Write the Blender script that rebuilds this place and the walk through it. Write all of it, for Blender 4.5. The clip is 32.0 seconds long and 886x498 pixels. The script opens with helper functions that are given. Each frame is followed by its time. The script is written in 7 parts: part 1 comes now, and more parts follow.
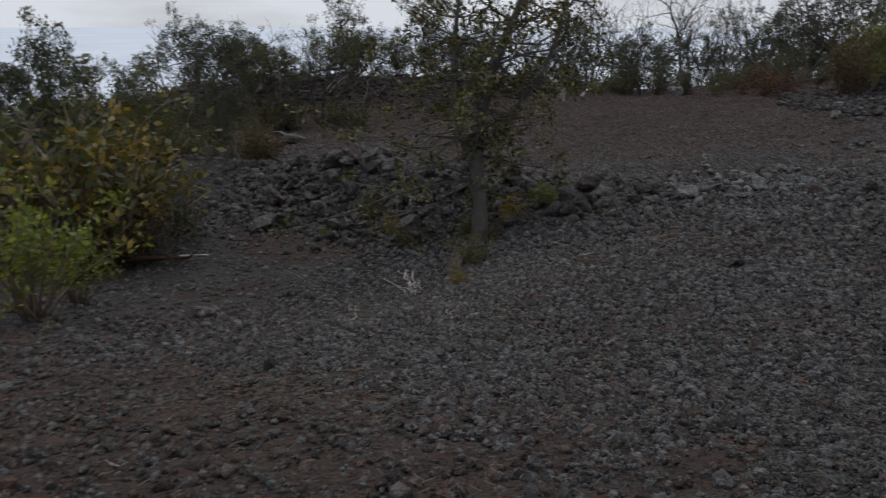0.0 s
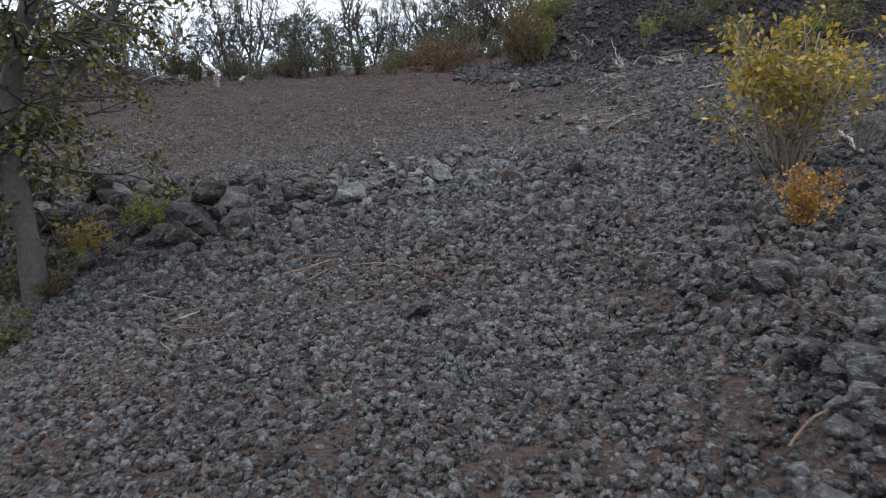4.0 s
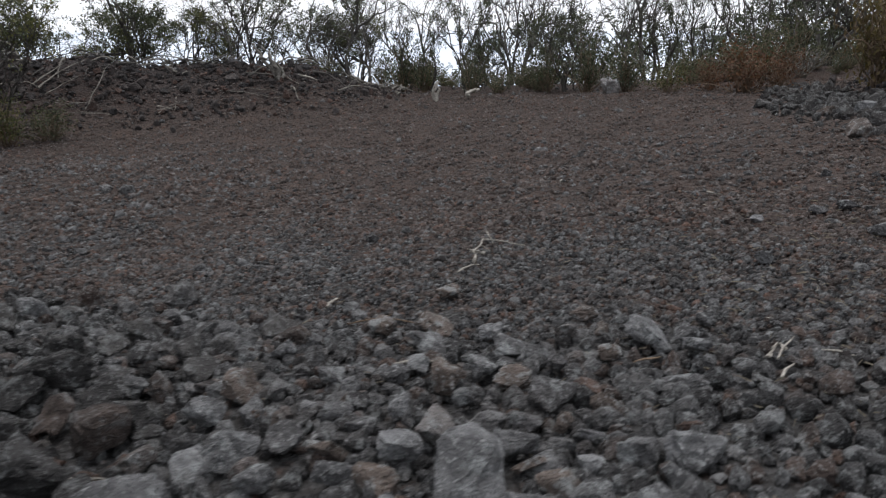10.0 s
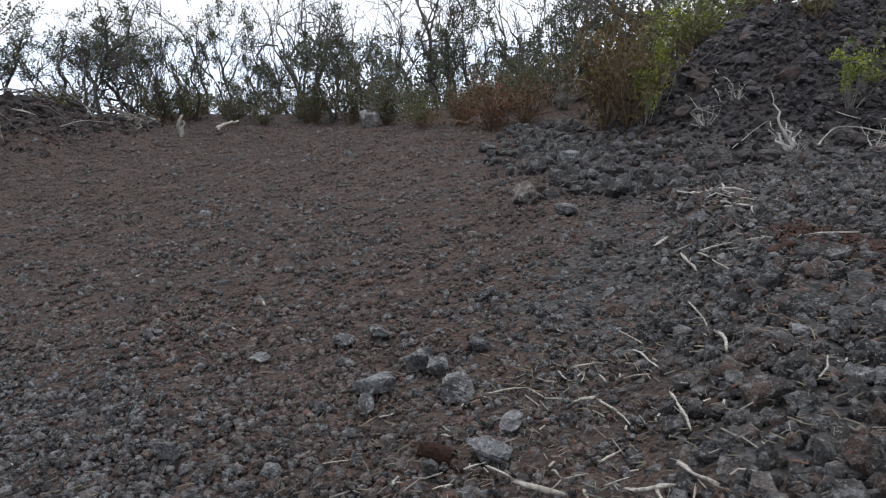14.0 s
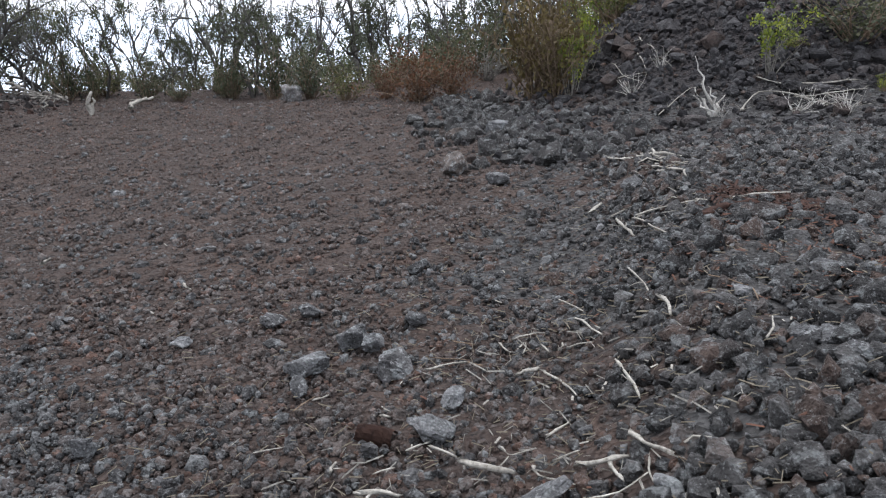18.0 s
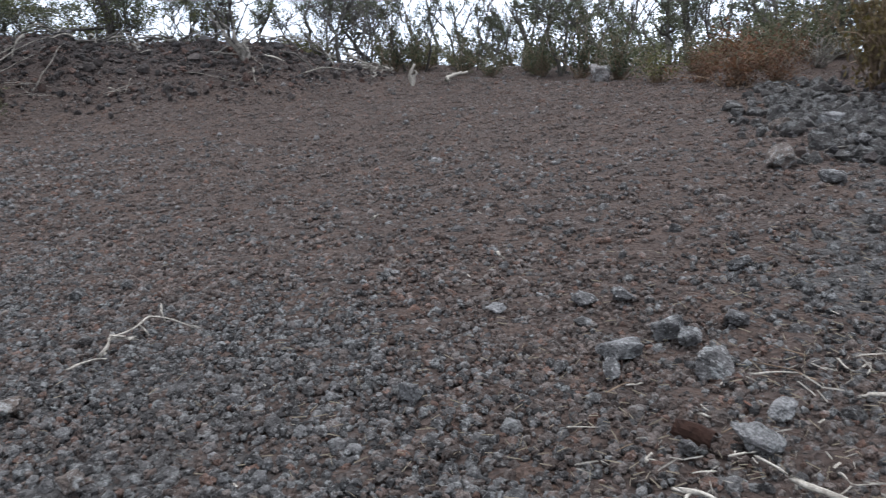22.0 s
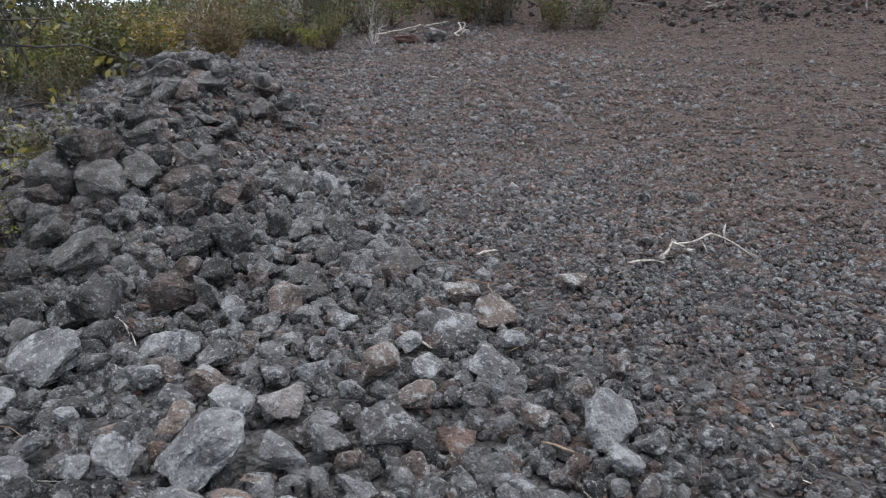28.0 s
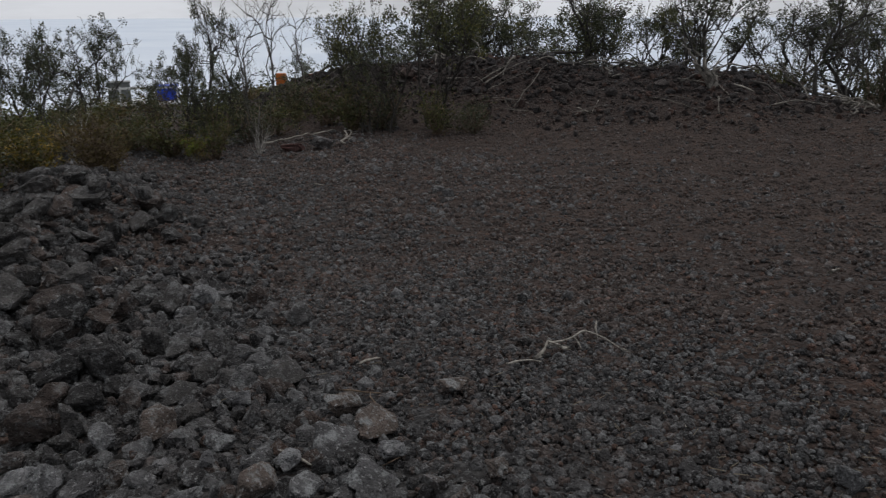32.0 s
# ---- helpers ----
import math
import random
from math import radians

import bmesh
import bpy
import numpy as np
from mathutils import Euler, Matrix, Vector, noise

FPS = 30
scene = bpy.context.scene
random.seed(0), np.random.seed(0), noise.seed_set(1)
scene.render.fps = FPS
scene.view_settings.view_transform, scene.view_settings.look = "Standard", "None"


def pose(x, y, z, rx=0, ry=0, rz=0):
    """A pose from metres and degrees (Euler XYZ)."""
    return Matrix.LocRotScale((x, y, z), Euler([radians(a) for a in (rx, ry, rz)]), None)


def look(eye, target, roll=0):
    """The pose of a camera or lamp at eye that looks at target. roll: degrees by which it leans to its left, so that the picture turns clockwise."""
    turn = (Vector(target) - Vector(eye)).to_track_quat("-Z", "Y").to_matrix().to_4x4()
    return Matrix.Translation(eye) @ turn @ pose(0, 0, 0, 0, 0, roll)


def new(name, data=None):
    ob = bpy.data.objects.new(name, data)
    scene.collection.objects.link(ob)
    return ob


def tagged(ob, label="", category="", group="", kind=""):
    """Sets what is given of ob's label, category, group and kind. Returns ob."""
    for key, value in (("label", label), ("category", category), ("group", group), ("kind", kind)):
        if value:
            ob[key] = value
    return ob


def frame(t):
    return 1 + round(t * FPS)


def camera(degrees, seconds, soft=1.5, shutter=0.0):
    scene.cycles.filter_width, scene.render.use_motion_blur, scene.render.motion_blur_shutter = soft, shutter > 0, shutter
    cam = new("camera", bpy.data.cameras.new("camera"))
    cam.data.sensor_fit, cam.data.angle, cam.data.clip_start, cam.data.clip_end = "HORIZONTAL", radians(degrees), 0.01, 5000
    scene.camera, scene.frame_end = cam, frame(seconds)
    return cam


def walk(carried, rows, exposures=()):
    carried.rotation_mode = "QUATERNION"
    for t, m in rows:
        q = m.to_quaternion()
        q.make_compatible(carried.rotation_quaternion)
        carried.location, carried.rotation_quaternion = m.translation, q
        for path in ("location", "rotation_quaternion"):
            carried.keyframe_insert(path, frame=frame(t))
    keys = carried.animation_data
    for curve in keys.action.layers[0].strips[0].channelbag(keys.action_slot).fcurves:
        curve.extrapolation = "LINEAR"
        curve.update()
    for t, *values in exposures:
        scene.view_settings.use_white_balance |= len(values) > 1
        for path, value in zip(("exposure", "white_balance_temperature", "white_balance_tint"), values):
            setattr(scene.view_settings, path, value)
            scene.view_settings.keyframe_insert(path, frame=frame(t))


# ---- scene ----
cam = camera(58.66, 32.0, 1.2, 0.38)
PATH = [
    (0.0, pose(-0.019, -5.367, 2.729, 73.63, -0.07, 22.35)),
    (0.5, pose(-0.048, -5.048, 2.667, 73.44, 0.04, 16.82)),
    (1.0, pose(-0.027, -4.648, 2.629, 73.32, 0.08, 10.76)),
    (1.5, pose(-0.012, -4.196, 2.542, 73.07, 0.16, 4.72)),
    (2.0, pose(0.040, -3.671, 2.504, 73.09, 0.13, 3.72)),
    (2.5, pose(0.089, -3.190, 2.428, 73.12, 0.07, 2.69)),
    (3.0, pose(0.113, -2.692, 2.392, 73.00, -0.04, 2.21)),
    (3.5, pose(0.048, -2.222, 2.270, 73.01, -0.24, 0.89)),
    (5.5, pose(0.000, -0.000, 1.860, 73.46, 0.23, -0.00)),
    (6.0, pose(0.095, 0.579, 1.796, 73.44, 0.28, 2.44)),
    (6.5, pose(0.165, 1.115, 1.739, 73.51, 0.11, 5.37)),
    (7.0, pose(0.274, 1.635, 1.727, 73.42, 0.19, 6.13)),
    (7.5, pose(0.259, 2.287, 1.669, 73.33, -0.05, 11.68)),
    (8.0, pose(0.280, 2.813, 1.685, 73.50, 0.02, 13.16)),
    (8.5, pose(0.351, 3.447, 1.697, 73.23, 0.08, 19.91)),
    (9.0, pose(0.364, 4.011, 1.729, 73.49, -0.27, 22.43)),
    (9.5, pose(0.549, 4.525, 1.731, 73.61, 0.33, 24.05)),
    (10.0, pose(0.799, 4.996, 1.744, 73.84, 0.09, 24.37)),
    (10.5, pose(1.136, 5.449, 1.802, 73.88, 0.23, 21.04)),
    (11.0, pose(1.471, 5.747, 1.891, 74.05, 0.15, 14.94)),
    (11.5, pose(1.752, 6.087, 1.964, 73.84, 0.09, 13.23)),
    (12.0, pose(1.976, 6.419, 2.001, 73.82, 0.14, 4.40)),
    (12.5, pose(2.260, 6.708, 2.002, 73.88, 0.24, 1.70)),
    (13.0, pose(2.417, 6.964, 2.084, 73.99, -0.02, 8.82)),
    (13.5, pose(2.483, 7.090, 2.126, 74.38, -0.29, 13.49)),
    (15.5, pose(2.591, 7.241, 2.059, 74.19, -0.14, 17.24)),
    (16.0, pose(2.574, 7.263, 2.055, 74.10, -0.15, 12.18)),
    (16.5, pose(2.548, 7.286, 2.047, 74.09, -0.13, 10.50)),
    (17.0, pose(2.517, 7.297, 2.038, 73.59, -0.14, 10.12)),
    (17.5, pose(2.490, 7.314, 2.041, 72.98, -0.10, 9.95)),
    (18.0, pose(2.466, 7.315, 2.040, 72.71, -0.10, 10.05)),
    (18.5, pose(2.434, 7.309, 2.040, 72.41, -0.10, 10.25)),
    (19.0, pose(2.402, 7.310, 2.043, 71.99, -0.10, 10.70)),
    (19.5, pose(2.372, 7.304, 2.045, 71.82, -0.09, 12.56)),
    (20.0, pose(2.359, 7.300, 2.043, 71.71, -0.05, 16.17)),
    (20.5, pose(2.342, 7.289, 2.040, 71.84, -0.10, 19.45)),
    (21.0, pose(2.323, 7.288, 2.038, 71.68, 0.03, 23.43)),
    (21.5, pose(2.294, 7.281, 2.029, 71.49, -0.11, 27.18)),
    (22.0, pose(2.271, 7.269, 2.026, 71.29, -0.14, 31.10)),
    (22.5, pose(2.267, 7.250, 2.026, 71.28, -0.08, 35.56)),
    (23.0, pose(2.259, 7.219, 2.032, 71.12, -0.14, 39.69)),
    (23.5, pose(2.244, 7.210, 2.026, 71.04, -0.09, 44.99)),
    (24.0, pose(2.231, 7.186, 2.030, 70.91, -0.14, 50.21)),
    (24.5, pose(2.197, 7.176, 2.006, 70.26, -0.09, 53.87)),
    (25.0, pose(2.175, 7.165, 1.994, 68.37, -0.10, 56.15)),
    (25.5, pose(2.170, 7.136, 1.990, 66.75, -0.15, 62.90)),
    (26.0, pose(2.162, 7.140, 1.987, 66.42, -0.08, 67.19)),
    (26.5, pose(2.160, 7.142, 1.989, 66.29, -0.00, 67.58)),
    (28.5, pose(2.155, 7.136, 2.013, 65.81, 0.11, 72.01)),
    (29.0, pose(2.154, 7.132, 2.023, 66.40, 0.10, 72.57)),
    (29.5, pose(2.170, 7.142, 2.038, 68.39, 0.10, 73.05)),
    (30.0, pose(2.180, 7.157, 2.050, 70.29, 0.15, 73.24)),
    (30.5, pose(2.223, 7.172, 2.064, 72.61, 0.18, 73.13)),
    (31.0, pose(2.240, 7.201, 2.063, 73.31, 0.16, 70.58)),
    (31.5, pose(2.224, 7.219, 2.063, 73.00, 0.03, 66.36)),
    (32.0, pose(2.229, 7.224, 2.067, 72.93, 0.02, 63.19)),
]
EXPOSURES = [(0.0, -0.4, 6500, 10), (1.0, -0.1, 6420, 10), (1.3, 0.05, 6350, 10), (2.0, 0.58, 6450, 10), (3.5, 0.75, 6300, 10), (5.5, 1.1, 6150, 10), (6.0, 1.15, 6230, 10), (7.0, 1.15, 6240, 10), (8.0, 0.52, 6300, 10), (9.0, 0.7, 6500, 10), (10.0, 0.45, 6560, 10), (11.0, 0.37, 6600, 10), (12.0, 0.97, 6350, 10), (12.5, 1.42, 6200, 10), (13.0, 1.38, 6200, 10), (13.5, 1.05, 6250, 10), (15.5, 0.28, 6400, 10), (16.5, 0.55, 6400, 10), (17.0, 0.85, 6350, 10), (17.5, 1.22, 6250, 10), (18.0, 1.15, 6250, 10), (19.0, 1.3, 6250, 10), (20.0, 1.28, 6250, 10), (20.5, 1.0, 6250, 10), (21.0, 0.68, 6300, 10), (21.5, 1.05, 6250, 10), (22.0, 1.25, 6250, 10), (22.5, 0.1, 6450, 10), (23.0, -0.2, 6550, 10), (24.0, -0.37, 6600, 10), (24.5, -0.17, 6600, 10), (25.0, 0.3, 6700, 10), (25.5, 0.95, 6450, 10), (26.0, 1.2, 6350, 10), (29.0, 1.4, 6300, 10), (30.0, 0.05, 6500, 10), (31.0, -0.5, 6690, 10), (32.0, -0.45, 6660, 10)]
walk(cam, PATH, EXPOSURES)
# ---- world and light: high overcast, soft low sun ----
world = bpy.data.worlds.new("overcast_sky")
scene.world = world
world.use_nodes = True
wn, wl = world.node_tree.nodes, world.node_tree.links
wn.clear()
w_out = wn.new("ShaderNodeOutputWorld")
w_bg = wn.new("ShaderNodeBackground")
w_sky = wn.new("ShaderNodeTexSky")
w_sky.sky_type = "NISHITA"
w_sky.sun_disc = False
w_sky.sun_elevation = radians(75)
w_sky.sun_rotation = radians(-30)
w_sky.dust_density = 3.0
w_dim = wn.new("ShaderNodeMix")
w_dim.data_type, w_dim.blend_type = "RGBA", "MULTIPLY"
w_dim.inputs[0].default_value = 1.0
w_dim.inputs[7].default_value = (0.10, 0.10, 0.10, 1)
w_co = wn.new("ShaderNodeTexCoord")
w_map = wn.new("ShaderNodeMapping")
w_map.inputs["Scale"].default_value = (1.2, 1.2, 6.0)
w_noise = wn.new("ShaderNodeTexNoise")
w_noise.inputs["Scale"].default_value = 2.2
w_noise.inputs["Detail"].default_value = 7.0
w_noise.inputs["Roughness"].default_value = 0.55
w_ramp = wn.new("ShaderNodeValToRGB")
w_ramp.color_ramp.elements[0].position = 0.34
w_ramp.color_ramp.elements[0].color = (0.68, 0.68, 0.68, 1)
w_ramp.color_ramp.elements[1].position = 0.56
w_ramp.color_ramp.elements[1].color = (0.96, 0.96, 0.96, 1)
w_mix = wn.new("ShaderNodeMix")
w_mix.data_type = "RGBA"
w_mix.inputs[7].default_value = (0.90, 0.94, 1.02, 1)
w_bg.inputs["Strength"].default_value = 1.02
wl.new(w_co.outputs["Generated"], w_map.inputs["Vector"])
wl.new(w_map.outputs["Vector"], w_noise.inputs["Vector"])
wl.new(w_noise.outputs["Fac"], w_ramp.inputs["Fac"])
wl.new(w_sky.outputs["Color"], w_dim.inputs[6])
wl.new(w_dim.outputs[2], w_mix.inputs[6])
wl.new(w_ramp.outputs["Color"], w_mix.inputs[0])
wl.new(w_mix.outputs[2], w_bg.inputs["Color"])
wl.new(w_bg.outputs["Background"], w_out.inputs["Surface"])

sun = new("sun", bpy.data.lights.new("sun", "SUN"))
sun.data.energy = 1.45
sun.data.angle = radians(40)
sun.data.color = (1.0, 0.97, 0.94)
sun.matrix_world = look((-2, 2.5, 13), (0, 0, 0))


# ---- materials ----
def material(name, rough=0.9):
    m = bpy.data.materials.new(name)
    m.use_nodes = True
    b = m.node_tree.nodes["Principled BSDF"]
    b.inputs["Roughness"].default_value = rough
    b.inputs["Specular IOR Level"].default_value = 0.25
    return m, m.node_tree.nodes, m.node_tree.links, b


def noise_node(n, l, scale, detail=6.0, rough=0.6, vec=None):
    t = n.new("ShaderNodeTexNoise")
    t.inputs["Scale"].default_value = scale
    t.inputs["Detail"].default_value = detail
    t.inputs["Roughness"].default_value = rough
    if vec is not None:
        l.new(vec, t.inputs["Vector"])
    return t.outputs["Fac"]


def ramp_node(n, l, fac, stops):
    r = n.new("ShaderNodeValToRGB")
    e = r.color_ramp.elements
    while len(e) < len(stops):
        e.new(0.5)
    for k, (pos, c) in zip(e, stops):
        k.position = pos
        k.color = (*c, 1) if len(c) == 3 else c
    l.new(fac, r.inputs["Fac"])
    return r.outputs["Color"]


def mix_node(n, l, fac, a, b, mode="MIX"):
    m = n.new("ShaderNodeMix")
    m.data_type, m.blend_type = "RGBA", mode
    for sock, v in ((m.inputs[0], fac), (m.inputs[6], a), (m.inputs[7], b)):
        if isinstance(v, (int, float)):
            sock.default_value = v
        elif isinstance(v, tuple):
            sock.default_value = (*v, 1)
        else:
            l.new(v, sock)
    return m.outputs[2]


def bump_node(n, l, height, strength, dist, bsdf, normal=None):
    b = n.new("ShaderNodeBump")
    b.inputs["Strength"].default_value = strength
    b.inputs["Distance"].default_value = dist
    l.new(height, b.inputs["Height"])
    if normal is not None:
        l.new(normal, b.inputs["Normal"])
    l.new(b.outputs["Normal"], bsdf.inputs["Normal"])
    return b.outputs["Normal"]


def position(n):
    return n.new("ShaderNodeNewGeometry").outputs["Position"]


def island(n):
    return n.new("ShaderNodeNewGeometry").outputs["Random Per Island"]


def object_random(n):
    return n.new("ShaderNodeObjectInfo").outputs["Random"]


def stone_material(name, dark, mid, light, rust, lichen=0.35, per_object=False, scale=1.0):
    """Vesicular basalt: stone to stone tone, blotches, pale lichen on parts of it, pits."""
    m, n, l, b = material(name, 0.92)
    rnd = object_random(n) if per_object else island(n)
    pos = position(n)
    tone = ramp_node(n, l, rnd, [(0.0, dark), (0.40, mid), (0.78, light), (0.84, rust), (0.93, rust), (1.0, mid)])
    blot = noise_node(n, l, 11.0 * scale, 8, 0.72, pos)
    c = mix_node(n, l, 0.75, tone, ramp_node(n, l, blot, [(0.36, (0.28, 0.27, 0.27)), (0.50, (0.92, 0.91, 0.90)), (0.63, (1.75, 1.72, 1.70))]), "MULTIPLY")
    li = ramp_node(n, l, noise_node(n, l, 17.0 * scale, 7, 0.7, pos), [(0.53, (0, 0, 0)), (0.62, (lichen, lichen, lichen))])
    c = mix_node(n, l, li, c, (0.25, 0.26, 0.26))
    fleck = ramp_node(n, l, noise_node(n, l, 62.0 * scale, 4, 0.65, pos), [(0.57, (0, 0, 0)), (0.64, (lichen * 0.85, lichen * 0.85, lichen * 0.85))])
    c = mix_node(n, l, fleck, c, (0.31, 0.31, 0.31))
    dirt = ramp_node(n, l, noise_node(n, l, 1.3, 3, 0.5, pos), [(0.5, (0, 0, 0)), (0.75, (0.28, 0.28, 0.28))])
    c = mix_node(n, l, dirt, c, (0.048, 0.037, 0.032))
    l.new(c, b.inputs["Base Color"])
    v = n.new("ShaderNodeTexVoronoi")
    v.inputs["Scale"].default_value = 90.0
    l.new(pos, v.inputs["Vector"])
    n1 = bump_node(n, l, noise_node(n, l, 38.0, 8, 0.75, pos), 1.0, 0.025, b)
    bump_node(n, l, v.outputs["Distance"], 0.8, 0.010, b, n1)
    return m


GRAVEL = stone_material("grey_cinder_stone", (0.038, 0.037, 0.038), (0.066, 0.065, 0.066), (0.130, 0.130, 0.132), (0.080, 0.054, 0.044), 0.50)
BASALT = stone_material("grey_basalt_boulder", (0.058, 0.057, 0.059), (0.104, 0.104, 0.107), (0.180, 0.182, 0.187), (0.106, 0.086, 0.075), 0.90, True, 0.7)
RIDGEROCK = stone_material("dark_ridge_rock", (0.024, 0.023, 0.023), (0.042, 0.040, 0.039), (0.080, 0.077, 0.075), (0.056, 0.044, 0.039), 0.40, True, 0.7)
PACKED = stone_material("packed_grey_stone", (0.023, 0.0225, 0.023), (0.048, 0.047, 0.048), (0.112, 0.112, 0.114), (0.062, 0.046, 0.040), 0.58)
BLACKROCK = stone_material("black_aa_lava", (0.018, 0.017, 0.019), (0.030, 0.028, 0.030), (0.050, 0.048, 0.050), (0.046, 0.034, 0.030), 0.08)
BERMROCK = stone_material("dark_brown_berm_rubble", (0.018, 0.016, 0.016), (0.031, 0.026, 0.025), (0.052, 0.045, 0.043), (0.058, 0.034, 0.027), 0.10)
CLOD = stone_material("brown_cinder_clod", (0.046, 0.036, 0.032), (0.074, 0.056, 0.049), (0.112, 0.097, 0.091), (0.098, 0.060, 0.047), 0.3)

VERGE = stone_material("dark_verge_stone", (0.023, 0.0222, 0.0224), (0.042, 0.0405, 0.0405), (0.086, 0.083, 0.082), (0.062, 0.044, 0.037), 0.48)
DRIVE = stone_material("drive_stone", (0.038, 0.037, 0.038), (0.066, 0.065, 0.066), (0.110, 0.110, 0.112), (0.080, 0.054, 0.044), 0.55, True)


def ground_material():
    m, n, l, b = material("cinder_ground", 0.95)
    pos = position(n)
    soil = n.new("ShaderNodeAttribute")
    soil.attribute_name = "soil"
    black = n.new("ShaderNodeAttribute")
    black.attribute_name = "lava"
    v1 = n.new("ShaderNodeTexVoronoi")
    v1.inputs["Scale"].default_value = 34.0
    l.new(pos, v1.inputs["Vector"])
    v2 = n.new("ShaderNodeTexVoronoi")
    v2.inputs["Scale"].default_value = 13.0
    l.new(pos, v2.inputs["Vector"])
    speck = ramp_node(n, l, v1.outputs["Color"], [(0.1, (0.022, 0.021, 0.021)), (0.5, (0.040, 0.038, 0.037)), (0.9, (0.070, 0.068, 0.068))])
    brown = ramp_node(n, l, noise_node(n, l, 2.4, 8, 0.7, pos), [(0.3, (0.029, 0.0202, 0.0172)), (0.5, (0.043, 0.0294, 0.0242)), (0.7, (0.061, 0.0392, 0.0297))])
    grain = ramp_node(n, l, noise_node(n, l, 38.0, 6, 0.75, pos), [(0.3, (0.55, 0.53, 0.52)), (0.7, (1.45, 1.42, 1.38))])
    brown = mix_node(n, l, 0.8, brown, grain, "MULTIPLY")
    sf = n.new("ShaderNodeMath")
    sf.operation = "MULTIPLY_ADD"
    l.new(noise_node(n, l, 5.5, 6, 0.7, pos), sf.inputs[0])
    sf.inputs[1].default_value = 1.5
    l.new(soil.outputs["Fac"], sf.inputs[2])
    fac = ramp_node(n, l, sf.outputs[0], [(0.85, (0, 0, 0)), (1.25, (0.88, 0.88, 0.88))])
    c = mix_node(n, l, fac, speck, brown)
    c = mix_node(n, l, black.outputs["Fac"], c, mix_node(n, l, 0.85, (0.026, 0.023, 0.024), grain, "MULTIPLY"))
    l.new(c, b.inputs["Base Color"])
    n1 = bump_node(n, l, v2.outputs["Distance"], 0.9, 0.05, b)
    n2 = bump_node(n, l, v1.outputs["Distance"], 1.0, 0.03, b, n1)
    bump_node(n, l, noise_node(n, l, 70.0, 6, 0.75, pos), 0.7, 0.008, b, n2)
    return m


GROUND = ground_material()


def leaf_material(name, a, c, d, gloss=0.45, through_light=0.2):
    m, n, l, b = material(name, gloss)
    col = ramp_node(n, l, island(n), [(0.0, a), (0.55, c), (1.0, d)])
    col = mix_node(n, l, 0.7, col, ramp_node(n, l, noise_node(n, l, 2.2, 3, 0.5, position(n)), [(0.3, (0.6, 0.6, 0.6)), (0.7, (1.35, 1.3, 1.2))]), "MULTIPLY")
    l.new(col, b.inputs["Base Color"])
    tr = n.new("ShaderNodeBsdfTranslucent")
    l.new(mix_node(n, l, 1.0, col, (1.2, 1.25, 0.7), "MULTIPLY"), tr.inputs["Color"])
    add = n.new("ShaderNodeMixShader")
    add.inputs[0].default_value = through_light
    l.new(b.outputs[0], add.inputs[1])
    l.new(tr.outputs[0], add.inputs[2])
    l.new(add.outputs[0], n["Material Output"].inputs["Surface"])
    return m


LEAF_DARK = leaf_material("ohia_leaf_dark", (0.029, 0.036, 0.022), (0.047, 0.056, 0.034), (0.086, 0.086, 0.052), 0.40)
LEAF_NEAR = leaf_material("ohia_leaf_mixed", (0.028, 0.033, 0.016), (0.055, 0.058, 0.024), (0.20, 0.165, 0.050), 0.45, 0.25)
LEAF_OLIVE = leaf_material("shrub_leaf_olive", (0.034, 0.043, 0.019), (0.066, 0.072, 0.027), (0.118, 0.108, 0.040))
LEAF_GREEN = leaf_material("shrub_leaf_bright_green", (0.059, 0.083, 0.022), (0.117, 0.147, 0.029), (0.235, 0.244, 0.044), 0.45, 0.38)
LEAF_YELLOW = leaf_material("shrub_leaf_yellow", (0.10, 0.085, 0.022), (0.22, 0.165, 0.030), (0.34, 0.22, 0.040), 0.45, 0.3)
LEAF_GOLD = leaf_material("shrub_leaf_olive_gold", (0.056, 0.052, 0.018), (0.130, 0.105, 0.029), (0.275, 0.180, 0.042), 0.45, 0.3)
LEAF_ORANGE = leaf_material("shrub_leaf_orange", (0.192, 0.080, 0.020), (0.320, 0.160, 0.028), (0.368, 0.216, 0.040))
LEAF_RUST = leaf_material("dead_fern_rust", (0.053, 0.027, 0.017), (0.086, 0.042, 0.027), (0.120, 0.064, 0.038), 0.8)
LEAF_BROWN = leaf_material("dry_leaf_brown", (0.053, 0.039, 0.022), (0.083, 0.061, 0.034), (0.098, 0.079, 0.030), 0.8)
# grey-green paled on purpose: distance haze painted into the leaf colour
LEAF_HAZE = leaf_material("distant_leaf_painted_haze", (0.064, 0.075, 0.056), (0.090, 0.101, 0.079), (0.112, 0.120, 0.098), 0.8)
LEAF_GREY = leaf_material("undergrowth_grey_green", (0.039, 0.046, 0.030), (0.065, 0.072, 0.046), (0.098, 0.094, 0.065), 0.8)


def wood_material(name, a, c, rough=0.85, grain=26.0):
    m, n, l, b = material(name, rough)
    pos = position(n)
    col = ramp_node(n, l, noise_node(n, l, grain, 8, 0.7, pos), [(0.3, a), (0.62, c)])
    col = mix_node(n, l, 0.6, col, ramp_node(n, l, noise_node(n, l, 3.0, 4, 0.6, pos), [(0.35, (0.55, 0.53, 0.5)), (0.65, (1.2, 1.2, 1.18))]), "MULTIPLY")
    l.new(col, b.inputs["Base Color"])
    bump_node(n, l, noise_node(n, l, grain * 2.5, 6, 0.7, pos), 0.6, 0.006, b)
    return m


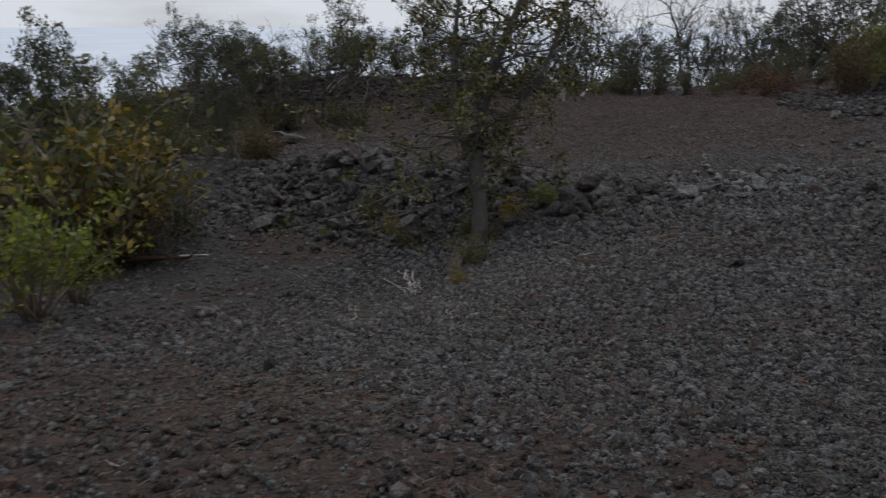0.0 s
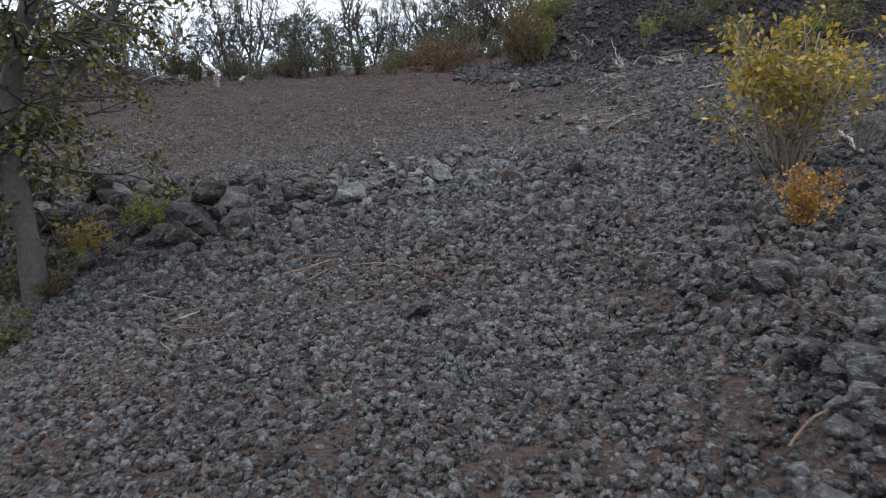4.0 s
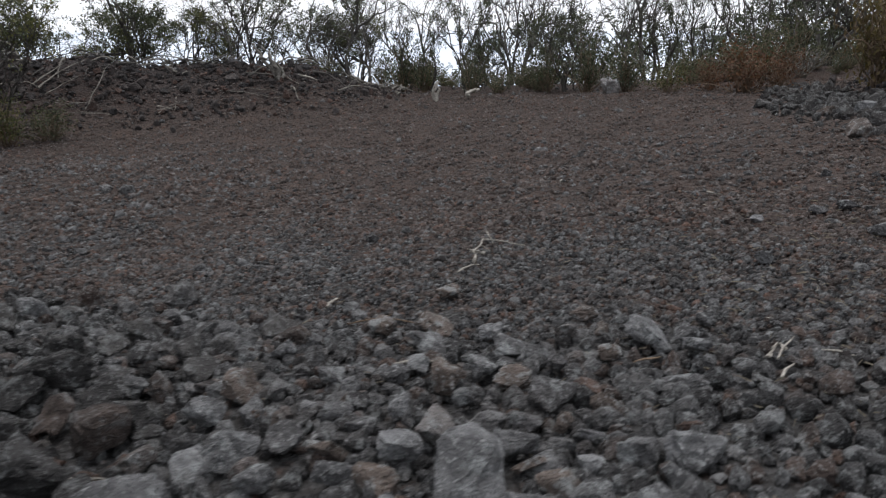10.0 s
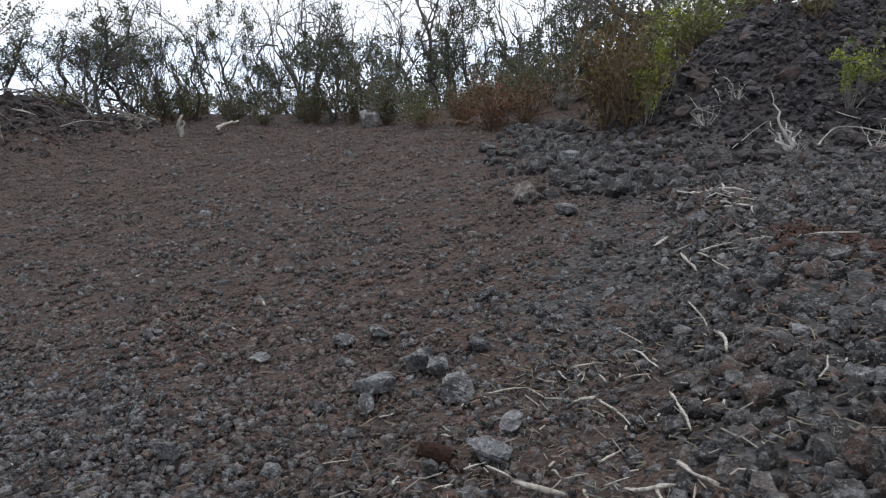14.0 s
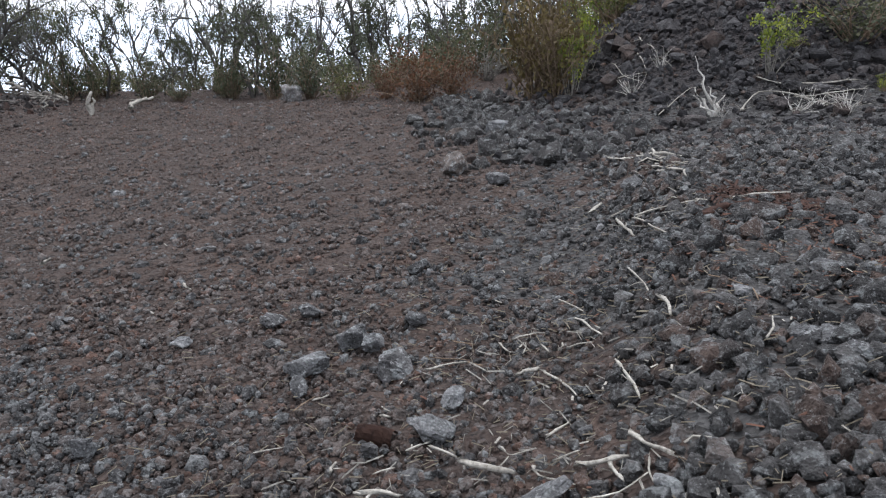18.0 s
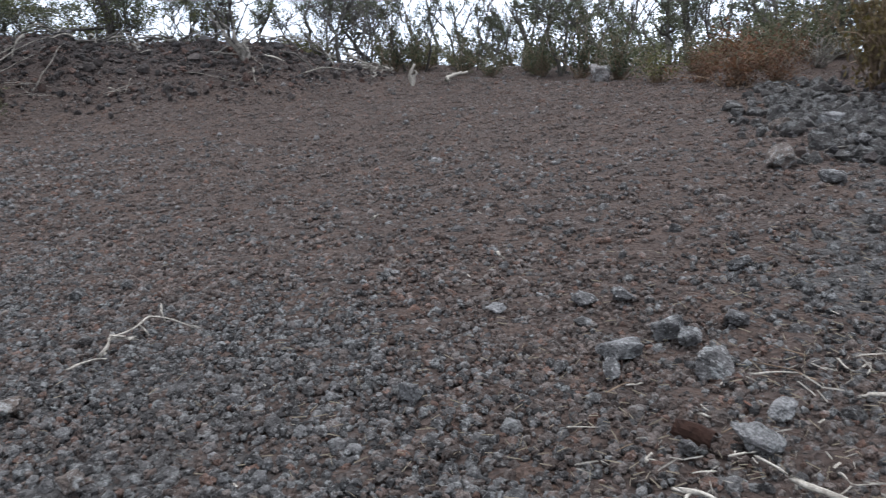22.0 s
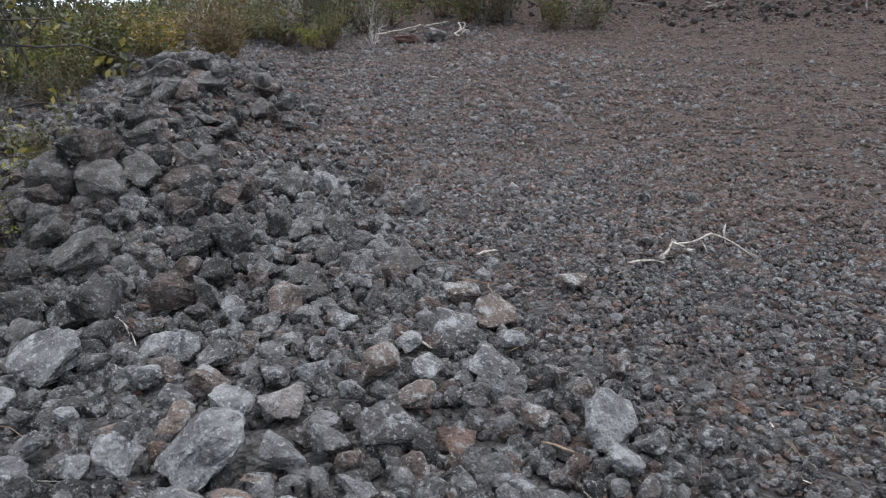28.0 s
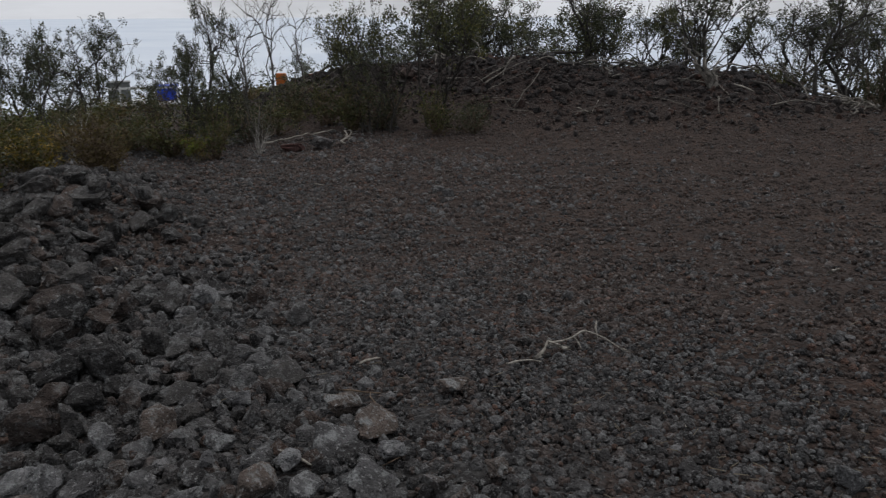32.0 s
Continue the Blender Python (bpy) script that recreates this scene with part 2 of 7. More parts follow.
BARK = wood_material("grey_ohia_bark", (0.049, 0.044, 0.040), (0.104, 0.098, 0.091))
BARK_DARK = wood_material("dark_ohia_bark", (0.029, 0.026, 0.024), (0.065, 0.060, 0.055))
DEADWOOD = wood_material("bleached_dead_wood", (0.115, 0.102, 0.086), (0.37, 0.35, 0.315), 0.85, 60.0)
WHITEWOOD = wood_material("sun_bleached_white_wood", (0.26, 0.24, 0.22), (0.52, 0.50, 0.47), 0.85, 40.0)
OLDWOOD = wood_material("weathered_grey_root", (0.062, 0.056, 0.050), (0.215, 0.200, 0.180), 0.9, 24.0)
TWIG = wood_material("dry_brown_twig", (0.091, 0.062, 0.042), (0.176, 0.130, 0.094), 0.85, 40.0)
STRAW = wood_material("straw_litter", (0.143, 0.117, 0.085), (0.260, 0.227, 0.176), 0.9, 60.0)
REDBARK = wood_material("rotten_red_brown_wood", (0.020, 0.010, 0.008), (0.052, 0.027, 0.020), 0.95, 30.0)
REDLITTER = wood_material("red_brown_leaf_litter", (0.048, 0.023, 0.016), (0.100, 0.050, 0.034), 0.9, 60.0)


def paint_material(name, c, rough=0.5, metal=0.0):
    m, n, l, b = material(name, rough)
    pos = position(n)
    col = mix_node(n, l, 0.5, c, ramp_node(n, l, noise_node(n, l, 4.0, 6, 0.65, pos), [(0.35, (0.7, 0.68, 0.65)), (0.6, (1.05, 1.05, 1.05))]), "MULTIPLY")
    l.new(col, b.inputs["Base Color"])
    b.inputs["Metallic"].default_value = metal
    bump_node(n, l, noise_node(n, l, 60.0, 3, 0.5, pos), 0.1, 0.002, b)
    return m


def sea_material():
    m, n, l, b = material("sea_painted_haze", 1.0)
    # haze over the water is painted in: base colour paled towards the sky
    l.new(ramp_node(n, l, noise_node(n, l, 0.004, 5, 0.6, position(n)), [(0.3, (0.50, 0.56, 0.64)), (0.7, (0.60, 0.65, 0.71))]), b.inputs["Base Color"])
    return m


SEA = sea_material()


# ---- the lie of the land ----
def step(t):
    t = np.clip(t, 0.0, 1.0)
    return t * t * (3 - 2 * t)


def wave(x, y, s, seed):
    """Smooth, unrepeating ripples between about -1 and 1."""
    r = np.random.RandomState(seed)
    z = 0.0
    for k in range(6):
        a, f, p = r.uniform(0, 6.283), s * r.uniform(0.6, 1.9), r.uniform(0, 6.283)
        z = z + np.sin((x * np.cos(a) + y * np.sin(a)) * f + p + 0.7 * np.sin((x * np.sin(a) - y * np.cos(a)) * f * 0.7 + 2 * p))
    return z / 3.4


def ridge_line(x):
    return 6.5 + 0.17 * np.maximum(-x - 2.5, 0)


def berm_reach(x, y):
    """Distance from the bulldozed berm's crest, from (-16.5, 13.4) to (-9.6, 19.6)."""
    t = np.clip(((x + 16.5) * 6.9 + (y - 13.4) * 6.2) / 86.05, 0, 1)
    return np.hypot(x + 16.5 - 6.9 * t, y - 13.4 - 6.2 * t), t


def mound_rise(x, y):
    return step((y - 15.6 - 0.10 * (x - 3) + 0.35 * wave(x, y, 0.9, 3)) / 3.8) * step((x - 1.3) / 2.8)


def bank_rise(x, y):
    """The rubble bank along the rising side: its edge runs outwards past the ridge."""
    return step((x - 0.85 - 1.45 * step((y - 2.5) / 4)) / 0.85) * step((15.5 - y) / 3)


def land(x, y):
    x, y = np.asarray(x, float), np.asarray(y, float)
    xs = np.where(x < -4, -4 + (x + 4) * 0.35, np.where(x > 7, 7 + (x - 7) * 0.3, x))
    xs = np.maximum(xs, -18)
    yc = np.clip(y, -6, 26)
    z = 0.122 + 0.1087 * xs + 0.02 * yc + 0.00005 * yc * yc - 0.000317 * xs * yc
    z = z + 1.51 * np.exp(-((np.maximum(y, -6) + 6) / 5) ** 2)
    z = z + 1.45 * mound_rise(x, y)
    d, t = berm_reach(x, y)
    z = z + (1.05 + 0.2 * np.sin(5 * t - 0.4) + 0.10 * wave(x, y, 1.9, 71)) * np.exp(-(d / 1.75) ** 2)
    yr = ridge_line(x)
    z = z + (0.05 * step((-x - 1.2) / 1.4) + 0.21 * step((-x - 2.9) / 1.2)) * np.exp(-((y - yr) / 0.6) ** 2)
    z = z + 0.26 * bank_rise(x, y)
    z = z - 0.34 * step((-x - 2.4) / 2.0) * step((yr - 0.4 - y) / 1.3) * step((y + 0.5) / 3.0)
    z = z + 0.34 * np.exp(-((x + 7.2) / 0.9) ** 2 - ((y - 7.7) / 0.6) ** 2)
    # the slope falls away to the sea beyond the lot
    north, west = np.maximum(y - 24.5, 0), 0.5 * np.maximum(-x - 19, 0)
    z = z - 0.15 * np.hypot(north * (1 - 0.75 * step((x - 1) / (8 + north))), west)
    z = z - 0.4 * np.maximum(-x - 47 + 3 * np.sin(y * 0.13), 0)
    near = step((60 - np.hypot(x, y - 8)) / 40)
    z = z + near * (0.035 * wave(x, y, 0.8, 1) + 0.014 * wave(x, y, 3.2, 2))
    return np.maximum(z, -70.0)


def start_map(x, y):
    """The worn brown soil where the walk begins, widest towards the shrubs."""
    return np.maximum(step((-0.6 - y + 0.9 * np.minimum(-x - 2.2, 0)) / 1.2) * step((0.8 - x) / 1.5), 0.9 * np.exp(-((x + 4.3) / 1.0) ** 2 - ((y - 0.2) / 1.0) ** 2))


def soil_map(x, y):
    """1 where fine brown cinder lies bare, 0 where grey stones cover it."""
    lot = step((y - 8.6 + 0.35 * x * (x < 0) * 0.3) / 3.2) * (1 - step((x - 0.6 - 0.10 * (y - 9)) / 1.4))
    patch = step((wave(x, y, 1.1, 7) - 0.25) / 0.5) * 0.5
    strip = np.exp(-((x - 1.45 + 0.05 * y) / 0.55) ** 2) * step((7.5 - y) / 2) * 0.45
    start = start_map(x, y) * (0.75 + 0.25 * wave(x, y, 1.9, 51))
    bare = 0.8 * sum(np.exp(-((x - bx) / rad) ** 2 - ((y - by) / rad) ** 2) for bx, by, rad in ((1.1, 4.2, 0.8), (1.8, 9.9, 0.9), (3.3, 13.6, 0.9), (0.4, 10.6, 1.2), (-3.5, 13.5, 2.2)))
    return np.clip(np.maximum.reduce([bare, lot * (0.72 + 0.28 * wave(x, y, 0.7, 8)), patch, strip, start]), 0, 1)


def lava_map(x, y):
    d, _ = berm_reach(x, y)
    return np.clip(step((mound_rise(x, y) - 0.05) / 0.25) + 0.7 * np.exp(-(d / 1.7) ** 2), 0, 1)


def spread(lo, hi, pitch, far):
    core = np.arange(lo, hi, pitch)
    out, s = [], pitch
    v = hi
    while v < far:
        out.append(v)
        s *= 1.16
        v += s
    up = np.array(out + [far])
    out, s, v = [], pitch, lo - pitch
    while v > -far:
        out.append(v)
        s *= 1.16
        v -= s
    down = np.array((out + [-far])[::-1])
    return np.concatenate([down, core, up])


def mesh_from(name, verts, faces, mat=None, smooth=False):
    """A mesh out of arrays; all faces have the same number of corners."""
    me = bpy.data.meshes.new(name)
    verts, faces = np.asarray(verts, np.float32), np.asarray(faces, np.int32)
    k = faces.shape[1]
    me.vertices.add(len(verts))
    me.vertices.foreach_set("co", verts.ravel())
    me.loops.add(faces.size)
    me.loops.foreach_set("vertex_index", faces.ravel())
    me.polygons.add(len(faces))
    me.polygons.foreach_set("loop_start", np.arange(0, faces.size, k, dtype=np.int32))
    me.polygons.foreach_set("use_smooth", np.full(len(faces), smooth))
    me.update(calc_edges=True)
    if mat is not None:
        me.materials.append(mat)
    return me


gx, gy = spread(-11.0, 6.0, 0.11, 4500), spread(-6.5, 22.5, 0.11, 4500)
GX, GY = np.meshgrid(gx, gy)
rough = np.random.RandomState(5).normal(0, 1, GX.shape) * 0.010 * (np.abs(GX + 2.5) < 10) * (np.abs(GY - 8) < 16)
GZ = land(GX, GY) + rough
nx, ny = len(gx), len(gy)
idx = np.arange(nx * ny).reshape(ny, nx)
quads = np.stack([idx[:-1, :-1], idx[:-1, 1:], idx[1:, 1:], idx[1:, :-1]], -1).reshape(-1, 4)
me = mesh_from("ground", np.stack([GX, GY, GZ], -1).reshape(-1, 3), quads, GROUND, True)
for key, field in (("soil", soil_map(GX, GY)), ("lava", lava_map(GX, GY))):
    me.attributes.new(key, "FLOAT", "POINT").data.foreach_set("value", field.astype(np.float32).ravel())
tagged(new("ground", me), "uneven lot of grey and rust-brown lava cinder sloping to the sea", "ground", kind="structure")

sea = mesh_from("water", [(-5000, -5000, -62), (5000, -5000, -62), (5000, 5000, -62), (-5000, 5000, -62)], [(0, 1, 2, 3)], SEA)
tagged(new("water", sea), "sea far below the slope, haze painted into its pale colour", "sea", kind="structure")


# ---- stones ----
def hull_template(seed, points, squash=0.75):
    """An angular stone about 1 across: a convex hull of scattered points."""
    r = random.Random(seed)
    bm = bmesh.new()
    for _ in range(points):
        v = Vector((r.gauss(0, 1), r.gauss(0, 1), r.gauss(0, 1))).normalized() * r.uniform(0.38, 0.54)
        bm.verts.new((v.x, v.y, v.z * squash))
    out = bmesh.ops.convex_hull(bm, input=bm.verts)
    bmesh.ops.delete(bm, geom=[g for g in out["geom_interior"] if isinstance(g, bmesh.types.BMVert)], context="VERTS")
    bmesh.ops.triangulate(bm, faces=bm.faces)
    bm.verts.index_update()
    v = np.array([q.co[:] for q in bm.verts])
    f = np.array([[q.index for q in g.verts] for g in bm.faces])
    bm.free()
    return v, f


def lump_template(seed):
    """A rough lump of 20 facets."""
    r = random.Random(seed)
    bm = bmesh.new()
    bmesh.ops.create_icosphere(bm, subdivisions=1, radius=0.5)
    for v in bm.verts:
        v.co *= r.uniform(0.74, 1.16)
        v.co.z *= 0.82
    bm.verts.index_update()
    v = np.array([q.co[:] for q in bm.verts])
    f = np.array([[q.index for q in g.verts] for g in bm.faces])
    bm.free()
    return v, f


def rock_template(seed, level=2):
    """A rock with broken faces: a ball cut by a few planes, then roughened."""
    r = random.Random(seed)
    cuts = [(Vector((r.gauss(0, 1), r.gauss(0, 1), r.gauss(0, 1))).normalized(), r.uniform(0.26, 0.44)) for _ in range(9)]
    off = Vector((seed * 1.3, seed * 0.7, 2.0))
    bm = bmesh.new()
    bmesh.ops.create_icosphere(bm, subdivisions=level, radius=0.5)
    for v in bm.verts:
        u = v.co.normalized()
        reach = min([0.5] + [d / max(u.dot(w), 0.05) for w, d in cuts])
        v.co = u * reach * (1 + 0.26 * noise.noise(u * 2.2 + off) + 0.18 * noise.noise(u * 5.0 + off))
        v.co.x *= 1.12
        v.co.z *= 0.80
    bm.verts.index_update()
    v = np.array([q.co[:] for q in bm.verts])
    f = np.array([[q.index for q in g.verts] for g in bm.faces])
    bm.free()
    return v, f


ROCK = [rock_template(400 + k) for k in range(20)]
SMALL = [lump_template(100 + k) for k in range(18)]
LUMPS = [hull_template(240 + k, 15, 0.8) for k in range(16)]
MEDIUM = [hull_template(200 + k, 22, 0.85) for k in range(14)]


def pebble_template(seed):
    """A crumb of 12 facets, a knocked-about cube."""
    r = random.Random(seed)
    v = [(x * r.uniform(0.22, 0.42), y * r.uniform(0.22, 0.42), z * r.uniform(0.22, 0.40)) for z in (-1, 1) for y in (-1, 1) for x in (-1, 1)]
    f = [(0, 2, 3), (0, 3, 1), (4, 5, 7), (4, 7, 6), (0, 1, 5), (0, 5, 4), (2, 6, 7), (2, 7, 3), (0, 4, 6), (0, 6, 2), (1, 3, 7), (1, 7, 5)]
    return np.array(v), np.array(f)


PEBBLE = [pebble_template(260 + k) for k in range(24)]


def turns(r, n):
    q = r.normal(size=(n, 4))
    q /= np.linalg.norm(q, axis=1)[:, None]
    w, x, y, z = q.T
    return np.stack([np.stack([1 - 2 * (y * y + z * z), 2 * (x * y - z * w), 2 * (x * z + y * w)], -1),
                     np.stack([2 * (x * y + z * w), 1 - 2 * (x * x + z * z), 2 * (y * z - x * w)], -1),
                     np.stack([2 * (x * z - y * w), 2 * (y * z + x * w), 1 - 2 * (x * x + y * y)], -1)], 1)


def stones(name, x, y, size, templates, mat, label, seed, sink=0.18, lift=0.0, smooth=False):
    """Many small stones as one body of stuff."""
    r = np.random.RandomState(seed)
    pick = r.randint(len(templates), size=len(x))
    V, F, base = [], [], 0
    for k, (tv, tf) in enumerate(templates):
        s = np.where(pick == k)[0]
        if not len(s):
            continue
        sc = size[s][:, None] * r.uniform(0.75, 1.25, (len(s), 3))
        v = np.einsum("nij,mj->nmi", turns(r, len(s)), tv) * sc[:, None, :]
        c = np.stack([x[s], y[s], land(x[s], y[s]) + size[s] * (0.5 - sink - 0.25) + lift], -1)
        v = v + c[:, None, :]
        V.append(v.reshape(-1, 3))
        F.append((tf[None] + (np.arange(len(s)) * len(tv))[:, None, None] + base).reshape(-1, 3))
        base += len(s) * len(tv)
    return tagged(new(name, mesh_from(name, np.concatenate(V), np.concatenate(F), mat, smooth)), label, "gravel", kind="stuff")


def sow(r, n, x0, x1, y0, y1, keep):
    x, y = r.uniform(x0, x1, n), r.uniform(y0, y1, n)
    ok = r.uniform(size=n) < keep(x, y)
    return x[ok], y[ok]


r = np.random.RandomState(11)
# packed grey stones of the drive and the near lot
def grey_keep(x, y):
    return (1 - 0.5 * soil_map(x, y)) * (1 - 0.6 * start_map(x, y)) * (0.6 + 0.4 * step((wave(x, y, 1.7, 21) + 0.6) / 0.9))


x, y = sow(r, 26000, -5.4, 5.4, -5.6, 9.4, lambda x, y: grey_keep(x, y) * step((5.6 - np.abs(x)) / 1.6) * step((y + 5.6) / 0.8))
s = np.clip(r.lognormal(math.log(0.039), 0.40, len(x)), 0.02, 0.12)
big = s > 0.054
stones("loose_stones", x[big], y[big], s[big], SMALL, GRAVEL, "packed rough grey lava stones over the drive", 12, 0.1)
stones("loose_stones", x[~big], y[~big], s[~big], PEBBLE, GRAVEL, "small grey lava stones over the drive", 19, smooth=True)


# stones lying shoulder to shoulder, coarser towards the ridge and on the bank
def stone_size(x, y):
    s = 0.031 + 0.015 * step((y + 2.5) / 4.5) + 0.032 * step((y - 2.4) / 3.0) + 0.014 * np.exp(-((y - 7.2) / 0.8) ** 2) * step((0.8 - x) / 1.0)
    s = np.where(y > 8.0, s * (1 - 0.45 * step((y - 8.0) / 0.9) * (1 - bank_rise(x, y))), s)
    s = np.maximum(s, 0.047 * bank_rise(x, y) + 0.043 * step((7.5 - y) / 2) * bank_rise(x, y))
    return s * (1 + 0.20 * wave(x, y, 2.4, 61) + 0.12 * wave(x, y, 7.0, 62))


def packed(name, pitch, x0, x1, y0, y1, keep, templates, mat, label, seed, sink, smooth=False, graded=True):
    """One size of packed stones on a shaken honeycomb, where the ground's stone size falls in its class."""
    rr = np.random.RandomState(seed)
    xs, ys = np.arange(x0, x1, pitch), np.arange(y0, y1, pitch * 0.866)
    X, Y = np.meshgrid(xs, ys)
    X[1::2] += pitch * 0.5
    x, y = X.ravel() + rr.normal(0, pitch * 0.17, X.size), Y.ravel() + rr.normal(0, pitch * 0.17, X.size)
    want = stone_size(x, y) * np.exp(rr.normal(0, 0.05, len(x)))
    ok = rr.uniform(size=len(x)) < keep(x, y)
    if graded:
        ok &= (want > pitch * 0.88) & (want <= pitch * 1.136)
    x, y = x[ok], y[ok]
    size = pitch * 1.10 * np.clip(np.exp(rr.normal(0, 0.28, len(x))), 0.45, 1.75)
    stones(name, x, y, size, templates, mat, label, seed, sink, smooth=smooth)


def drive_keep(x, y):
    edge = step((y + 5.4) / 1.2) * step((8.9 + 0.35 * wave(x, y, 1.3, 63) - y) / 0.6) * step((5.2 - np.abs(x + 0.3)) / 1.2)
    edge = edge * (1 - 0.55 * np.exp(-((y - 7.15) / 0.7) ** 4) * step((0.5 - x) / 0.6))
    return edge * (1 - 0.55 * np.clip(soil_map(x, y), 0, 1)) * (1 - 0.72 * start_map(x, y)) * (1 - bank_rise(x, y)) * (1 - 0.85 * np.exp(-((x + 0.60) / 0.55) ** 2 - ((y - 3.45) / 0.35) ** 2))


for k, pitch in enumerate((0.033, 0.043, 0.055, 0.071, 0.092, 0.118)):
    packed("packed_stones", pitch, -5.6, 5.0, -5.4, 9.2, drive_keep, ROCK if pitch > 0.06 else SMALL, PACKED, "rough grey lava stones packed over the drive", 110 + k, 0.10)
for k, pitch in enumerate((0.043, 0.055, 0.071, 0.092, 0.118)):
    packed("bank_stones", pitch, 0.8, 6.6, -4.5, 15.2, lambda x, y: np.clip(bank_rise(x, y) * 1.3, 0, 1) * step((6.6 - x) / 1.0) * (1 - 0.5 * soil_map(x, y) * (y > 8)) * (1 - (0.6 if pitch > 0.08 else 0.0) * step((y - 8.5) / 1.5)), ROCK if pitch > 0.1 else LUMPS, VERGE, "dark lava stones packed on the rubble bank", 120 + k, 0.05)
x, y = sow(r, 5600, -9.5, -3.8, -5.4, 5.5, lambda x, y: 0.9 + 0 * x)
stones("loose_stones", x, y, np.clip(r.lognormal(math.log(0.045), 0.4, len(x)), 0.025, 0.12), PEBBLE, GRAVEL, "grey lava stones beside the drive", 26, smooth=True)
x, y = sow(r, 10500, 3.8, 12, -5, 16, lambda x, y: 0.9 * step((12.5 - x) / 4))
stones("loose_stones", x, y, np.clip(r.lognormal(math.log(0.060), 0.45, len(x)), 0.03, 0.2), SMALL, VERGE, "dark lava stones on the rising side", 27)
x, y = sow(r, 30000, -9.0, 6.5, 9.2, 15.0, lambda x, y: 0.80 - 0.70 * soil_map(x, y))
s = np.clip(r.lognormal(math.log(0.030), 0.45, len(x)), 0.015, 0.11)
big = s > 0.06
stones("loose_stones", x[big], y[big], s[big], SMALL, GRAVEL, "rough grey lava stones on the lot", 13)
stones("loose_stones", x[~big], y[~big], s[~big], PEBBLE, GRAVEL, "small grey lava stones on the lot", 23, smooth=True)
x, y = sow(r, 12000, -13, 6.5, 15.0, 24.0, lambda x, y: 0.33 - 0.31 * soil_map(x, y))
stones("loose_stones", x, y, np.clip(r.lognormal(math.log(0.045), 0.42, len(x)), 0.025, 0.14), PEBBLE, GRAVEL, "scattered lava stones on the far lot", 14, smooth=True)
# brown cinder clods between them
x, y = sow(r, 34000, -5.5, 4.6, -5.6, 7.6, lambda x, y: 0.12 + 0.88 * soil_map(x, y))
stones("cinder_clods", x, y, np.clip(r.lognormal(math.log(0.036), 0.36, len(x)), 0.016, 0.09), PEBBLE, CLOD, "brown crumbly cinder clods between the stones of the drive", 24, smooth=True)
x, y = sow(r, 22000, -5.0, 3.6, 7.6, 13.2, lambda x, y: (0.25 + 0.75 * soil_map(x, y)) * (0.75 + 0.25 * wave(x, y, 2.6, 31)))
s = np.clip(r.lognormal(math.log(0.027), 0.45, len(x)), 0.014, 0.08)
big = s > 0.05
stones("cinder_clods", x[big], y[big], s[big], SMALL, CLOD, "brown crumbly cinder clods covering the lot", 28, smooth=True)
stones("cinder_clods", x[~big], y[~big], s[~big], PEBBLE, CLOD, "small brown cinder clods covering the lot", 29, smooth=True)
x, y = sow(r, 44000, -12.0, 3.5, 12.5, 22.0, lambda x, y: 0.25 + 0.75 * soil_map(x, y))
stones("cinder_clods", x, y, np.clip(r.lognormal(math.log(0.028), 0.40, len(x)), 0.014, 0.08), PEBBLE, CLOD, "brown crumbly cinder clods on the far lot", 25, smooth=True)
x, y = sow(r, 15000, -12.5, -5.0, 7.4, 13.2, lambda x, y: step((y - ridge_line(x) - 0.2) / 0.6))
stones("cinder_clods", x, y, np.clip(r.lognormal(math.log(0.031), 0.42, len(x)), 0.015, 0.10), PEBBLE, CLOD, "grey-brown cinder lumps between the ridge and the berm", 30, smooth=True)
x, y = sow(r, 9000, -13.5, -4.6, 7.2, 13.6, lambda x, y: step((y - ridge_line(x) + 0.2) / 0.6) * (0.5 + 0.5 * wave(x, y, 1.2, 33)) * (1 - 0.6 * soil_map(x, y)))
stones("loose_stones", x, y, np.clip(r.lognormal(math.log(0.048), 0.45, len(x)), 0.025, 0.2), SMALL, GRAVEL, "grey lava stones between the ridge and the berm", 34)
x, y = sow(r, 4500, -15, -8.5, 1.5, 8.2, lambda x, y: 1 + 0 * x)
stones("loose_stones", x, y, np.clip(r.lognormal(math.log(0.065), 0.5, len(x)), 0.03, 0.3), SMALL, GRAVEL, "lava stones on the ground below the ridge", 37)
# dark rubble of the verge opposite the ridge
x, y = sow(r, 1500, 0.6, 6.0, -3.2, 8.4, lambda x, y: step((x - 0.75 - 0.42 * np.maximum(y, 0) + 0.25 * wave(x, y, 1.6, 41)) / 0.7) * 0.95)
stones("rubble", x, y, np.clip(r.lognormal(math.log(0.095), 0.36, len(x)), 0.045, 0.22), SMALL, VERGE, "dark rounded lava rubble of the verge", 35, 0.05, smooth=True)
x, y = sow(r, 1800, 1.6, 6.5, 8.0, 14.6, lambda x, y: step((x - 1.5 - 0.08 * (y - 9) + 0.3 * wave(x, y, 1.4, 42)) / 0.9) * (0.75 + 0.25 * wave(x, y, 2.2, 43)))
stones("rubble", x, y, np.clip(r.lognormal(math.log(0.056), 0.38, len(x)), 0.03, 0.15), SMALL + MEDIUM, VERGE, "rough grey lava chunks along the side of the lot", 38, 0.08)
x, y = sow(r, 1500, 0.2, 3.6, 14.4, 20.2, lambda x, y: np.exp(-((x - 0.2 - 0.42 * (20 - y)) / 0.7) ** 2))
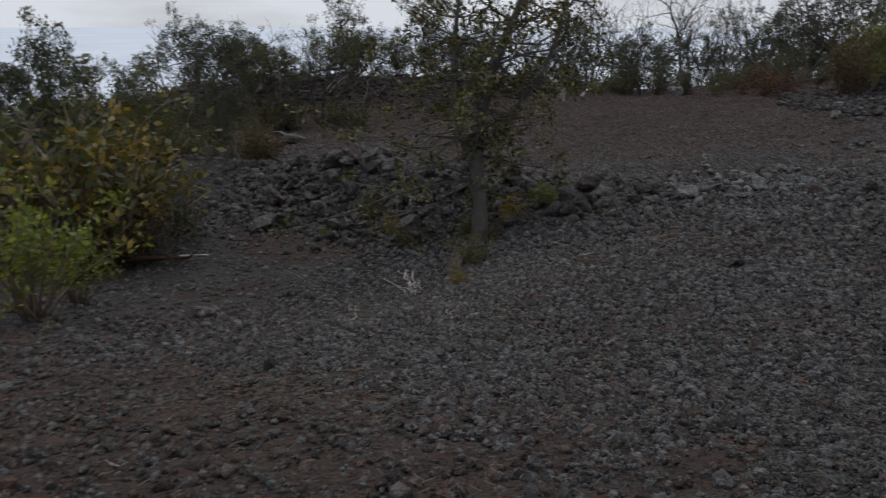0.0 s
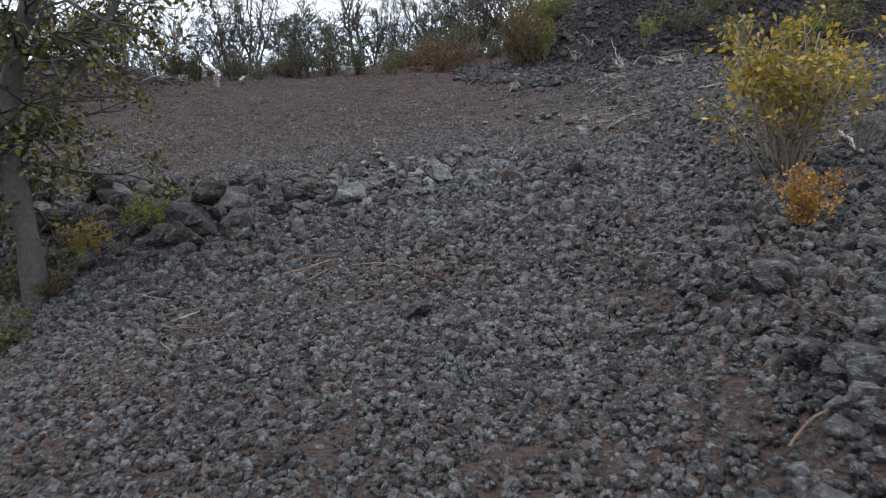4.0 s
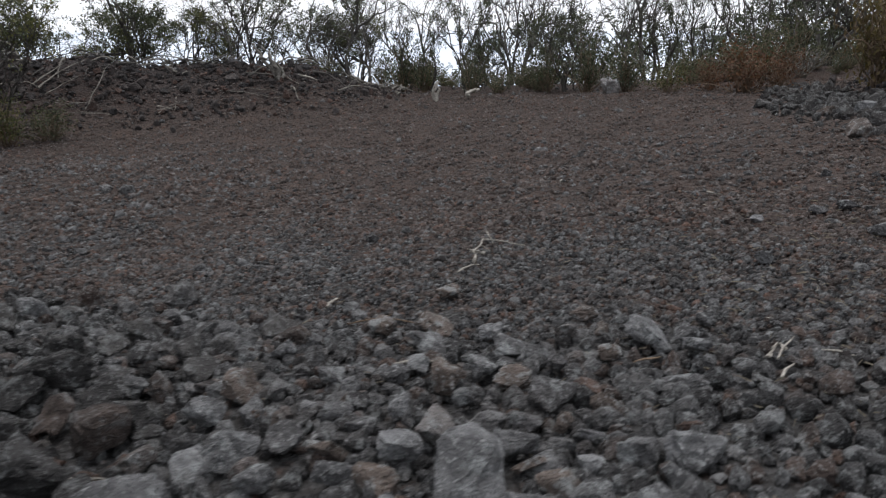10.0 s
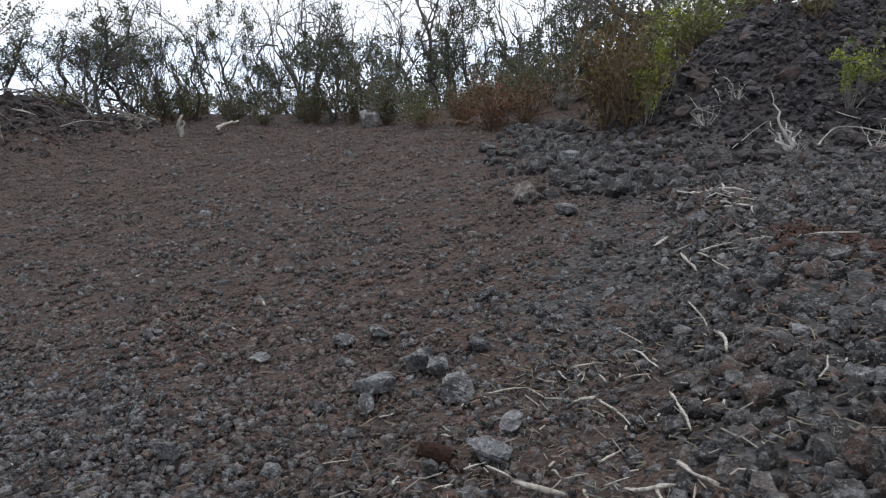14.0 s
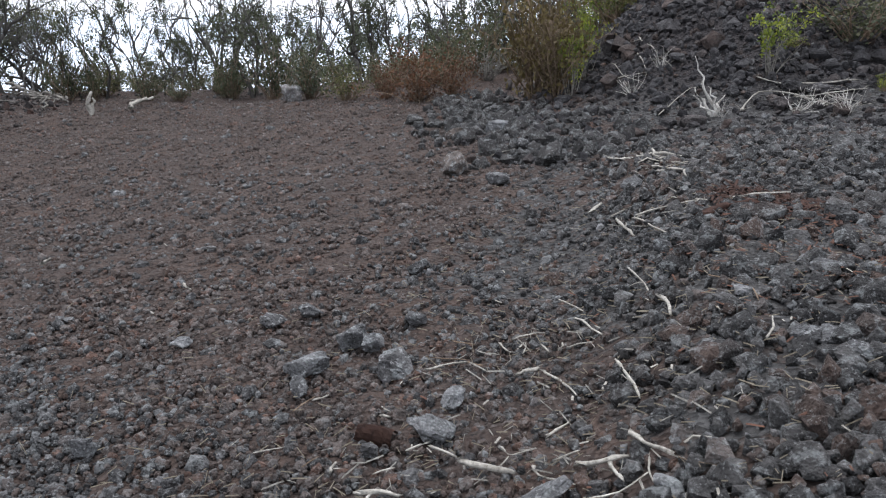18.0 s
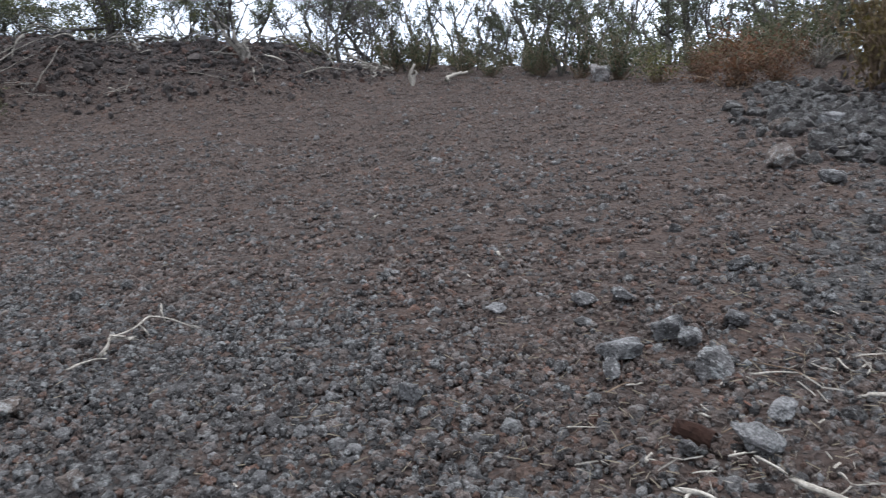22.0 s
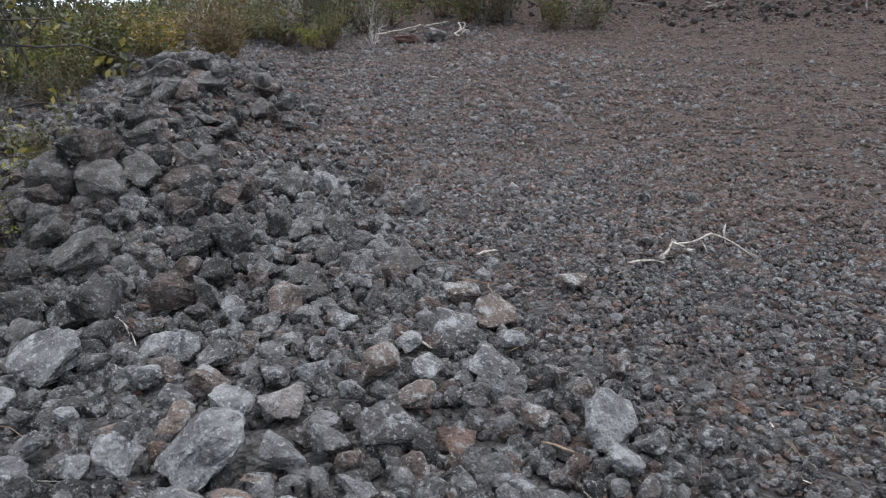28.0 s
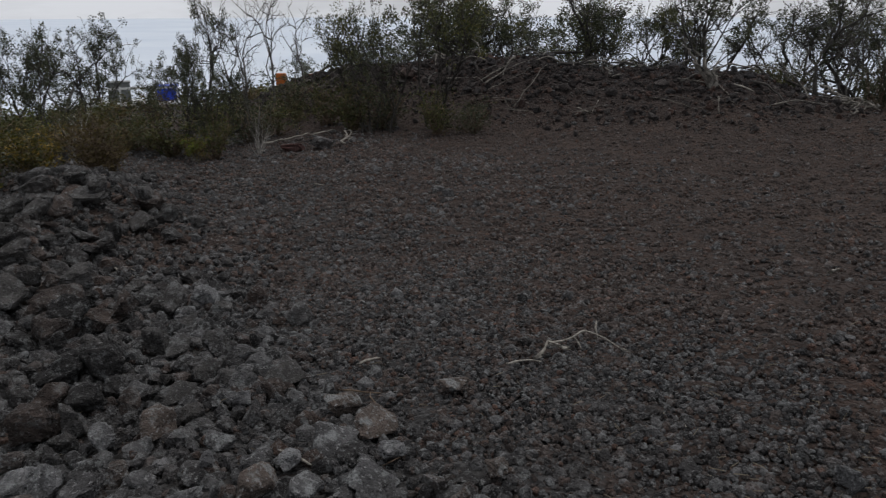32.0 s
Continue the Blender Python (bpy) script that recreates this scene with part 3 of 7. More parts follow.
stones("rubble", x, y, np.clip(r.lognormal(math.log(0.13), 0.35, len(x)), 0.06, 0.3), MEDIUM, RIDGEROCK, "dark brown-grey lava blocks at the foot of the mound", 39, 0.08)
# small cinder lying close over the near lot, grey and brown by patches
def lot_keep(x, y):
    return step((y - 8.2 - 0.3 * wave(x, y, 1.3, 63)) / 0.8) * step((2.9 + 0.3 * wave(x, y, 1.7, 66) - x) / 0.9) * step((12.4 - y) / 3.0) * step((x + 5.5) / 2.5)


def brown_share(x, y):
    return np.clip(0.58 + 0.5 * wave(x, y, 1.5, 67) + 0.35 * (soil_map(x, y) - 0.5) + 0.42 * step((y - 9.3) / 2), 0.1, 0.97)


packed("packed_cinder", 0.031, -6.5, 3.4, 8.0, 13.6, lambda x, y: lot_keep(x, y) * brown_share(x, y) * 0.9, SMALL, CLOD, "small brown cinder lying close over the lot", 140, 0.12, graded=False)
packed("packed_cinder", 0.032, -6.5, 3.4, 8.0, 13.6, lambda x, y: lot_keep(x, y) * (1 - brown_share(x, y)) * 0.9, SMALL, PACKED, "small grey cinder lying close over the lot", 141, 0.12, graded=False)
# chunks packed at the foot of the ridge
x, y = sow(r, 700, -5.0, 0.7, 5.9, 8.4, lambda x, y: np.exp(-((y - 7.2) / 0.75) ** 2) * step((0.9 - x) / 1.2))
stones("rubble", x, y, np.clip(r.lognormal(math.log(0.085), 0.3, len(x)), 0.045, 0.15), MEDIUM, GRAVEL, "broken grey lava packed at the foot of the ridge", 36, 0.05)
# mid-sized rubble: the grey apron, the verge, the ridge
x, y = sow(r, 1200, -3.2, 4.8, -4.5, 10.5, lambda x, y: np.clip(0.06 + 0.9 * step((x - 1.5 - 0.08 * y) / 1.0) + 0.5 * np.exp(-((y - 7.0) / 1.3) ** 2) * step((1.6 - x) / 1.0), 0, 1))
stones("rubble", x, y, np.clip(r.lognormal(math.log(0.095), 0.33, len(x)), 0.05, 0.24), MEDIUM, VERGE, "fist-sized grey lava rubble", 15, 0.1)
x = r.uniform(-9.5, -1.9, 4200)
y = ridge_line(x) + r.normal(-0.25, 0.75, len(x)) - 0.5 * step((-x - 3) / 2) * r.uniform(0, 1.6, len(x))
stones("rubble", x, y, np.clip(r.lognormal(math.log(0.09), 0.36, len(x)), 0.045, 0.22), ROCK, VERGE, "dark lava rubble piled along the ridge", 16, 0.05)
# black lava of the mound and the berm
x, y = sow(r, 22000, 1.2, 11.0, 14.3, 21.0, lambda x, y: 0.15 + 0.85 * step(mound_rise(x, y) / 0.3))
stones("lava_rubble", x, y, np.clip(r.lognormal(math.log(0.066), 0.50, len(x)), 0.025, 0.3), LUMPS, BLACKROCK, "black clinker lava heaped on the mound", 17, 0.05)
x, y = sow(r, 20000, -18, -6, 11, 23, lambda x, y: np.exp(-(berm_reach(x, y)[0] / 2.1) ** 4))
stones("lava_rubble", x, y, np.clip(r.lognormal(math.log(0.068), 0.5, len(x)), 0.03, 0.35), LUMPS, BERMROCK, "dark lava rubble on the bulldozed berm", 18, 0.05)


def boulder_mesh(seed):
    rr = random.Random(seed)
    bm = bmesh.new()
    for _ in range(7):
        for sx, sy, sz in ((1, 1, 1), (-1, 1, -1)):
            v = Vector((rr.choice((-1, 1)) * sx + rr.gauss(0, 0.45), rr.choice((-1, 1)) * sy + rr.gauss(0, 0.45), rr.choice((-1, 1)) * sz + rr.gauss(0, 0.45))).normalized() * rr.uniform(0.40, 0.56)
            bm.verts.new((v.x, v.y, v.z * 0.9))
    out = bmesh.ops.convex_hull(bm, input=bm.verts)
    bmesh.ops.delete(bm, geom=[g for g in out["geom_interior"] if isinstance(g, bmesh.types.BMVert)], context="VERTS")
    bmesh.ops.bevel(bm, geom=bm.edges[:], offset=0.03, segments=1, affect="EDGES", clamp_overlap=True)
    bmesh.ops.triangulate(bm, faces=bm.faces)
    for gap in (0.2, 0.11):
        bmesh.ops.subdivide_edges(bm, edges=[e for e in bm.edges if e.calc_length() > gap], cuts=1, use_grid_fill=True)
        bmesh.ops.triangulate(bm, faces=bm.faces)
    off = Vector((seed * 3.1, seed * 1.7, 0))
    for v in bm.verts:
        d = noise.noise(v.co * 3.5 + off) * 0.08 + noise.noise(v.co * 9 + off) * 0.045 + noise.noise(v.co * 21 + off) * 0.034
        v.co += v.co.normalized() * d
    me = bpy.data.meshes.new("boulder")
    bm.to_mesh(me)
    bm.free()
    me.materials.append(BASALT)
    return me


BOULDERS = [boulder_mesh(k) for k in range(12)]
DARKS = [me.copy() for me in BOULDERS]
for me in DARKS:
    me.materials[0] = RIDGEROCK
b_rnd = random.Random(4)


stood = []


def boulder(px, py, size, up=0.0, flat=0.95, label="rough grey basalt boulder lying among lava stones", name="boulder", group="", dark=False):
    ob = new(name, (DARKS if dark else BOULDERS)[b_rnd.randrange(12)])
    wide = b_rnd.uniform(0.85, 1.25)
    ob.matrix_basis = Matrix.LocRotScale((px, py, float(land(px, py)) + up + size * 0.30 * flat),
                                         Euler((b_rnd.uniform(-0.35, 0.35), b_rnd.uniform(-0.35, 0.35), b_rnd.uniform(0, 6.28))),
                                         Vector((size * wide, size / wide, size * flat * b_rnd.uniform(0.85, 1.15))))
    tagged(ob, label, "rock", group)
    stood.append((px, py, size * 0.95))
    return ob


# boulders that stand out at the near end of the ridge
boulder(-0.05, 7.05, 0.36, 0.04, 0.78, "large grey lichen-flecked basalt boulder at the ridge foot", group="boulders at the ridge foot")
boulder(0.05, 7.70, 0.25, 0.04, 0.71, "large grey lichen-flecked basalt boulder at the ridge foot", group="boulders at the ridge foot")
boulder(-0.16, 7.83, 0.21, 0.04, 0.60, "large grey lichen-flecked basalt boulder at the ridge foot", group="boulders at the ridge foot")
boulder(-0.45, 7.75, 0.21, 0.04, 0.79, "large grey lichen-flecked basalt boulder at the ridge foot", group="boulders at the ridge foot")
boulder(-0.35, 7.94, 0.17, 0.04, 0.87, "angular grey lava chunk packed at the foot of the ridge", group="boulders at the ridge foot")
boulder(-0.29, 8.18, 0.24, 0.04, 0.65, "large grey lichen-flecked basalt boulder at the ridge foot", group="boulders at the ridge foot")
boulder(-0.00, 7.47, 0.15, 0.04, 0.88, "angular grey lava chunk packed at the foot of the ridge", group="boulders at the ridge foot")
boulder(-0.31, 7.38, 0.20, 0.04, 0.73, "large grey lichen-flecked basalt boulder at the ridge foot", group="boulders at the ridge foot")
boulder(-0.37, 7.18, 0.20, 0.04, 0.88, "large grey lichen-flecked basalt boulder at the ridge foot", group="boulders at the ridge foot")
boulder(0.02, 7.31, 0.18, 0.04, 0.88, "angular grey lava chunk packed at the foot of the ridge", group="boulders at the ridge foot")
boulder(-0.17, 6.80, 0.20, 0.04, 0.79, "large grey lichen-flecked basalt boulder at the ridge foot", group="boulders at the ridge foot")
boulder(-1.06, 6.50, 0.43, 0.04, 0.60, "large grey lichen-flecked basalt boulder at the ridge foot", group="boulders at the ridge foot")
boulder(0.12, 7.52, 0.10, 0.04, 0.88, "angular grey lava chunk packed at the foot of the ridge", group="boulders at the ridge foot")
boulder(-0.31, 7.62, 0.12, 0.04, 0.88, "angular grey lava chunk packed at the foot of the ridge", group="boulders at the ridge foot")
boulder(0.25, 7.70, 0.12, 0.04, 0.71, "angular grey lava chunk packed at the foot of the ridge", group="boulders at the ridge foot")
boulder(-1.60, 6.70, 0.37, 0.04, 0.69, "dark rough lava block in the rock ridge", group="boulders at the ridge foot", dark=True)
boulder(-2.26, 6.52, 0.48, 0.04, 0.66, "dark rough lava block in the rock ridge", group="boulders at the ridge foot", dark=True)
boulder(-2.39, 6.20, 0.26, 0.04, 0.87, "dark rough lava block in the rock ridge", group="boulders at the ridge foot", dark=True)
boulder(-2.28, 7.10, 0.35, 0.04, 0.72, "dark rough lava block in the rock ridge", group="boulders at the ridge foot", dark=True)
boulder(-2.23, 7.33, 0.32, 0.04, 0.88, "dark rough lava block in the rock ridge", group="boulders at the ridge foot", dark=True)
boulder(-1.61, 6.99, 0.30, 0.04, 0.81, "dark rough lava block in the rock ridge", group="boulders at the ridge foot", dark=True)
boulder(-1.60, 7.15, 0.22, 0.04, 0.88, "dark rough lava block in the rock ridge", group="boulders at the ridge foot", dark=True)
boulder(-1.33, 7.28, 0.18, 0.04, 0.88, "angular grey lava chunk packed at the foot of the ridge", group="boulders at the ridge foot")
boulder(-1.30, 7.51, 0.24, 0.04, 0.77, "large grey lichen-flecked basalt boulder at the ridge foot", group="boulders at the ridge foot")
boulder(-1.67, 7.66, 0.25, 0.04, 0.60, "dark rough lava block in the rock ridge", group="boulders at the ridge foot", dark=True)
boulder(-1.39, 7.91, 0.14, 0.04, 0.88, "angular grey lava chunk packed at the foot of the ridge", group="boulders at the ridge foot")
boulder(-1.42, 8.10, 0.16, 0.04, 0.83, "angular grey lava chunk packed at the foot of the ridge", group="boulders at the ridge foot", dark=True)
boulder(-0.98, 7.74, 0.15, 0.04, 0.83, "angular grey lava chunk packed at the foot of the ridge", group="boulders at the ridge foot")
boulder(-0.84, 7.65, 0.12, 0.04, 0.88, "angular grey lava chunk packed at the foot of the ridge", group="boulders at the ridge foot")
boulder(-1.04, 6.67, 0.20, 0.04, 0.62, "large grey lichen-flecked basalt boulder at the ridge foot", group="boulders at the ridge foot")
boulder(-3.06, 7.08, 0.40, 0.04, 0.63, "dark rough lava block in the rock ridge", group="boulders at the ridge foot", dark=True)
boulder(-3.68, 7.90, 0.23, 0.04, 0.72, "dark rough lava block in the rock ridge", group="boulders at the ridge foot", dark=True)
boulder(-3.74, 8.29, 0.21, 0.04, 0.79, "dark rough lava block in the rock ridge", group="boulders at the ridge foot", dark=True)
boulder(0.31, 8.37, 0.25, 0.04, 0.77, "large grey lichen-flecked basalt boulder at the ridge foot", group="boulders at the ridge foot")
boulder(0.15, 8.17, 0.11, 0.04, 0.88, "angular grey lava chunk packed at the foot of the ridge", group="boulders at the ridge foot")
boulder(-0.04, 8.02, 0.12, 0.04, 0.88, "angular grey lava chunk packed at the foot of the ridge", group="boulders at the ridge foot")
boulder(0.41, 8.45, 0.15, 0.04, 0.62, "angular grey lava chunk packed at the foot of the ridge", group="boulders at the ridge foot")
boulder(0.49, 8.31, 0.16, 0.04, 0.66, "angular grey lava chunk packed at the foot of the ridge", group="boulders at the ridge foot")
boulder(-0.08, 8.61, 0.15, 0.04, 0.60, "angular grey lava chunk packed at the foot of the ridge", group="boulders at the ridge foot")
boulder(-0.09, 8.36, 0.12, 0.04, 0.88, "angular grey lava chunk packed at the foot of the ridge", group="boulders at the ridge foot")
boulder(-0.69, 8.16, 0.28, 0.04, 0.60, "large grey lichen-flecked basalt boulder at the ridge foot", group="boulders at the ridge foot")
boulder(-0.75, 8.40, 0.26, 0.04, 0.60, "large grey lichen-flecked basalt boulder at the ridge foot", group="boulders at the ridge foot")
boulder(-1.05, 8.34, 0.20, 0.04, 0.60, "large grey lichen-flecked basalt boulder at the ridge foot", group="boulders at the ridge foot")
boulder(-0.93, 8.89, 0.16, 0.04, 0.66, "angular grey lava chunk packed at the foot of the ridge", group="boulders at the ridge foot")
boulder(0.07, 8.39, 0.10, 0.04, 0.79, "angular grey lava chunk packed at the foot of the ridge", group="boulders at the ridge foot")
boulder(0.50, 8.61, 0.11, 0.04, 0.83, "angular grey lava chunk packed at the foot of the ridge", group="boulders at the ridge foot")
boulder(-0.21, 6.44, 0.20, 0.04, 0.60, "large grey lichen-flecked basalt boulder at the ridge foot", group="boulders at the ridge foot")
boulder(-0.66, 6.30, 0.14, 0.04, 0.83, "angular grey lava chunk packed at the foot of the ridge", group="boulders at the ridge foot")
boulder(-0.64, 6.44, 0.11, 0.04, 0.88, "angular grey lava chunk packed at the foot of the ridge", group="boulders at the ridge foot")
boulder(-0.55, 6.61, 0.11, 0.04, 0.88, "angular grey lava chunk packed at the foot of the ridge", group="boulders at the ridge foot")
boulder(-0.54, 7.51, 0.13, 0.04, 0.83, "angular grey lava chunk packed at the foot of the ridge", group="boulders at the ridge foot")
boulder(-0.85, 7.17, 0.21, 0.04, 0.60, "large grey lichen-flecked basalt boulder at the ridge foot", group="boulders at the ridge foot")
boulder(-0.51, 6.98, 0.17, 0.04, 0.74, "angular grey lava chunk packed at the foot of the ridge", group="boulders at the ridge foot")
boulder(-0.75, 6.87, 0.18, 0.04, 0.62, "angular grey lava chunk packed at the foot of the ridge", group="boulders at the ridge foot")
boulder(-0.37, 6.50, 0.15, 0.04, 0.71, "angular grey lava chunk packed at the foot of the ridge", group="boulders at the ridge foot")
boulder(-0.17, 6.68, 0.12, 0.04, 0.83, "angular grey lava chunk packed at the foot of the ridge", group="boulders at the ridge foot")
boulder(0.11, 7.23, 0.16, 0.04, 0.60, "angular grey lava chunk packed at the foot of the ridge", group="boulders at the ridge foot")
boulder(-1.08, 6.89, 0.20, 0.04, 0.62, "large grey lichen-flecked basalt boulder at the ridge foot", group="boulders at the ridge foot")
boulder(-0.76, 7.38, 0.14, 0.04, 0.83, "angular grey lava chunk packed at the foot of the ridge", group="boulders at the ridge foot")
boulder(-0.67, 7.95, 0.14, 0.04, 0.66, "angular grey lava chunk packed at the foot of the ridge", group="boulders at the ridge foot")
boulder(-0.47, 8.35, 0.14, 0.04, 0.74, "angular grey lava chunk packed at the foot of the ridge", group="boulders at the ridge foot")
boulder(-0.13, 7.98, 0.10, 0.04, 0.88, "angular grey lava chunk packed at the foot of the ridge", group="boulders at the ridge foot")
boulder(-1.94, 7.04, 0.23, 0.04, 0.88, "dark rough lava block in the rock ridge", group="boulders at the ridge foot", dark=True)
boulder(-1.84, 7.23, 0.23, 0.04, 0.84, "dark rough lava block in the rock ridge", group="boulders at the ridge foot", dark=True)
boulder(-1.75, 6.30, 0.24, 0.04, 0.86, "dark rough lava block in the rock ridge", group="boulders at the ridge foot", dark=True)
boulder(-1.48, 6.35, 0.23, 0.04, 0.65, "dark rough lava block in the rock ridge", group="boulders at the ridge foot", dark=True)
boulder(-0.61, 7.13, 0.19, 0.04, 0.84, "large grey lichen-flecked basalt boulder at the ridge foot", group="boulders at the ridge foot")
boulder(-1.61, 8.20, 0.26, 0.04, 0.65, "dark rough lava block in the rock ridge", group="boulders at the ridge foot", dark=True)
boulder(-3.39, 7.87, 0.30, 0.04, 0.65, "dark rough lava block heaped on the rock ridge", group="boulders of the rock ridge", dark=True)
boulder(-0.70, 7.81, 0.15, 0.04, 0.65, "large grey lichen-flecked basalt boulder at the ridge foot", group="boulders at the ridge foot")
boulder(-1.72, 7.43, 0.16, 0.04, 0.88, "dark rough lava block in the rock ridge", group="boulders at the ridge foot", dark=True)
boulder(-2.56, 7.67, 0.22, 0.04, 0.79, "dark rough lava block heaped on the rock ridge", group="boulders of the rock ridge", dark=True)
boulder(-1.31, 6.88, 0.16, 0.04, 0.81, "large grey lichen-flecked basalt boulder at the ridge foot", group="boulders at the ridge foot")
boulder(-2.44, 5.80, 0.67, 0.04, 0.65, "dark rough lava block heaped on the rock ridge", group="boulders of the rock ridge", dark=True)
boulder(-3.50, 7.11, 0.41, 0.04, 0.65, "dark rough lava block heaped on the rock ridge", group="boulders of the rock ridge", dark=True)
boulder(-2.06, 5.88, 0.39, 0.04, 0.76, "dark rough lava block heaped on the rock ridge", group="boulders of the rock ridge", dark=True)
boulder(-3.04, 6.20, 0.31, 0.04, 0.88, "dark rough lava block heaped on the rock ridge", group="boulders of the rock ridge", dark=True)
boulder(-2.44, 5.44, 0.45, 0.04, 0.71, "dark rough lava block heaped on the rock ridge", group="boulders of the rock ridge", dark=True)
# darker blocks heaped along its far end
boulder(-3.63, 6.85, 0.35, 0.04, 0.87, "dark rough lava block heaped on the rock ridge", group="boulders of the rock ridge", dark=True)
boulder(-3.55, 6.58, 0.48, 0.04, 0.72, "dark rough lava block heaped on the rock ridge", group="boulders of the rock ridge", dark=True)
boulder(-4.13, 6.18, 0.48, 0.04, 0.88, "dark rough lava block heaped on the rock ridge", group="boulders of the rock ridge", dark=True)
boulder(-6.01, 7.94, 0.36, 0.04, 0.88, "dark rough lava block heaped on the rock ridge", group="boulders of the rock ridge", dark=True)
boulder(-5.72, 7.15, 0.23, 0.04, 0.88, "dark rough lava block heaped on the rock ridge", group="boulders of the rock ridge", dark=True)
boulder(-6.45, 7.56, 0.44, 0.04, 0.65, "dark rough lava block heaped on the rock ridge", group="boulders of the rock ridge", dark=True)
boulder(-5.47, 7.43, 0.34, 0.04, 0.65, "dark rough lava block heaped on the rock ridge", group="boulders of the rock ridge", dark=True)
boulder(-5.06, 7.54, 0.38, 0.04, 0.65, "dark rough lava block heaped on the rock ridge", group="boulders of the rock ridge", dark=True)
boulder(-3.66, 7.24, 0.40, 0.04, 0.66, "dark rough lava block heaped on the rock ridge", group="boulders of the rock ridge", dark=True)
boulder(-3.21, 7.37, 0.33, 0.04, 0.74, "dark rough lava block heaped on the rock ridge", group="boulders of the rock ridge", dark=True)
boulder(-2.89, 6.67, 0.23, 0.04, 0.66, "dark rough lava block heaped on the rock ridge", group="boulders of the rock ridge", dark=True)
boulder(-2.98, 6.91, 0.24, 0.04, 0.66, "dark rough lava block heaped on the rock ridge", group="boulders of the rock ridge", dark=True)
boulder(-7.08, 6.81, 0.41, 0.04, 0.66, "dark rough lava block heaped on the rock ridge", group="boulders of the rock ridge", dark=True)
boulder(-7.30, 6.40, 0.42, 0.04, 0.66, "dark rough lava block heaped on the rock ridge", group="boulders of the rock ridge", dark=True)
boulder(-5.43, 6.25, 0.40, 0.04, 0.71, "dark rough lava block heaped on the rock ridge", group="boulders of the rock ridge", dark=True)
boulder(-6.68, 8.15, 0.39, 0.04, 0.66, "dark rough lava block heaped on the rock ridge", group="boulders of the rock ridge", dark=True)
boulder(-4.53, 6.85, 0.40, 0.04, 0.65, "dark rough lava block heaped on the rock ridge", group="boulders of the rock ridge", dark=True)
boulder(-5.67, 8.23, 0.29, 0.04, 0.65, "dark rough lava block heaped on the rock ridge", group="boulders of the rock ridge", dark=True)

# the ridge of dumped boulders beside the drive
placed = list(stood)
tries = 0
while len(placed) < 170 and tries < 6000:
    tries += 1
    bx = -1.9 - 6.4 * b_rnd.random() ** 1.1
    by = float(ridge_line(np.float64(bx))) + b_rnd.gauss(-0.25, 0.5) - (b_rnd.random() * 1.3 if bx < -3.2 else 0)
    bs = min(0.55, b_rnd.lognormvariate(math.log(0.27), 0.33))
    if all(math.hypot(bx - q[0], by - q[1]) > 0.42 * (bs + q[2]) for q in placed):
        placed.append((bx, by, bs))
        boulder(bx, by, bs, 0.05, label="dark rough lava boulder heaped in the rock ridge", group="boulders of the rock ridge", dark=bx < -2.0 or b_rnd.random() < 0.5)
# chunks lying shoulder to shoulder at its foot
tries = 0
while len(placed) < 330 and tries < 9000:
    tries += 1
    bx, by = b_rnd.uniform(-4.6, 0.6), 7.15 + b_rnd.gauss(0, 0.5)
    bs = min(0.26, b_rnd.lognormvariate(math.log(0.155), 0.28))
    if by > 8.1 - 0.25 * (bx + 2) or by < 6.25:
        continue
    if all(math.hypot(bx - q[0], by - q[1]) > 0.40 * (bs + q[2]) for q in placed):
        placed.append((bx, by, bs))
        boulder(bx, by, bs, 0.0, label="angular grey lava chunk packed at the foot of the ridge", group="lava chunks of the ridge", name="lava_chunk", dark=bx < -1.3 and b_rnd.random() < 0.8)
for bx, by, bs in [q for q in placed if q[0] < -2.3][:45]:
    s = bs * b_rnd.uniform(0.55, 0.8)
    boulder(bx + b_rnd.uniform(-0.2, 0.2), by + b_rnd.uniform(-0.05, 0.3), s, bs * 0.42, label="dark lava block resting on the rock ridge", group="boulders of the rock ridge", dark=True)


# ---- plants ----
def part(name, me, parent, label=""):
    ob = new(name, me)
    ob.parent = parent
    if label:
        ob["label"] = label
    return ob


class Wood:
    """Collects tapered tubes into one triangle mesh."""

    def __init__(self):
        self.v, self.f = [], []

    def tube(self, pts, r0, r1, sides=5):
        n = len(pts)
        base = len(self.v)
        for k, p in enumerate(pts):
            d = (pts[min(k + 1, n - 1)] - pts[max(k - 1, 0)]).normalized()
            a = d.orthogonal().normalized()
            c = d.cross(a)
            rad = (r0 + (r1 - r0) * k / (n - 1)) * (1 + 0.16 * math.sin(2.3 * k + 11 * r0 * n) if sides > 3 else 1)
            for s in range(sides):
                t = 6.2832 * s / sides
                self.v.append(p + (a * math.cos(t) + c * math.sin(t)) * rad)
        for k in range(n - 1):
            for s in range(sides):
                i, j = base + k * sides + s, base + k * sides + (s + 1) % sides
                self.f.append((i, j, j + sides))
                self.f.append((i, j + sides, i + sides))
        for s in range(1, sides - 1):
            self.f.append((base, base + s + 1, base + s))
            e = base + (n - 1) * sides
            self.f.append((e, e + s, e + s + 1))

    def mesh(self, name, mat):
        return mesh_from(name, [p[:] for p in self.v], self.f, mat, True)


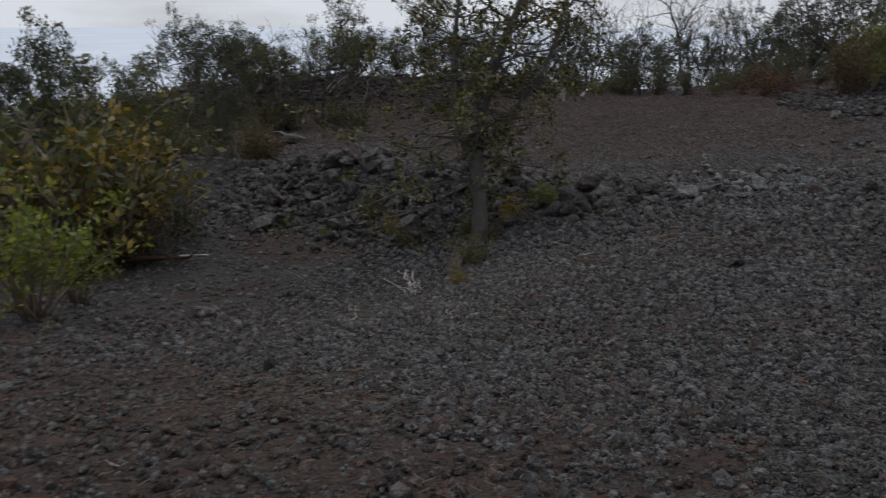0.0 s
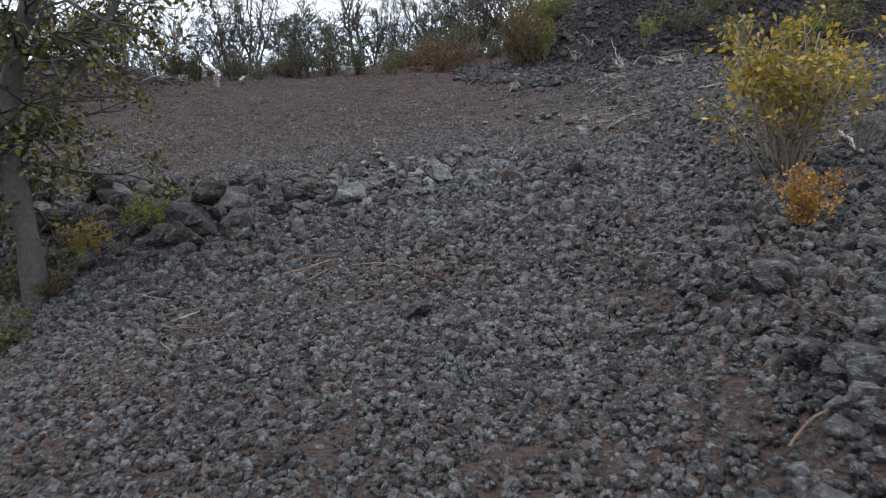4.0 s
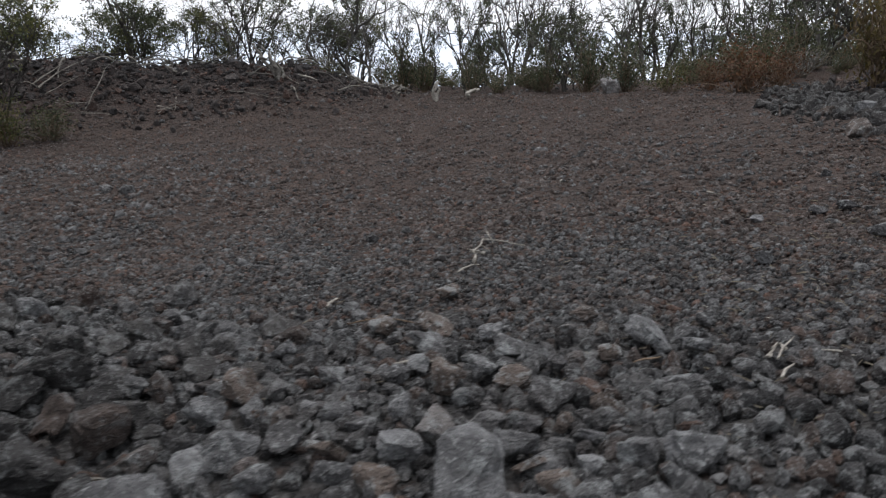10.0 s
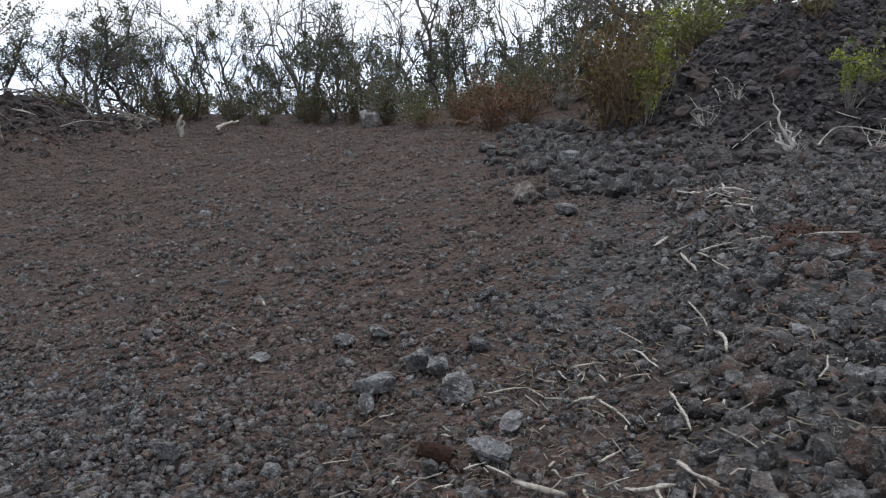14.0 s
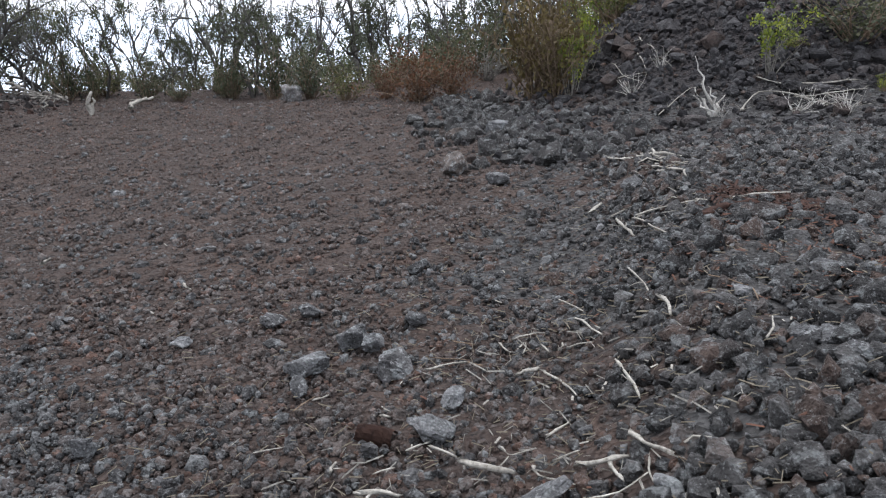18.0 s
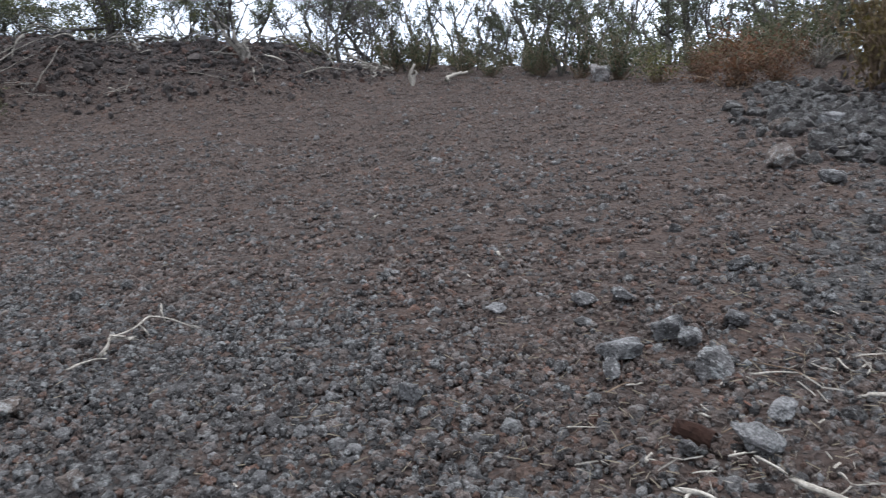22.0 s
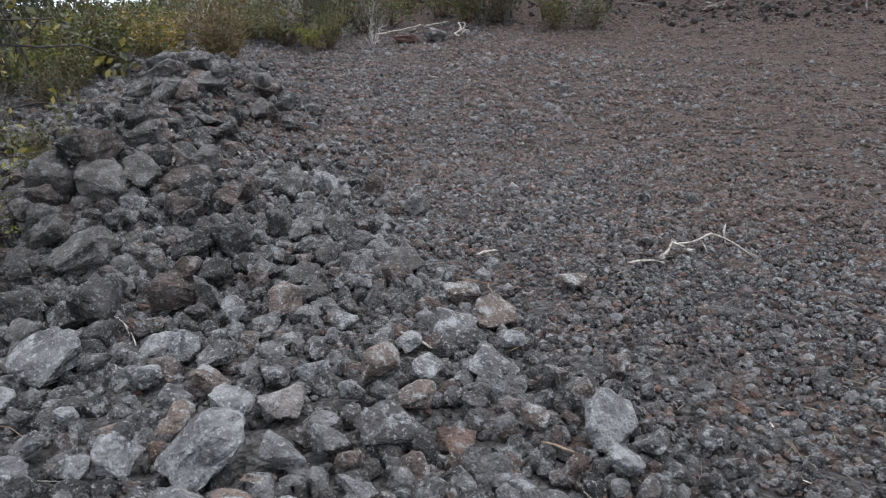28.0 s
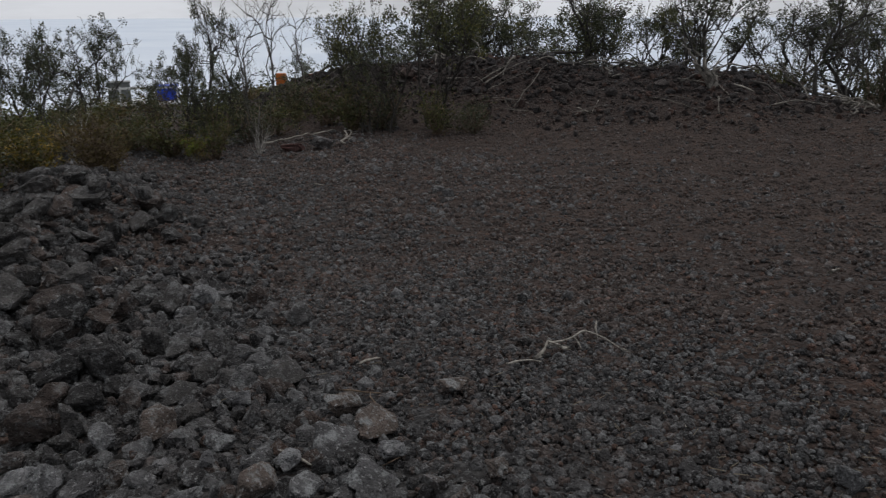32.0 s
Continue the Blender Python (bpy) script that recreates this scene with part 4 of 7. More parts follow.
def bent(rnd, p, d, length, segs, wobble, rise=0.0):
    pts, q, d = [p.copy()], p.copy(), d.normalized()
    for _ in range(segs):
        d = (d + Vector((rnd.gauss(0, wobble), rnd.gauss(0, wobble), rnd.gauss(0, wobble * 0.7) + rise))).normalized()
        q = q + d * (length / segs)
        pts.append(q.copy())
    return pts, d


def limb(rnd, wood, p, d, length, rad, depth, tips, wobble=0.22, kids=3, rise=0.06):
    pts, end = bent(rnd, p, d, length, 5 if depth > 1 else 3, wobble, rise)
    wood.tube(pts, rad, rad * 0.5, 6 if rad > 0.03 else 3)
    if depth == 0:
        tips.append((pts[-1], rad))
        tips.append((pts[len(pts) // 2 + 1], rad))
        return
    for k in range(kids + (rnd.random() < 0.4)):
        at = pts[min(len(pts) - 1, int(len(pts) * rnd.uniform(0.45, 1.0)))]
        side = Vector((rnd.gauss(0, 1), rnd.gauss(0, 1), rnd.uniform(-0.1, 0.5))).normalized()
        limb(rnd, wood, at, (end * 0.75 + side * 0.75), length * rnd.uniform(0.5, 0.8), rad * 0.52, depth - 1, tips, wobble * 1.1, kids, rise)
    limb(rnd, wood, pts[-1], end, length * 0.6, rad * 0.5, depth - 1, tips, wobble, max(2, kids - 1), rise)


def leaf_mesh(name, seed, centres, count, radius, size, mat, up=0.35, narrow=0.55):
    """Small pointed leaves in loose tufts round the given places."""
    r = np.random.RandomState(seed)
    c = np.repeat(np.asarray(centres, float), count, axis=0)
    n = len(c)
    off = r.normal(size=(n, 3))
    off /= np.linalg.norm(off, axis=1)[:, None]
    c = c + off * (radius * r.uniform(0.15, 1.0, n) ** 0.6)[:, None] * np.array([1, 1, 0.8])
    a = r.normal(size=(n, 3)) + off * 0.8 + np.array([0, 0, up])
    a /= np.linalg.norm(a, axis=1)[:, None]
    b = np.cross(a, r.normal(size=(n, 3)))
    b /= np.linalg.norm(b, axis=1)[:, None] + 1e-9
    s = (size * r.uniform(0.6, 1.35, n))[:, None]
    v = np.stack([c, c + a * s * 0.5 + b * s * narrow * 0.5, c + a * s, c + a * s * 0.5 - b * s * narrow * 0.5], 1)
    f = np.arange(n * 4).reshape(n, 4)
    return mesh_from(name, v.reshape(-1, 3), f, mat)


def tree_model(seed, height=4.0, stems=2, depth=3, kids=2, leaves=16, leaf=0.065, tuft=0.16, mat=None, bark=None, wobble=0.24, bare=0.0, girth=0.055, spread_out=0.28, first=0.42):
    """A gnarled ohia at the origin: trunk of limbs, crown of leaf tufts."""
    rnd = random.Random(seed)
    wood, tips = Wood(), []
    for k in range(stems):
        lean = Vector((rnd.gauss(0, spread_out), rnd.gauss(0, spread_out), 1))
        p = Vector((rnd.uniform(-0.08, 0.08) * stems, rnd.uniform(-0.08, 0.08) * stems, -0.25))
        limb(rnd, wood, p, lean, height * first * rnd.uniform(0.85, 1.1), girth * rnd.uniform(0.8, 1.2) * height / 4, depth, tips, wobble, kids, 0.08)
    top = max(t[0].z for t in tips)
    stem = [v for v in wood.v if 0.35 < v.z < top * 0.8]
    sprigs = [(rnd.choice(stem), Vector((rnd.gauss(0, 0.24), rnd.gauss(0, 0.24), rnd.uniform(0.05, 0.35)))) for _ in range(20)]
    k = height / top
    for v, b in sprigs if leaves else ():
        wood.tube([v, v + b * 0.5 + Vector((0, 0, 0.05)), v + b], 0.012, 0.005, 3)
        tips.append((v + b, 0))
    places = [t[0] * k for t in tips if rnd.random() >= bare]
    for v in wood.v:
        v *= k
    trunk = wood.mesh("trunk", bark or BARK_DARK)
    crown = leaf_mesh("crown", seed, [p[:] for p in places], leaves, tuft, leaf, mat or LEAF_DARK) if places and leaves else None
    return trunk, crown


def plant(name, models, x, y, scale=1.0, turn=0.0, label="", category="tree", group="", wide=1.0, sink=0.05):
    root = new(name)
    root.empty_display_size = 0.2
    root.matrix_basis = Matrix.LocRotScale((x, y, float(land(x, y)) - sink), Euler((0, 0, turn)), Vector((scale * wide, scale * wide, scale)))
    for nm, me in models:
        if me is not None:
            part(nm, me, root)
    return tagged(root, label, category, group)


OHIA = []
for k in range(7):
    t, c = tree_model(40 + k, 4.0, 1 + k % 3, 3, 2, 46, 0.082, 0.23, LEAF_DARK, BARK_DARK, 0.36, 0.45, 0.062, 0.2, 0.42)
    OHIA.append((("trunk", t), ("crown", c)))
BUSHY = []
for k in range(4):
    t, c = tree_model(60 + k, 4.0, 4, 3, 2, 12, 0.080, 0.20, LEAF_OLIVE if k % 2 else LEAF_DARK, BARK_DARK, 0.2, 0.0, 0.04, 0.42, 0.34)
    BUSHY.append((("trunk", t), ("crown", c)))
DEAD = []
for k in range(5):
    t, c = tree_model(80 + k, 4.0, 1 + k % 2, 3, 2, 0, 0.06, 0.1, None, BARK, 0.36, 1.0, 0.050, 0.18, 0.46)
    DEAD.append((("trunk", t),))

v_rnd = random.Random(9)


def ohia(x, y, h, wide=1.0, kind=0):
    plant("ohia_tree", OHIA[kind % 7], x, y, h / 4, v_rnd.uniform(0, 6.28), "slender dark-leaved ohia tree at the edge of the lot", "tree", "trees round the lot", wide)


def bushy(x, y, h, wide=1.0, kind=0):
    plant("ohia_tree", BUSHY[kind % 4], x, y, h / 4, v_rnd.uniform(0, 6.28), "bushy many-stemmed ohia tree with dense dull foliage", "tree", "trees round the lot", wide)


def snag(x, y, h, wide=1.0, kind=0):
    plant("dead_tree", DEAD[kind % 5], x, y, h / 4, v_rnd.uniform(0, 6.28), "leafless crooked grey dead tree", "tree", "dead trees round the lot", wide)


def shrub_model(seed, h, rad, stems, mat, leaf, per, tuft, stem_mat, bare_low=0.35, wobble=0.16, twigs=2):
    rnd = random.Random(seed)
    wood, tips = Wood(), []
    for k in range(stems):
        a = rnd.uniform(0, 6.28)
        out = rnd.uniform(0.05, 1.0) ** 0.7 * rad
        top = Vector((math.cos(a) * out, math.sin(a) * out, h * rnd.uniform(0.6, 1.0) * (1 - 0.25 * (out / rad) ** 2)))
        p = Vector((math.cos(a), math.sin(a), 0)) * rad * 0.12 * rnd.random()
        pts, end = bent(rnd, p + Vector((0, 0, -0.06)), top - p, (top - p).length, 5, wobble)
        wood.tube(pts, 0.010 * h + 0.003, 0.003, 3)
        for q in pts:
            if q.z > h * bare_low * rnd.uniform(0.5, 1.3):
                tips.append(q + Vector((rnd.gauss(0, 0.05), rnd.gauss(0, 0.05), rnd.gauss(0, 0.03))) * h)
        for _ in range(twigs):
            s = pts[rnd.randrange(2, len(pts))]
            tw, _e = bent(rnd, s, Vector((rnd.gauss(0, 1), rnd.gauss(0, 1), 0.7)), h * rnd.uniform(0.12, 0.3), 2, 0.25)
            wood.tube(tw, 0.004, 0.002, 3)
            if tw[-1].z > h * bare_low:
                tips.append(tw[-1])
    stems_me = wood.mesh("branchwork", stem_mat)
    leaves = leaf_mesh("foliage", seed, [p[:] for p in tips], per, tuft, leaf, mat) if per else None
    return (("branchwork", stems_me), ("foliage", leaves))


def shrub(models, x, y, scale=1.0, label="", wide=1.0, group=""):
    plant("shrub", models, x, y, scale, v_rnd.uniform(0, 6.28), label, "shrub", group, wide, 0.02)


# one metre tall each
S_OLIVE = [shrub_model(300 + k, 1.0, 0.55, 26, LEAF_OLIVE, 0.05, 9, 0.09, TWIG, 0.15) for k in range(3)]
S_GREEN = [shrub_model(310 + k, 1.0, 0.45, 20, LEAF_GREEN, 0.045, 12, 0.08, TWIG, 0.3) for k in range(3)]
S_YELLOW = [shrub_model(320 + k, 1.0, 0.5, 24, LEAF_GOLD, 0.05, 15, 0.085, STRAW, 0.3) for k in range(2)]
S_FAN = [shrub_model(326 + k, 1.0, 0.42, 17, LEAF_YELLOW, 0.038, 17, 0.080, STRAW, 0.42, 0.10, 4) for k in range(2)]
S_SPRAY = [shrub_model(316 + k, 1.0, 0.40, 11, LEAF_GREEN, 0.055, 15, 0.085, OLDWOOD, 0.5, 0.12, 3) for k in range(2)]
S_ORANGE = [shrub_model(330, 1.0, 0.4, 22, LEAF_ORANGE, 0.06, 9, 0.10, TWIG, 0.1)]
S_RUST = [shrub_model(340 + k, 1.0, 0.7, 30, LEAF_RUST, 0.055, 6, 0.13, TWIG, 0.1, 0.26) for k in range(2)]
S_BROWN = [shrub_model(350 + k, 1.0, 0.42, 30, LEAF_BROWN, 0.05, 9, 0.09, TWIG, 0.1) for k in range(2)]
S_GREY = [shrub_model(360 + k, 1.0, 0.6, 26, LEAF_GREY, 0.05, 9, 0.11, TWIG, 0.1) for k in range(3)]
S_DARK = [shrub_model(365 + k, 1.0, 0.5, 26, LEAF_DARK, 0.05, 9, 0.12, TWIG, 0.1, 0.22) for k in range(3)]
S_TWIGS = [shrub_model(370 + k, 1.0, 0.45, 26, None, 0.05, 0, 0.1, OLDWOOD, 0.1, 0.2, 5) for k in range(3)]
S_BLEACHED = [shrub_model(390 + k, 1.0, 0.42, 13, None, 0.05, 0, 0.1, WHITEWOOD, 0.1, 0.20, 3) for k in range(2)]
S_STRAW = [shrub_model(380 + k, 1.0, 0.4, 40, LEAF_BROWN, 0.03, 1, 0.04, STRAW, 0.5, 0.08, 1) for k in range(2)]


# trees along the far edge of the lot
ohia(-8.13, 22.77, 2.49, 0.50, 0)
ohia(-7.76, 23.01, 2.15, 0.50, 6)
snag(-8.43, 24.95, 2.59, 1.00, 0)
ohia(-6.47, 22.62, 2.87, 0.50, 1)
ohia(-6.63, 23.67, 1.64, 0.55, 2)
snag(-6.36, 27.14, 3.96, 0.90, 1)
ohia(-4.17, 22.64, 2.40, 0.90, 3)
bushy(-4.17, 23.18, 2.02, 0.90, 0)
ohia(-3.89, 24.89, 1.51, 0.60, 4)
ohia(-2.38, 25.35, 2.33, 0.50, 5)
snag(-2.78, 30.39, 2.90, 0.80, 2)
snag(-2.42, 31.49, 2.70, 0.80, 3)
snag(-1.49, 30.64, 3.27, 0.80, 4)
ohia(-0.27, 28.80, 2.62, 0.80, 6)
snag(-9.35, 23.14, 1.82, 1.00, 1)
snag(-5.43, 31.75, 3.08, 0.80, 0)
ohia(-5.23, 32.86, 2.75, 0.80, 0)
snag(-8.60, 29.40, 2.88, 0.90, 2)
ohia(-8.08, 28.54, 1.96, 0.70, 5)
ohia(0.22, 29.86, 3.43, 0.90, 2)
snag(2.63, 28.96, 4.42, 0.70, 3)
ohia(1.56, 30.95, 3.75, 1.00, 4)
bushy(4.15, 31.90, 2.12, 1.00, 1)
# trees behind the berm
bushy(-13.89, 19.89, 2.93, 1.00, 2)
bushy(-15.26, 19.74, 2.51, 0.90, 3)
ohia(-12.16, 22.49, 1.90, 1.00, 0)
ohia(-11.72, 24.20, 2.00, 1.00, 3)
snag(-9.94, 23.07, 1.95, 1.00, 3)
ohia(-18.08, 19.95, 1.98, 1.00, 4)
ohia(-18.25, 21.51, 1.79, 1.00, 5)
bushy(-11.98, 13.41, 2.29, 0.75, 0)
ohia(-13.75, 13.03, 1.96, 0.50, 6)
ohia(-17.58, 18.92, 2.80, 1.00, 1)
ohia(-19.07, 18.28, 3.23, 1.00, 2)
ohia(-17.17, 19.58, 2.89, 1.00, 0)
ohia(-12.91, 23.18, 2.62, 0.90, 4)
bushy(-12.98, 25.79, 2.37, 0.80, 0)
ohia(-11.16, 24.68, 2.40, 0.80, 3)
ohia(-11.21, 25.89, 2.56, 0.90, 5)
snag(-11.01, 23.52, 2.38, 0.90, 2)
# trees on the seaward slope
ohia(-17.77, 6.87, 2.65, 0.60, 1)
ohia(-19.74, 8.48, 2.77, 0.60, 2)
ohia(-23.70, 9.17, 2.64, 0.50, 3)
ohia(-27.56, 10.75, 1.46, 1.20, 4)
ohia(-14.50, 10.23, 2.20, 0.34, 5)
snag(-17.34, 11.34, 2.51, 0.80, 1)
snag(-19.20, 12.19, 1.99, 0.50, 1)
ohia(-20.88, 13.71, 1.94, 0.35, 0)
snag(-15.91, 12.89, 1.98, 0.70, 3)
ohia(-23.76, 7.84, 2.44, 0.60, 5)
snag(-19.77, 7.37, 3.06, 0.90, 0)
ohia(-14.38, 3.52, 3.27, 0.70, 3)
ohia(-12.57, 4.42, 2.92, 0.60, 1)
ohia(-14.66, 4.84, 2.71, 0.55, 4)
snag(-14.71, 5.21, 2.60, 0.70, 1)
ohia(-17.76, 5.60, 2.49, 0.60, 2)
bushy(-21.82, 6.98, 2.84, 0.60, 2)
ohia(-23.79, 8.32, 2.51, 0.55, 0)
ohia(-11.45, 4.65, 3.62, 0.60, 2)
snag(-14.06, 11.57, 3.28, 0.50, 2)
bushy(-13.41, 19.69, 2.60, 0.80, 3)
bushy(-12.93, 21.76, 2.24, 0.80, 1)
ohia(-11.58, 23.05, 2.55, 0.90, 6)
bushy(-18.60, 19.14, 3.01, 0.80, 2)
ohia(-17.63, 16.69, 2.96, 0.90, 5)
ohia(-14.14, 21.92, 2.58, 0.80, 2)
bushy(-11.45, 25.71, 2.43, 0.80, 1)
ohia(-11.41, 5.32, 2.95, 0.60, 1)
bushy(-9.17, 4.76, 2.88, 0.55, 3)
snag(-9.83, 7.67, 1.03, 0.80, 1)
ohia(-12.17, 9.95, 1.70, 0.50, 5)
snag(-11.25, 10.49, 1.74, 0.60, 0)
ohia(-11.64, 9.45, 1.97, 0.50, 2)
snag(-12.32, 9.15, 1.30, 0.50, 3)
ohia(-17.42, 7.25, 2.70, 0.60, 4)
ohia(-13.22, 9.92, 3.40, 0.34, 3)
snag(-12.74, 10.64, 2.84, 0.60, 2)
bushy(-11.82, 14.17, 2.95, 0.70, 1)
ohia(-13.20, 18.70, 3.40, 0.80, 4)
bushy(-11.20, 20.30, 3.40, 0.80, 0)
ohia(-9.40, 21.90, 3.40, 0.70, 3)
ohia(-1.30, 24.20, 2.80, 0.50, 1)
snag(-15.60, 17.30, 3.00, 0.70, 2)
snag(-11.70, 20.60, 3.40, 0.70, 1)
snag(-3.30, 23.40, 3.20, 0.60, 3)
snag(-6.20, 23.50, 3.40, 0.60, 4)
snag(-0.30, 24.50, 3.00, 0.60, 0)
# on and behind the lava mound
bushy(4.76, 28.57, 2.37, 0.90, 1)
bushy(8.22, 25.80, 1.20, 0.80, 0)
bushy(10.16, 25.08, 1.20, 0.90, 2)
ohia(7.88, 28.38, 1.49, 1.00, 2)
ohia(4.68, 27.99, 1.88, 1.00, 1)
bushy(2.49, 26.23, 1.58, 0.90, 3)
bushy(10.35, 26.62, 1.46, 1.00, 1)
bushy(13.06, 26.65, 1.34, 1.00, 0)
ohia(0.48, 27.33, 2.58, 0.80, 4)

# shrubs
shrub(S_RUST[0], -0.21, 19.98, 1.03, "rust-brown dead shrub at the far edge", 1.10)
shrub(S_RUST[1], 0.33, 20.19, 0.88, "rust-brown dead fern clump", 0.80)
shrub(S_RUST[0], -0.84, 20.57, 0.66, "rust-brown dead fern clump", 1.00)
shrub(S_BROWN[0], 1.78, 18.68, 2.08, "tall brown and olive shrub at the foot of the mound", 0.60)
shrub(S_BROWN[1], 2.09, 17.97, 1.38, "brown drying shrub at the foot of the mound", 0.80)
shrub(S_SPRAY[0], 2.29, 17.68, 0.95, "bright green shrub beside the brown one", 0.6)
shrub(S_SPRAY[1], 2.45, 18.07, 0.95, "bright green shrub beside the brown one", 0.6)
shrub(S_SPRAY[1], 4.47, 16.74, 0.80, "bright yellow-green shrub on bare grey stems", 0.9)
shrub(S_GREEN[0], 4.77, 17.16, 0.22, "green-leaved low shrub growing in lava rubble", 1.20)
shrub(S_GREEN[1], 5.54, 16.36, 0.24, "small yellow-green shrub on black lava", 0.80)
shrub(S_OLIVE[0], 6.34, 16.42, 0.65, "olive shrub with dry stems on the mound", 0.90)
shrub(S_STRAW[0], 6.42, 16.29, 0.86, "dry straw-coloured shrub on the mound", 0.80)
shrub(S_GREEN[2], 6.07, 16.43, 0.17, "green-leaved low shrub growing in lava rubble", 1.00)
shrub(S_FAN[0], 2.87, 5.08, 1.50, "tall yellow-leaved shrub fanning out of bare grey stems", 1.10)
shrub(S_FAN[1], 2.94, 4.97, 1.28, "yellow shrub with bare stems on the rubble bank", 1.0)
shrub(S_SPRAY[0], 8.18, 16.62, 0.75, "yellow-green shrub behind the yellow one", 1.2)
shrub(S_ORANGE[0], 2.36, 3.34, 0.52, "low orange-leaved shrub on the rubble bank", 0.8)
shrub(S_TWIGS[0], 3.66, 5.23, 0.80, "bare grey twigs beside the yellow shrub", 0.45)
shrub(S_GREEN[1], 2.96, 2.33, 0.84, "green shrub in the rubble verge", 0.70)
shrub(S_GREY[0], 2.63, 2.14, 0.34, "small grey dry shrub", 1.00)
shrub(S_STRAW[1], 1.13, -1.64, 0.65, "straw-stemmed shrub beside the drive", 0.60)
shrub(S_GREEN[0], 1.12, -1.74, 0.36, "yellow-green shrub with dry stems beside the drive", 0.90)
shrub(S_GREEN[1], 5.37, 9.00, 0.31, "green-leaved low shrub growing in lava rubble", 1.60)
shrub(S_GREEN[0], 7.52, 16.44, 0.79, "bright green shrub on the slope", 0.90)
shrub(S_OLIVE[1], 8.86, 17.06, 1.00, "broad olive shrub on the slope", 1.40)
shrub(S_OLIVE[2], 6.53, 16.97, 0.74, "green-leaved low shrub growing in lava rubble", 1.40)
shrub(S_GREY[1], 5.48, 17.28, 0.82, "green-leaved low shrub growing in lava rubble", 1.40)
shrub(S_OLIVE[0], -8.76, 2.55, 2.75, "large yellow-olive shrub beside the drive", 1.10)
shrub(S_YELLOW[1], -8.67, 2.87, 2.55, "yellowing shrub below the rock ridge", 1.00)
shrub(S_GREEN[1], -6.14, -0.48, 1.55, "dense green shrub beside the drive", 1.00)
shrub(S_GREEN[2], -6.52, 0.38, 0.97, "green shrub beside the drive", 0.90)
shrub(S_OLIVE[1], -9.75, 2.17, 2.22, "olive shrub behind the green one", 1.20)
shrub(S_TWIGS[1], -8.02, 3.31, 0.84, "dry grey leafless shrub", 1.00)
shrub(S_BROWN[0], -8.14, 2.99, 1.15, "brown drying shrub beside the drive", 0.80)
shrub(S_STRAW[0], -5.51, -0.87, 0.18, "tuft of dry straw-coloured grass", 1.20)
shrub(S_FAN[0], -3.40, 5.40, 0.58, "golden-yellow shrub at the foot of the tree", 1.0)
shrub(S_OLIVE[2], -4.80, 4.86, 0.43, "low olive shrub under the tree", 1.00)
shrub(S_OLIVE[0], -3.31, 3.61, 0.48, "low olive shrub under the tree", 1.20)
shrub(S_OLIVE[1], -5.90, 5.89, 0.66, "olive shrub on the rocks under the tree", 1.00)
shrub(S_BROWN[1], -3.52, 4.86, 0.34, "low brown shrub at the foot of the tree", 1.20)
shrub(S_STRAW[1], -3.35, 3.15, 0.39, "dry tufted shrub under the tree", 1.00)
shrub(S_OLIVE[0], -12.52, 5.94, 1.08, "dense olive shrub beyond the rock pile", 0.90)
shrub(S_OLIVE[1], -11.15, 5.56, 1.06, "olive shrub beyond the rock pile", 0.90)
shrub(S_TWIGS[2], -10.64, 7.68, 0.64, "whitish bare shrub beyond the rock pile", 0.70)
shrub(S_GREEN[2], -6.36, 5.16, 0.26, "yellow-green shrub among the boulders", 0.90)
shrub(S_OLIVE[0], -12.93, 5.99, 1.73, "dense olive shrub beyond the rock pile", 0.90)
shrub(S_OLIVE[1], -10.58, 4.61, 1.63, "tall olive shrub beyond the rock pile", 0.60)
shrub(S_GREEN[1], -12.86, 3.82, 1.61, "yellow-green shrub beyond the rock pile", 0.70)
shrub(S_TWIGS[1], -9.41, 4.88, 0.62, "bare grey shrub beyond the rock pile", 1.20)
shrub(S_TWIGS[0], -10.16, 7.64, 0.53, "whitish bare twigs beyond the rock pile", 0.70)
shrub(S_OLIVE[2], -11.00, 9.68, 1.10, "slender olive shrub at the edge of the lot", 0.60)
shrub(S_YELLOW[0], -10.89, 9.37, 0.49, "low yellow shrub at the edge of the lot", 0.70)
shrub(S_OLIVE[0], -16.49, 6.86, 1.06, "olive shrub on the slope below the ridge", 1.00)
shrub(S_OLIVE[1], -11.34, 8.21, 0.56, "olive shrub on the slope below the ridge", 1.00)
shrub(S_BROWN[0], -12.29, 8.89, 0.51, "brown drying shrub on the slope below the ridge", 1.00)
shrub(S_YELLOW[1], -14.74, 6.75, 0.74, "yellow-olive shrub below the ridge", 1.00)
shrub(S_DARK[0], -4.59, 22.62, 1.35, "dark open shrub under the trees", 0.60)
shrub(S_DARK[1], -3.62, 22.36, 1.55, "dark open shrub under the trees", 0.60)
shrub(S_DARK[2], -2.58, 21.59, 1.16, "dark dense shrub under the trees", 0.80)
shrub(S_OLIVE[1], -1.58, 20.66, 0.76, "olive shrub at the far edge of the lot", 1.00)
shrub(S_GREY[0], -6.41, 22.48, 1.03, "grey-green shrub at the far edge", 0.70)
shrub(S_DARK[1], -8.23, 22.47, 1.70, "dark shrub at the far edge", 0.45)
shrub(S_DARK[2], -7.65, 22.49, 1.41, "dark shrub at the far edge", 0.45)
shrub(S_GREY[0], 0.39, 23.56, 1.36, "grey-green shrub beyond the rust-brown one", 0.90)
shrub(S_GREY[1], -0.16, 22.23, 1.22, "grey-green shrub beyond the rust-brown one", 0.80)
shrub(S_OLIVE[0], -12.60, 12.71, 1.2, "dense olive bush in front of the berm", 0.80)
